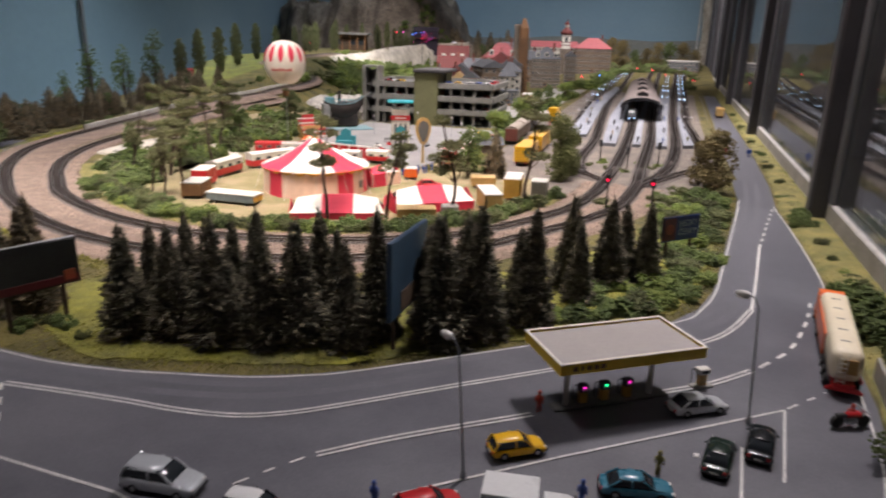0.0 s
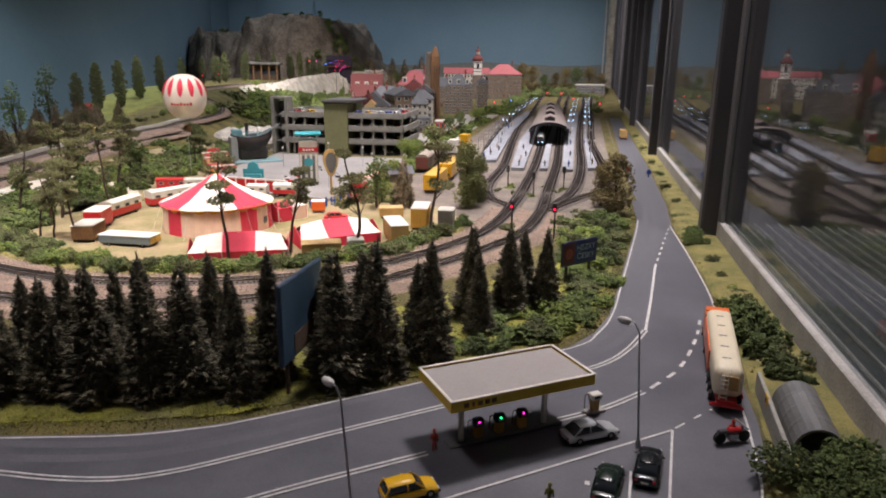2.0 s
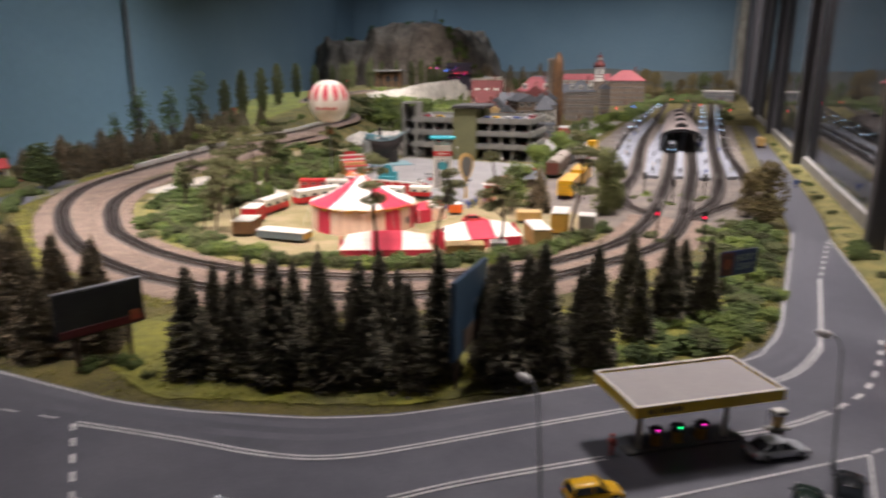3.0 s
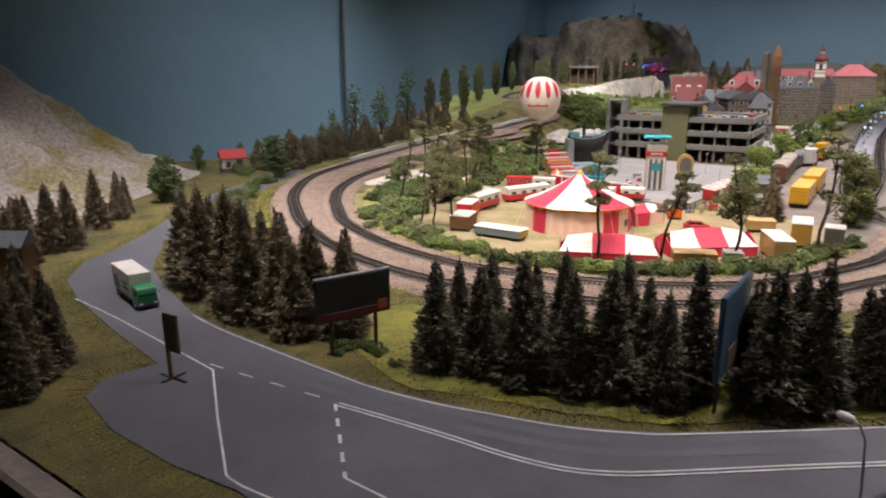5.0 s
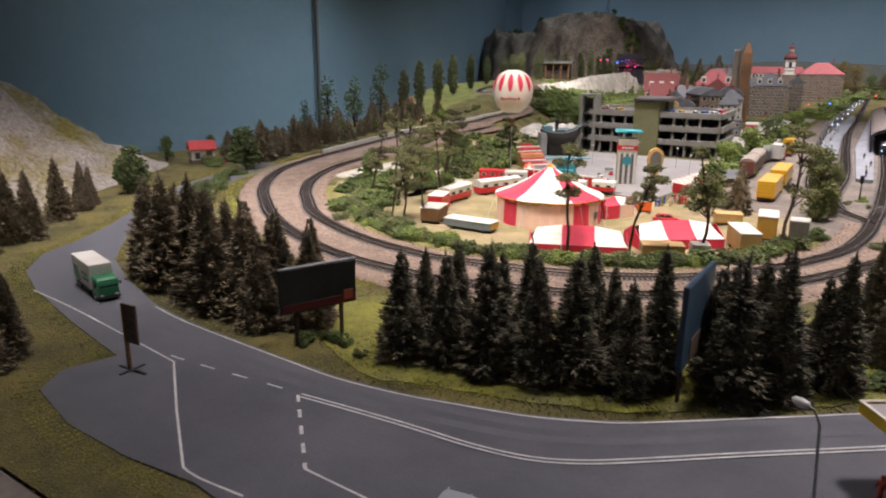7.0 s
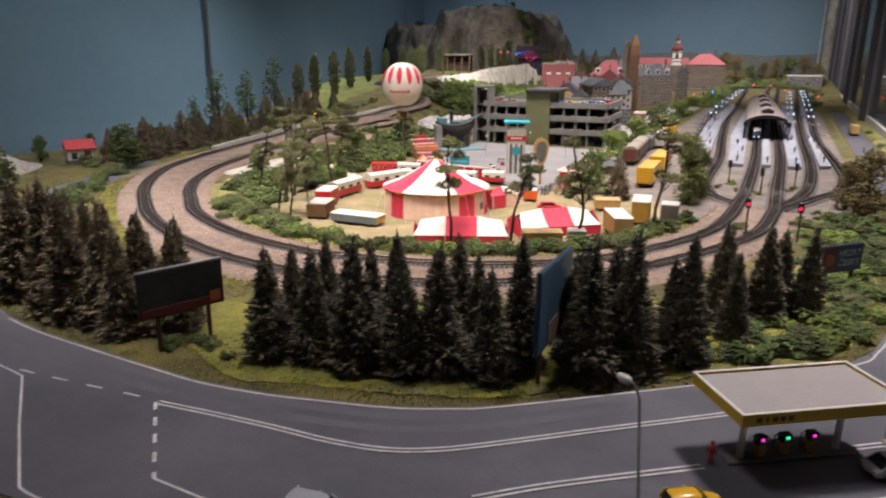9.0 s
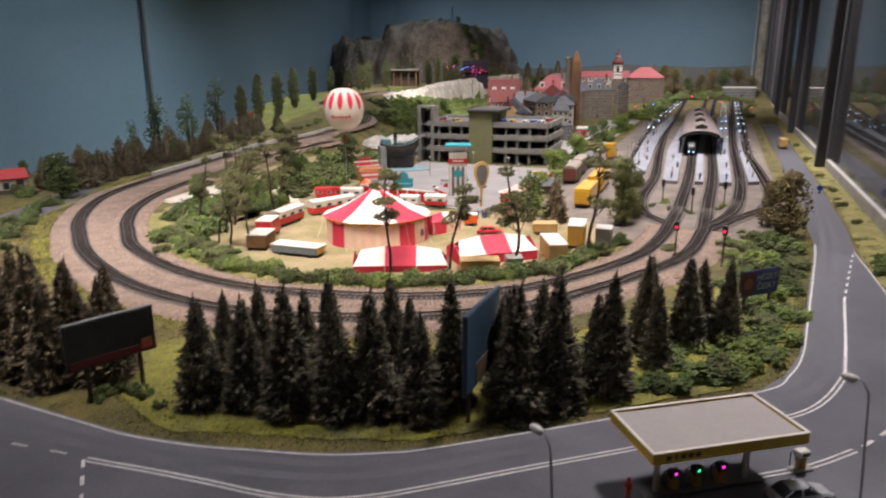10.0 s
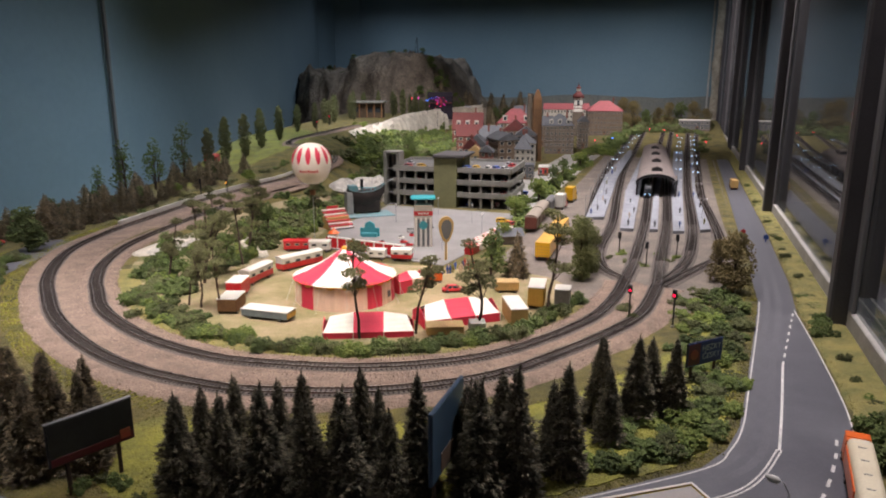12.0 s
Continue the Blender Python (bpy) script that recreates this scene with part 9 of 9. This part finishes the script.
def platform_lamp(x, y, z=0.011, h=0.072, glow=GLOW_BLUE):
    top = thing("platform_lamp", "thin platform lamp with a blue-white light" if y > 3.1 else "thin unlit platform lamp with two heads", "lamp", "platform lamps", pose(x, y, z))
    part("pole", Mesh().rod((0, 0, 0), (0, 0, h), 0.0011, 0.0008, 6), STEEL, top)
    part("arm", Mesh().rod((-0.010, 0, h), (0.010, 0, h), 0.0008, None, 5), STEEL, top)
    for s in (-1, 1):
        part("lamp_head", Mesh().box(s * 0.011, 0, h - 0.002, 0.007, 0.004, 0.0025, c=0.0006), LAMP_WHITE, top, "white lamp head")
        part("light", Mesh().lathe([(0.0004, -0.002), (0.0019, -0.0012), (0.0022, 0), (0.0019, 0.0012), (0.0004, 0.002)], 7, Matrix.Translation((s * 0.011, 0, h - 0.0045))), glow if y > 3.1 else LAMP_WHITE, top, "lit bulb" if y > 3.1 else "white bulb")
    return top


for k in range(9):
    y = 2.55 + 0.42 * k
    platform_lamp(float(np.interp(y, [2.4, 3.6, 6.2], [-0.31, -0.378, -0.415])), y)
for k in range(9):
    y = 2.50 + 0.42 * k
    platform_lamp(float(np.interp(y, [2.3, 3.1, 5.4], [0.055, 0.030, 0.016])), y)
for k in range(7):
    y = 3.0 + 0.45 * k
    platform_lamp(float(np.interp(y, [2.25, 3.1, 5.4], [-0.025, -0.045, -0.075])), y)
for x, y in ((-0.33, 2.47), (-0.305, 2.7), (-0.185, 2.30), (-0.185, 2.55), (-0.10, 2.30), (-0.022, 2.32), (-0.025, 2.6), (0.055, 2.4), (0.045, 2.75)):
    figure(x, y, 0, SKINS[(3, 3, 1, 4)[int(abs(x) * 1000) % 4]], "tiny plastic traveller figure on a platform", z=0.011, group="platform travellers")
rs = np.random.default_rng(91)
for k in range(34):
    y = rs.uniform(2.35, 4.6)
    x = float((np.interp(y, [2.4, 3.6, 6.2], [-0.31, -0.378, -0.415]), np.interp(y, [2.25, 3.1, 5.4], [-0.025, -0.045, -0.075]), np.interp(y, [2.3, 3.1, 5.4], [0.055, 0.030, 0.016]), np.interp(y, [2.24, 3.1, 5.2], [-0.184, -0.231, -0.29]))[k % 4])
    if k % 4 != 3 or y < 2.9:
        figure(x + rs.uniform(-0.012, 0.012), y, rs.uniform(0, 360), SKINS[(3, 1, 3, 4, 2)[k % 5]], "tiny plastic traveller figure on a platform", z=0.011, group="platform travellers")
for k in range(16):
    y = 2.45 + 0.22 * k
    mast_ = thing("catenary_mast", "thin grey lattice mast beside the station tracks", "mast", "catenary masts", pose(float(np.interp(y, [2.4, 3.6, 6.2], [-0.345, -0.415, -0.445])), y, 0.0))
    part("pole", Mesh().box(0, 0, 0, 0.0028, 0.0022, 0.085, c=0.0003, top=0.6), STEEL, mast_)
    part("arm", Mesh().rod((0, 0, 0.076), (0.030, 0, 0.080), 0.0007, None, 5), STEEL, mast_)
for x, y, g, n in ((-0.705, 5.5, GLOW_RED, "red"), (-0.59, 5.68, GLOW_DEEP_BLUE, "blue"), (-0.345, 6.42, GLOW_RED, "red"), (-0.215, 6.34, GLOW_RED, "red"), (-0.10, 5.95, GLOW_RED, "red"), (0.115, 5.56, GLOW_RED, "red")):
    top = thing("beacon", "small lit " + n + " lamp on a thin mast", "lamp", "beacons", pose(x, y, height(x, y)))
    part("mast", Mesh().rod((0, 0, 0), (0, 0, 0.034), 0.0015, None, 6), BLACK, top)
    part("light", Mesh().lathe([(0.001, 0.033), (0.003, 0.034), (0.0042, 0.037), (0.003, 0.040), (0.001, 0.042)], 8), g, top, "lit " + n + " lamp")
for x, y, c, n in ((0.168, 2.28, CRIMSON, "red"), (0.228, 2.22, BLUE, "blue")):
    part_box = thing("road_barrier", "small " + n + " roadside barrier", "barrier", "road barriers", pose(x, y, 0.0008))
    part("post", Mesh().box(0, 0, 0, 0.004, 0.004, 0.026, c=0.0006), c, part_box)
    part("board", Mesh().box(0, -0.0025, 0.010, 0.014, 0.002, 0.012, c=0.0004), c, part_box)

# ---- culvert beside the road ----
culvert = thing("culvert_tunnel", "grey corrugated half-round tunnel beside the road", "tunnel", m=pose(0.251, 0.650, 0.0, rz=86))
tube, n, rings = Mesh(), 12, 25
for k in range(rings):
    x = -0.05 + 0.10 * k / (rings - 1)
    rr = 0.0215 + (0.0005 if k % 6 == 0 else 0.0)
    tube.v += [(x, rr * math.cos(math.pi * i / n), 0.006 + rr * 1.1 * math.sin(math.pi * i / n)) for i in range(n + 1)]
    tube.v += [(x, (rr - 0.002) * math.cos(math.pi * i / n), 0.006 + (rr - 0.002) * 1.1 * math.sin(math.pi * i / n)) for i in range(n + 1)]
q = 2 * (n + 1)
tube.f = [(k * q + i, (k + 1) * q + i, (k + 1) * q + i + 1, k * q + i + 1) for k in range(rings - 1) for i in range(n)] + [(k * q + n + 1 + i + 1, (k + 1) * q + n + 2 + i, (k + 1) * q + n + 1 + i, k * q + n + 1 + i) for k in range(rings - 1) for i in range(n)]
tube.f += [(i, i + 1, n + 2 + i, n + 1 + i) for i in range(n)] + [((rings - 1) * q + i, (rings - 1) * q + n + 1 + i, (rings - 1) * q + n + 2 + i, (rings - 1) * q + i + 1) for i in range(n)]
part("barrel", tube, CULVERT, culvert, "grey corrugated barrel")
part("side_wall", Mesh().box(-0.006, 0.031, -0.004, 0.175, 0.004, 0.026, c=0.0008), CONCRETE, culvert, "grey side wall")
sg = part("sign", Mesh().box(0.012, 0.0345, 0.018, 0.010, 0.0014, 0.010, c=0.0003), YELLOW, culvert, "small yellow sign")
part("sign_symbol", Mesh().box(0.012, 0.0355, 0.021, 0.0035, 0.0006, 0.004, c=0.0001), BLACK, sg)
part("inside", Mesh().box(0.0, 0, 0.0, 0.09, 0.036, 0.004, c=0.0005), BLACK, culvert, "dark floor of the tunnel")
r = np.random.default_rng(77)
for k in range(10):
    m = Mesh()
    for _ in range(4):
        blob(m, (r.normal(0, 0.010), r.normal(0, 0.010), 0.012), (0.014, 0.014, 0.012), 210, 0.0013, r)
    ob = part("bush", m, FOAM, None, "")
    ob.matrix_basis = pose(0.254 + r.normal(0, 0.020), 0.530 + r.normal(0, 0.028), 0.002) @ Matrix.Scale(1.35, 4)
    tagged(ob, "dense dark green bush beside the tunnel", "bush", "bushes")

# ---- hill top mast, hut by the bend ----
mast = thing("radio_mast", "thin dark lattice mast on the mountain top", "mast", m=pose(-3.02, 7.55, peak_height(-3.02, 7.55)[0] - 0.01))
for sx, sy in ((-1, -1), (1, -1), (0, 1)):
    part("leg", Mesh().rod((sx * 0.025, sy * 0.025, 0), (sx * 0.004, sy * 0.004, 0.24), 0.003, 0.002, 5), BLACK, mast)
for k in range(6):
    s = 0.025 - 0.0035 * k
    part("brace", Mesh().rod((-s, -s, 0.04 * k), (s, -s, 0.04 * k + 0.035), 0.0016, None, 4), BLACK, mast)
    part("brace", Mesh().rod((s, -s, 0.04 * k), (0, s, 0.04 * k + 0.035), 0.0016, None, 4), BLACK, mast)
chapel = thing("stone_shed", "narrow dark stone shed with slate roof among the firs", "shed", m=pose(-1.175, 0.385, 0.0, rz=30))
part("wall", Mesh().box(0, 0, -0.005, 0.040, 0.030, 0.085, c=0.001), WOOD, chapel)
part("roof", Mesh().prism([(-0.020, 0.080), (0.020, 0.080), (0, 0.100)], -0.024, 0.024), SLATE, chapel, "grey roof")
part("door", Mesh().box(0, -0.0155, 0, 0.012, 0.002, 0.024, c=0.0004), BARK, chapel)
part("upper_road", Mesh().box(-2.02, 6.40, 0.10, 0.30, 0.10, 0.172, c=0.004), ROCK, None, "pale rocky terrace of the upper road", kind="structure")
car(-2.04, 6.40, 20, SILVER, "silver car on the upper road below the mountain", True, 0.06, 0.026, 0.022, z=0.2725, group="cars in the hills")
FAIR_WALL = material("dark_purple_board", (0.022, 0.014, 0.026), 0.8, second=(0.014, 0.012, 0.022), scale=30, var=0.2)
FX, FY = -2.36, 6.50
FZ = 0.275
fair = thing("fair_hall", "dark purple fairground hall hung with coloured lamps", "hall", m=pose(FX, FY, FZ, rz=18))
part("wall", Mesh().box(0, 0, -0.12, 0.24, 0.12, 0.22, c=0.002), FAIR_WALL, fair)
part("roof", Mesh().prism([(-0.066, 0.099), (0.066, 0.099), (0, 0.142)], -0.125, 0.125), FAIR_WALL, fair, "dark roof")
part("awning", Mesh().box(0, -0.078, 0.035, 0.23, 0.05, 0.006, c=0.001), BRICK, fair, "dull red awning")
rf = np.random.default_rng(19)
for k in range(26):
    lx, lz, g = rf.uniform(-0.115, 0.115), rf.uniform(-0.005, 0.098), (GLOW_DEEP_BLUE, GLOW_RED, GLOW_PINK, GLOW_RED)[k % 4]
    part("lamp", Mesh().lathe([(0.0004, -0.0024), (0.0017, -0.0012), (0.0022, 0), (0.0017, 0.0012), (0.0004, 0.0024)], 6, Matrix.Translation((lx, -0.063, lz))), g, fair, "small lit coloured lamp")
for k in range(6):
    x, y = -2.62 + 0.085 * k, 6.16 + 0.03 * math.sin(k * 2)
    z = max(height(x, y), peak_height(x, y)[0] if y > 6.3 else 0)
    top = thing("fair_light", "string-light mast of the distant night fair", "lamp", "fair lights", pose(x, y, z))
    tall = 0.33 - z + 0.03 * math.sin(k)
    part("mast", Mesh().rod((0, 0, -0.01), (0, 0, tall), 0.002, None, 5), BLACK, top)
    part("light", Mesh().lathe([(0.001, 0), (0.004, 0.002), (0.005, 0.005), (0.003, 0.008), (0.001, 0.009)], 7, Matrix.Translation((0, 0, tall))), (GLOW_DEEP_BLUE, GLOW_RED, GLOW_PINK)[k % 3], top, "lit coloured lamp")

pillar = Mesh()
for i in range(14):
    for q in range(10):
        a = 2 * math.pi * q / 10
        rad = 0.055 * (1 + 0.35 * noise.noise(Vector((math.cos(a), math.sin(a), i * 0.5))))
        pillar.v.append((0.245 + rad * math.cos(a), 8.6 + rad * math.sin(a), 0.14 * i))
pillar.f = [(i * 10 + q, i * 10 + (q + 1) % 10, (i + 1) * 10 + (q + 1) % 10, (i + 1) * 10 + q) for i in range(13) for q in range(10)]
tagged(part("rock_pillar", pillar, ROCK, None), "pale rock pillar at the end of the backdrop", "rock", "pale rocks")
tagged(part("trim", Mesh().box(0.165, 8.872, -0.02, 0.020, 0.012, 2.40, c=0.002), KERB, None, "pale strip along the end of the backdrop", kind="structure"))
